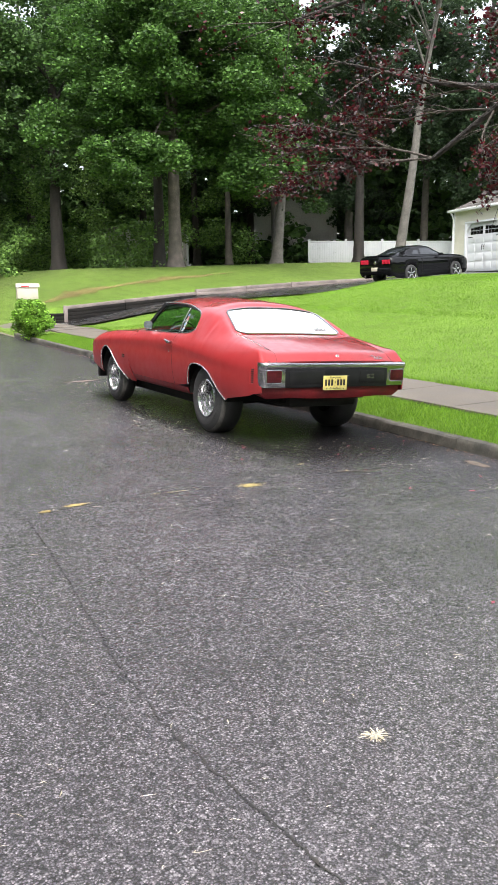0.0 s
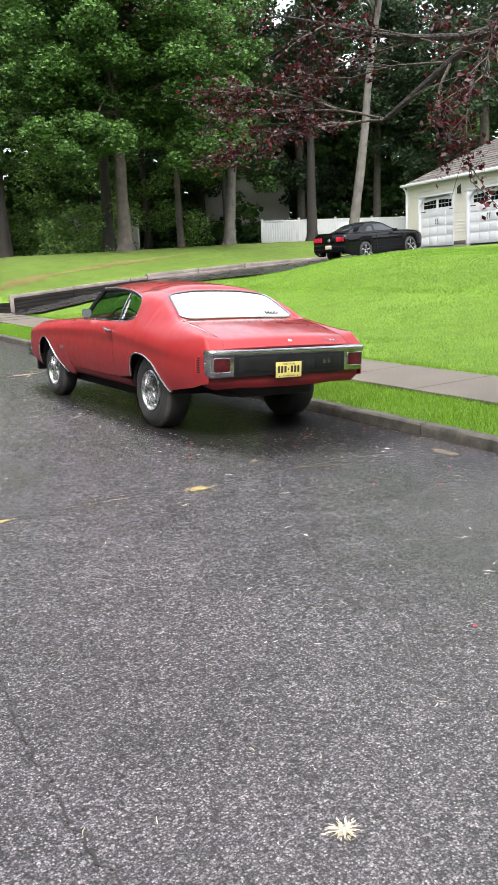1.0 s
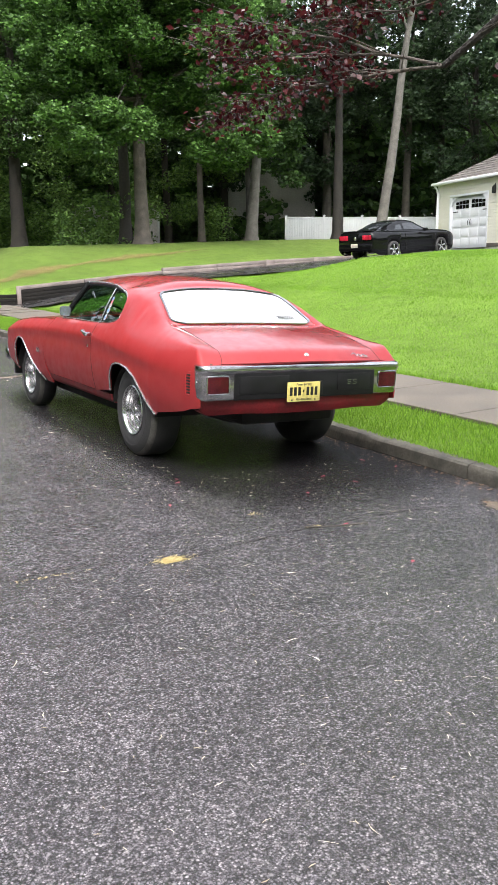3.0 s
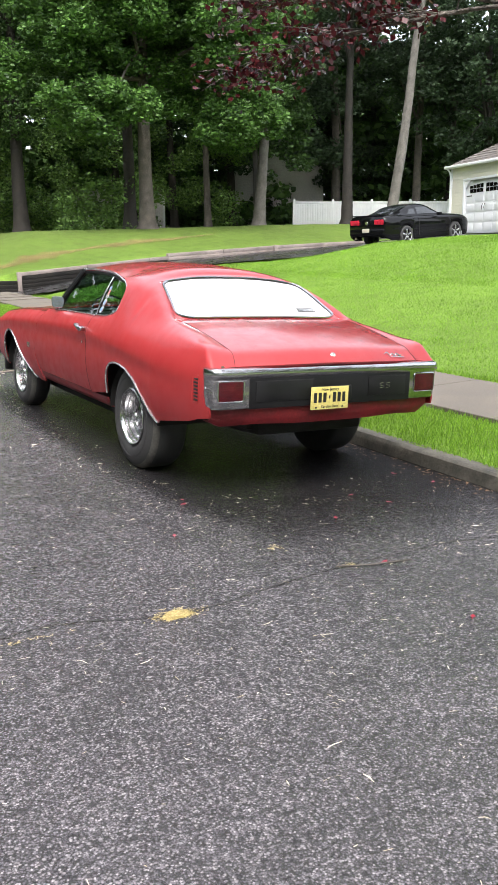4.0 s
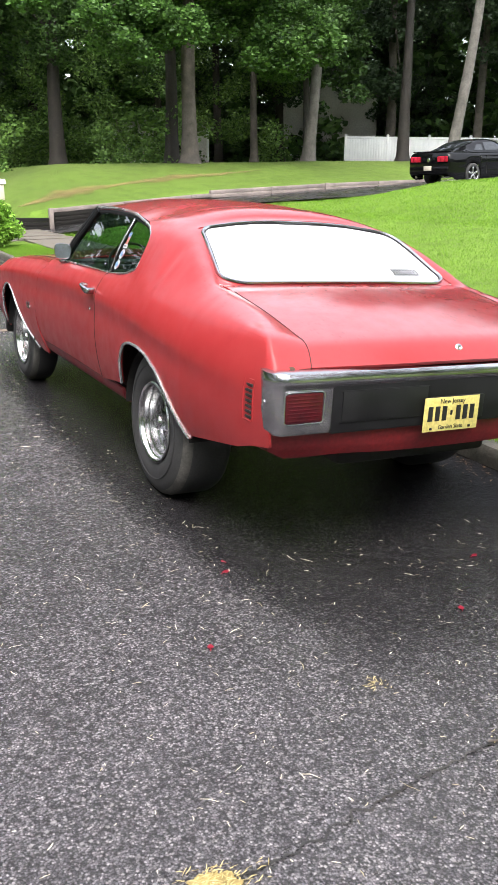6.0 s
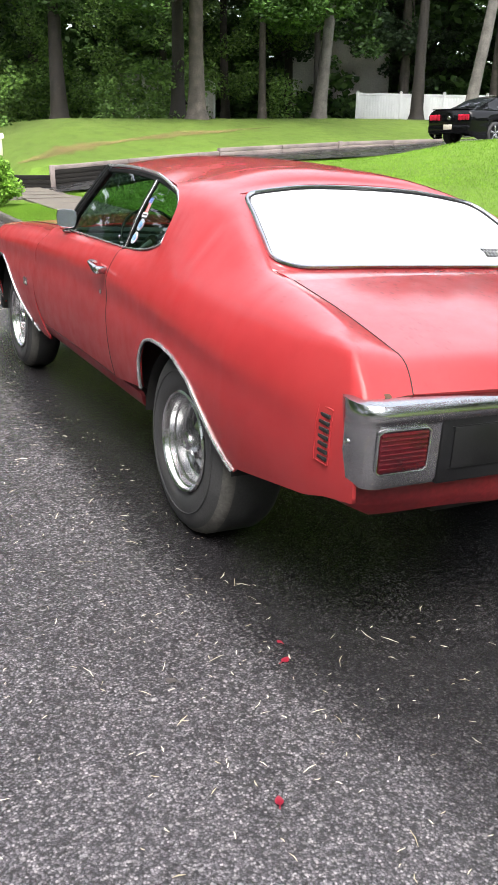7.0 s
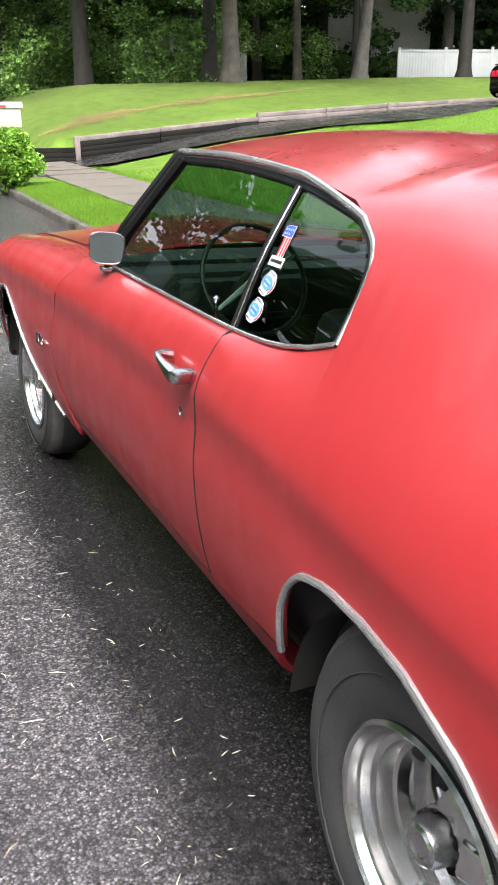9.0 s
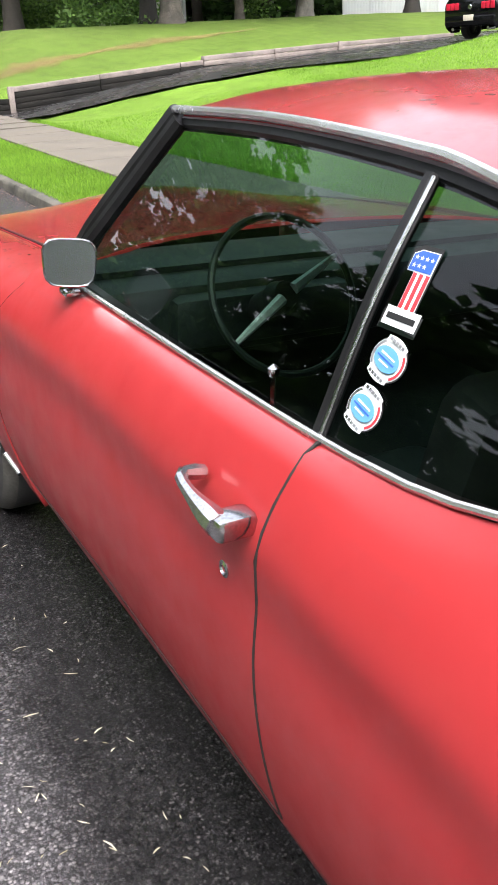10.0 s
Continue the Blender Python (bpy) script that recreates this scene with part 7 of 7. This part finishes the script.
pane("rear_window", "dark rear window mirroring the sky", (0.76, 0.76), (1.42, 1.42), -0.56, 0.56)
pane("windscreen", "dark raked windscreen", (2.42, 2.42), (3.12, 3.12), -0.56, 0.56)
for sy in (-1, 1):
    pane("side_window", "dark door window", (1.74, 1.80), (2.92, 2.36), sy * 0.93, sy * 0.66)
    pane("side_window", "dark quarter window", (1.22, 1.46), (1.64, 1.70), sy * 0.93, sy * 0.70)
    bm = bmesh.new()
    add_box(bm, 2.66, 2.82, sy * 0.90, sy * 1.06, 0.96, 1.06, bevel=0.035)
    part("door_mirror", bm, BLACK_PAINT, muscle)
    for k in range(3):
        y0 = sy * (0.37 + 0.145 * k)
        part("tail_lamp", boxes((-0.030, 0.10, y0, y0 + sy * 0.125, 0.76, 0.93), bevel=0.018), TAIL_RED, muscle, "red three-bar tail lamp")
    part("shut_line", boxes((1.70, 1.712, sy * 0.905, sy * 0.930, 0.32, 0.90)), UNDER, muscle)
    bm = bmesh.new()
    tube(bm, [(0.02, sy * 0.58, 0.30), (0.30, sy * 0.58, 0.30)], 0.045, 10)
    part("exhaust_tip", bm, CHROME, muscle)
part("spoiler", boxes((0.02, 0.26, -0.72, 0.72, 1.060, 1.090), bevel=0.014), BLACK_PAINT, muscle)
part("bumper", boxes((-0.06, 0.20, -0.82, 0.82, 0.38, 0.62), bevel=0.05), BLACK_PAINT, muscle)
part("number_plate", boxes((-0.075, -0.05, -0.16, 0.16, 0.50, 0.64), bevel=0.004), MAILBOX, muscle, "pale buff number plate")
bm = bmesh.new()
lathe(bm, [(-0.03, 0.0), (-0.03, 0.055), (-0.02, 0.065), (0.06, 0.068)], 18)
put(bm, Matrix.Translation((0, 0, 0.82)))
part("boot_emblem", bm, CHROME, muscle, "round bright emblem")
for x in (1.07, 3.77):
    for sy in (-1, 1):
        hub = new("wheel")
        hub.parent = muscle
        hub.matrix_basis = Matrix.Translation((x, sy * 0.80, 0.335)) @ Matrix.Rotation(radians(90 if sy < 0 else -90), 4, "Z")
        bm = bmesh.new()
        lathe(bm, [(-0.10, 0.235), (-0.125, 0.25), (-0.125, 0.30), (-0.10, 0.335), (0.10, 0.335), (0.12, 0.25)], 36)
        part("tyre", bm, RUBBER, hub)
        bm = bmesh.new()
        lathe(bm, [(-0.125, 0.24), (-0.115, 0.225), (-0.06, 0.215), (0.1, 0.21)], 36)
        part("rim", bm, STEEL, hub)
        bm = bmesh.new()
        lathe(bm, [(-0.02, 0.0), (-0.02, 0.21)], 24)
        part("brake_disc", bm, UNDER, hub)
        for k in range(5):
            bm = boxes((-0.115, -0.085, -0.034, 0.034, 0.02, 0.225), bevel=0.010)
            put(bm, Matrix.Rotation(2 * math.pi * k / 5, 4, "X"))
            part("spoke", bm, STEEL, hub)


# ---- trees ----
def tree(x, y, height, r, bark, leaf, label, crown, lean=(0, 0), n_leaf=12000, leaf_size=0.2, seed=1, forks=6, per=60, z0=None, category="tree", bare=0.3, up=0.35):
    """Trunk with root flare, limbs and a crown. crown: rows of (dx, dy, z, rx, ry, rz, clumps)."""
    rng = np.random.default_rng(seed)
    g = ground_at(x, y) if z0 is None else z0
    height = min(height, 17.5)
    crown = [(a, b, z if z < 9 else 9 + 0.55 * (z - 9), p, q, s if z < 9 else min(s, 3.6), n) for a, b, z, p, q, s, n in crown]
    ob = root("tree", Matrix.Identity(4), label, category)
    base_p = np.array((x, y, g - 0.15))
    tip = base_p + np.array((lean[0], lean[1], height))
    line, rad = [], []
    for k in range(15):
        f = k / 14
        wob = np.array((noise.noise(Vector((seed, f * 3, 0))), noise.noise(Vector((seed, f * 3, 7))), 0)) * 0.02 * height * f
        line.append(base_p + (tip - base_p) * f + wob)
        rad.append(r * (1 - 0.80 * f) * (1 + 0.75 * math.exp(-f * height / 0.45)))
    fine = []
    fr = []
    for k in range(5):
        f = k / 5
        fine.append(line[0] + (line[1] - line[0]) * f)
        fr.append(r * (1 + 0.8 * math.exp(-f * height / 14 / 0.35)))
    bm = bmesh.new()
    tube(bm, fine + line[1:], r, 14, taper=fr + rad[1:])
    for v in bm.verts:
        v.co.x += 0.10 * r * noise.noise(v.co * 3.0)
        v.co.y += 0.10 * r * noise.noise(v.co * 3.0 + Vector((9, 0, 0)))
    part("trunk", bm, bark, ob)
    spots, sizes = [], []
    for dx, dy, cz, rx_, ry_, rz_, cnt in crown:
        made = 0
        while made < cnt:
            p = rng.uniform(-1, 1, 3)
            if not 0.25 < np.linalg.norm(p) < 1:
                continue
            spots.append((x + dx + rx_ * p[0], y + dy + ry_ * p[1], g + cz + rz_ * p[2]))
            sizes.append(rng.uniform(0.55, 1.15) * (rx_ / 3.2) ** 0.35)
            made += 1
    spots, sizes = np.array(spots), np.array(sizes)
    bm = bmesh.new()
    for k in range(forks):
        c = spots[rng.integers(len(spots))]
        f = min(0.95, max(bare, (c[2] - g) / height * rng.uniform(0.55, 0.85)))
        i = min(13, int((f + rng.uniform(0.0, 0.22)) * 14))
        s = line[i]
        mid = (s + c) / 2 + np.array((0, 0, 0.08 * np.linalg.norm(c - s)))
        pts = spline([tuple(s), tuple(mid), tuple(c)], 7)
        tube(bm, pts, 0.05, 6, taper=[max(0.015, rad[i] * 0.45 * (1 - 0.85 * j / 6)) for j in range(7)])
    part("limb", bm, bark, ob)
    share = n_leaf / max(1.0, float((sizes ** 2).sum()))
    pl = clumps(rng, spots, sizes, share)
    leaf_cloud("crown", pl, leaf_size * rng.uniform(0.6, 1.3, len(pl)), leaf, parent=ob, seed=seed, up=up)
    return ob


OAKL = "broad oak with bright green leaves on the grassy bank"
tree(12.4, 29.5, 19, 0.33, BARK, OAK, OAKL, [(-0.6, -0.6, 9.5, 5.2, 4.2, 5.2, 84), (-3.5, 0.2, 6.4, 2.9, 2.4, 2.5, 34), (2.8, -1.6, 7.2, 3.2, 2.6, 3.8, 46), (0, 0, 14.5, 4.2, 3.6, 4.0, 46), (-2.4, -2.0, 4.6, 2.4, 1.6, 1.0, 18), (3.2, -2.2, 4.2, 2.2, 1.6, 0.9, 15)], n_leaf=170000, leaf_size=0.135, seed=31, forks=16, bare=0.36, up=0.5)
DARKL = "tall dark tree at the edge of the wood"
tree(9.4, 38.4, 22, 0.37, BARK_DARK, OAK_DARK, DARKL, [(-1.5, 0.5, 8.2, 4.2, 3.6, 4.4, 80), (0.5, 1.0, 15, 4.5, 4.0, 4.5, 70), (-2.5, 1.5, 6.0, 2.6, 2.0, 1.4, 14)], n_leaf=40000, leaf_size=0.16, seed=32, forks=14)
tree(12.80, 32.36, 24, 0.29, BARK_DARK, OAK_DARK, DARKL, [(0, 1.0, 13, 4.2, 3.5, 5.0, 70)], n_leaf=30000, leaf_size=0.16, seed=33, forks=10)
tree(21.0, 34.3, 23, 0.31, BARK_PALE, OAK_DARK, "pale-barked tree standing before the grey house", [(-0.5, 0.5, 14, 3.6, 3.4, 5.5, 60), (-1.5, -0.8, 6.0, 2.6, 2.0, 1.3, 26)], lean=(1.0, -0.6), n_leaf=34000, leaf_size=0.15, seed=34, forks=10)
tree(26.6, 33.9, 25, 0.31, BARK_DARK, PINE, "straight tall pine before the white fence", [(0, 0, 17, 3.2, 3.2, 6.0, 50)], n_leaf=20000, leaf_size=0.16, seed=35, forks=12, bare=0.4)
tree(24.4, 27.6, 24, 0.27, BARK_PALE, PINE, "pale leaning trunk beside the drive", [(0, 0, 19, 3.0, 3.0, 4.5, 40)], lean=(2.0, -1.1), n_leaf=16000, leaf_size=0.16, seed=36, forks=8, bare=0.45)
rng = np.random.default_rng(77)
cam0 = np.array((-5.0, -8.0))
for k, (px_, d_, h_, r_) in enumerate(((-60, 47, 23, 0.30), (-20, 56, 25, 0.3), (60, 62, 26, 0.32), (180, 64, 25, 0.28), (250, 58, 24, 0.26), (345, 60, 26, 0.28), (400, 55, 23, 0.22), (440, 62, 27, 0.3), (480, 54, 23, 0.2), (605, 60, 27, 0.34), (660, 66, 26, 0.3), (570, 70, 28, 0.33), (735, 58, 25, 0.28), (790, 62, 26, 0.30), (850, 56, 25, 0.30), (920, 52, 25, 0.34), (1000, 56, 26, 0.34), (1100, 60, 25, 0.34))):
    yaw = radians(-30.0) - math.atan((px_ - 441) / 1489)
    tx, ty = cam0[0] + d_ * math.sin(-yaw), cam0[1] + d_ * math.cos(yaw)
    cz = rng.uniform(10, 15)
    tree(tx, ty, h_, r_, BARK_DARK if k % 3 else BARK, PINE if k % 2 or px_ > 540 else OAK_DARK, "tall slender woodland tree in deep shade", [(0, 0, cz, 3.6, 3.4, 5.0, 46), (rng.uniform(-2, 2), -0.5, cz - 6, 3.0, 2.6, 2.4, 24), (0, 0, cz + 7, 3.4, 3.2, 3.5, 30)], lean=(rng.uniform(-0.9, 0.9), 0), n_leaf=17000 if px_ < 470 else 13000, leaf_size=0.20, seed=100 + k, forks=9, z0=2.9, bare=0.3)

# Far wood: undergrowth and leaf masses behind the trunks.
n = 150
spots, sizes = [], []
for k in range(2300):
    px_, d_ = rng.uniform(-260, 1250), rng.uniform(62, 90)
    yaw = radians(-30.0) - math.atan((px_ - 441) / 1489)
    h_ = (17 if px_ < 430 else 13.5) * rng.random() ** 1.1
    spots.append((cam0[0] + d_ * math.sin(-yaw), cam0[1] + d_ * math.cos(yaw), 2.6 + h_))
    sizes.append(rng.uniform(0.9, 1.9))
pl = clumps(rng, np.array(spots), np.array(sizes), 40)
leaf_cloud("far_wood", pl, rng.uniform(0.28, 0.6, len(pl)), OAK_DARK, "dense dark leaves of the wood behind", "woodland", kind="stuff", seed=8)
spots, sizes = [], []
for k in range(420):
    px_, d_ = (rng.uniform(-40, 300), rng.uniform(43, 54)) if k < 200 else (rng.uniform(-160, 600), rng.uniform(55, 62))
    if 50 < px_ < 165:
        d_ = max(d_, 52.0)
    yaw = radians(-30.0) - math.atan((px_ - 441) / 1489)
    xx, yy = cam0[0] + d_ * math.sin(-yaw), cam0[1] + d_ * math.cos(yaw)
    if k >= 200 and 450 < px_ < 612:
        continue
    spots.append((xx, yy, ground_at(xx, yy) + 2.6 * rng.random() ** 1.5 if k < 200 else ground_at(xx, yy) + 8.5 * rng.random()))
    sizes.append(rng.uniform(0.35, 0.8) if k < 200 else rng.uniform(0.7, 1.3))
pl = clumps(rng, np.array(spots), np.array(sizes), 240, 0.7)
leaf_cloud("undergrowth", pl, rng.uniform(0.09, 0.19, len(pl)), THICKET, "leafy undergrowth at the foot of the wood", "undergrowth", kind="stuff", seed=9)

# ---- copper beech whose boughs hang over the car ----
beech = root("tree", Matrix.Identity(4), "copper beech with dark crimson leaves on drooping boughs", "tree")
TX, TY = 4.6, -6.6
tz = ground_at(TX, TY)
bm = bmesh.new()
tube(bm, spline([(TX, TY, tz - 0.2), (TX + 0.05, TY, tz + 1.5), (TX, TY + 0.1, tz + 4.5), (TX - 0.1, TY, tz + 9)], 14), 0.3, 12, taper=[0.36, 0.30, 0.27, 0.26, 0.25, 0.24, 0.22, 0.2, 0.18, 0.16, 0.14, 0.11, 0.08, 0.05])
part("trunk", bm, BARK, beech)
bough = spline([(TX, TY, tz + 2.6), (2.6, -5.0, 3.35), (1.2, -3.9, 3.35), (0.4, -3.22, 3.14), (0.25, -2.92, 2.93), (0.09, -2.62, 2.70), (0.05, -2.44, 2.60)], 20)
bough2 = spline([(TX, TY, tz + 3.4), (2.4, -4.8, 3.7), (1.0, -3.4, 3.35), (0.55, -3.0, 3.14), (0.38, -2.62, 3.18), (0.17, -2.29, 3.24), (-0.03, -1.99, 3.36), (-0.3, -1.6, 3.5)], 20)
bough3 = spline([(TX, TY, tz + 4.5), (2.0, -4.6, 4.6), (0.4, -2.8, 4.2), (-0.6, -1.2, 3.9)], 16)
bm = bmesh.new()
tube(bm, bough, 0.05, 8, taper=list(np.linspace(0.11, 0.020, 20)))
tube(bm, bough2, 0.05, 8, taper=list(np.linspace(0.10, 0.010, 20)))
tube(bm, bough3, 0.05, 8, taper=list(np.linspace(0.10, 0.012, 16)))
part("bough", bm, BARK_DARK, beech)
rng = np.random.default_rng(55)
tips = [[(0.05, -2.44, 2.60), (-0.10, -2.06, 2.72), (-0.35, -1.62, 2.76), (-0.58, -1.22, 2.80)],
        [(0.05, -2.44, 2.60), (-0.03, -2.25, 2.61), (-0.18, -1.87, 2.62), (-0.36, -1.50, 2.55)],
        [(-0.03, -2.25, 2.61), (-0.25, -1.78, 2.60), (-0.48, -1.40, 2.56), (-0.66, -1.15, 2.46)],
        [(-0.10, -2.06, 2.72), (-0.20, -1.75, 2.86), (-0.42, -1.45, 2.94), (-0.64, -1.18, 2.96)],
        [(0.25, -2.92, 2.93), (0.10, -2.45, 2.98), (-0.05, -2.05, 2.95), (-0.25, -1.70, 2.92)],
        [(0.38, -2.62, 3.18), (0.22, -2.2, 3.16), (0.02, -1.9, 3.10), (-0.2, -1.6, 3.05)],
        [(0.4, -3.22, 3.14), (0.10, -3.28, 2.75), (-0.02, -3.33, 2.40), (0.0, -3.36, 2.05)],
        [(0.25, -2.92, 2.93), (0.05, -3.0, 2.70), (-0.10, -3.18, 2.45), (-0.15, -3.3, 2.32)],
        [(0.55, -3.0, 3.14), (0.25, -3.3, 3.05), (0.05, -3.45, 2.85), (-0.05, -3.5, 2.70)],
        [(1.0, -3.4, 3.35), (0.6, -3.5, 3.4), (0.2, -3.4, 3.4), (-0.1, -3.2, 3.45)]]
twigs = [spline(t, 12) for t in tips]
bm = bmesh.new()
leaf_at = []
for t in twigs:
    tube(bm, t, 0.006, 5, taper=list(np.linspace(0.012, 0.0025, 12)))
    for k in range(22):
        i = rng.integers(3, 12)
        s = t[i]
        d = rng.normal(size=3) * np.array((0.16, 0.16, 0.07))
        e = s + d + (t[min(i + 1, 11)] - t[max(i - 2, 0)]) * rng.uniform(0.4, 1.0)
        tube(bm, [s, (s + e) / 2 + np.array((0, 0, 0.015)), e], 0.003, 4, taper=[0.0045, 0.003, 0.0015])
        if i > 4 and rng.random() < 0.85:
            leaf_at += [e + rng.normal(size=3) * 0.035 + (s - e) * rng.random() * 0.7 for _ in range(20)]
for t in (bough3, bough2):
    for k in range(60):
        s = t[rng.integers(7, len(t))]
        e = s + rng.normal(size=3) * np.array((0.4, 0.4, 0.18))
        tube(bm, [s, (s + e) / 2 + np.array((0, 0, 0.03)), e], 0.003, 4, taper=[0.007, 0.004, 0.0015])
        leaf_at += [e + rng.normal(size=3) * 0.06 + (s - e) * rng.random() * 0.6 for _ in range(24)]
part("twig", bm, BARK, beech, sharp=0)
pl = np.array(leaf_at)
leaf_cloud("leaves", pl, rng.uniform(0.022, 0.042, len(pl)), COPPER, parent=beech, seed=12, up=0.2, long=1.5)
spots = [(TX + rng.normal() * 2.2, TY + rng.normal() * 2.2, tz + 7 + rng.normal() * 1.6) for _ in range(90)]
pl = clumps(rng, np.array(spots), rng.uniform(0.5, 1.0, 90), 130)
leaf_cloud("crown", pl, rng.uniform(0.08, 0.14, len(pl)), COPPER, parent=beech, seed=13)

# ---- unseen wood added all round to block low sky and shape reflections ----
def far_ring(name, x0, x1, y0, y1, count, seed, tall=14):
    rng = np.random.default_rng(seed)
    spots = np.stack([rng.uniform(x0, x1, count), rng.uniform(y0, y1, count), 0.6 + tall * rng.random(count) ** 1.1], -1)
    pl = clumps(rng, spots, rng.uniform(1.2, 2.4, count), 18)
    leaf_cloud(name, pl, rng.uniform(0.45, 0.85, len(pl)), OAK_DARK, "unseen dark leafy wood added round the street", "woodland", kind="stuff", seed=seed)


far_ring("unseen_wood", -26, -15, -45, 62, 1000, 61, 18)
far_ring("unseen_wood", -30, 3, 56, 70, 640, 64, 28)
far_ring("unseen_wood", -20, 60, -48, -30, 640, 62, 20)
far_ring("unseen_wood", 34, 46, -30, 14, 200, 63, 6)
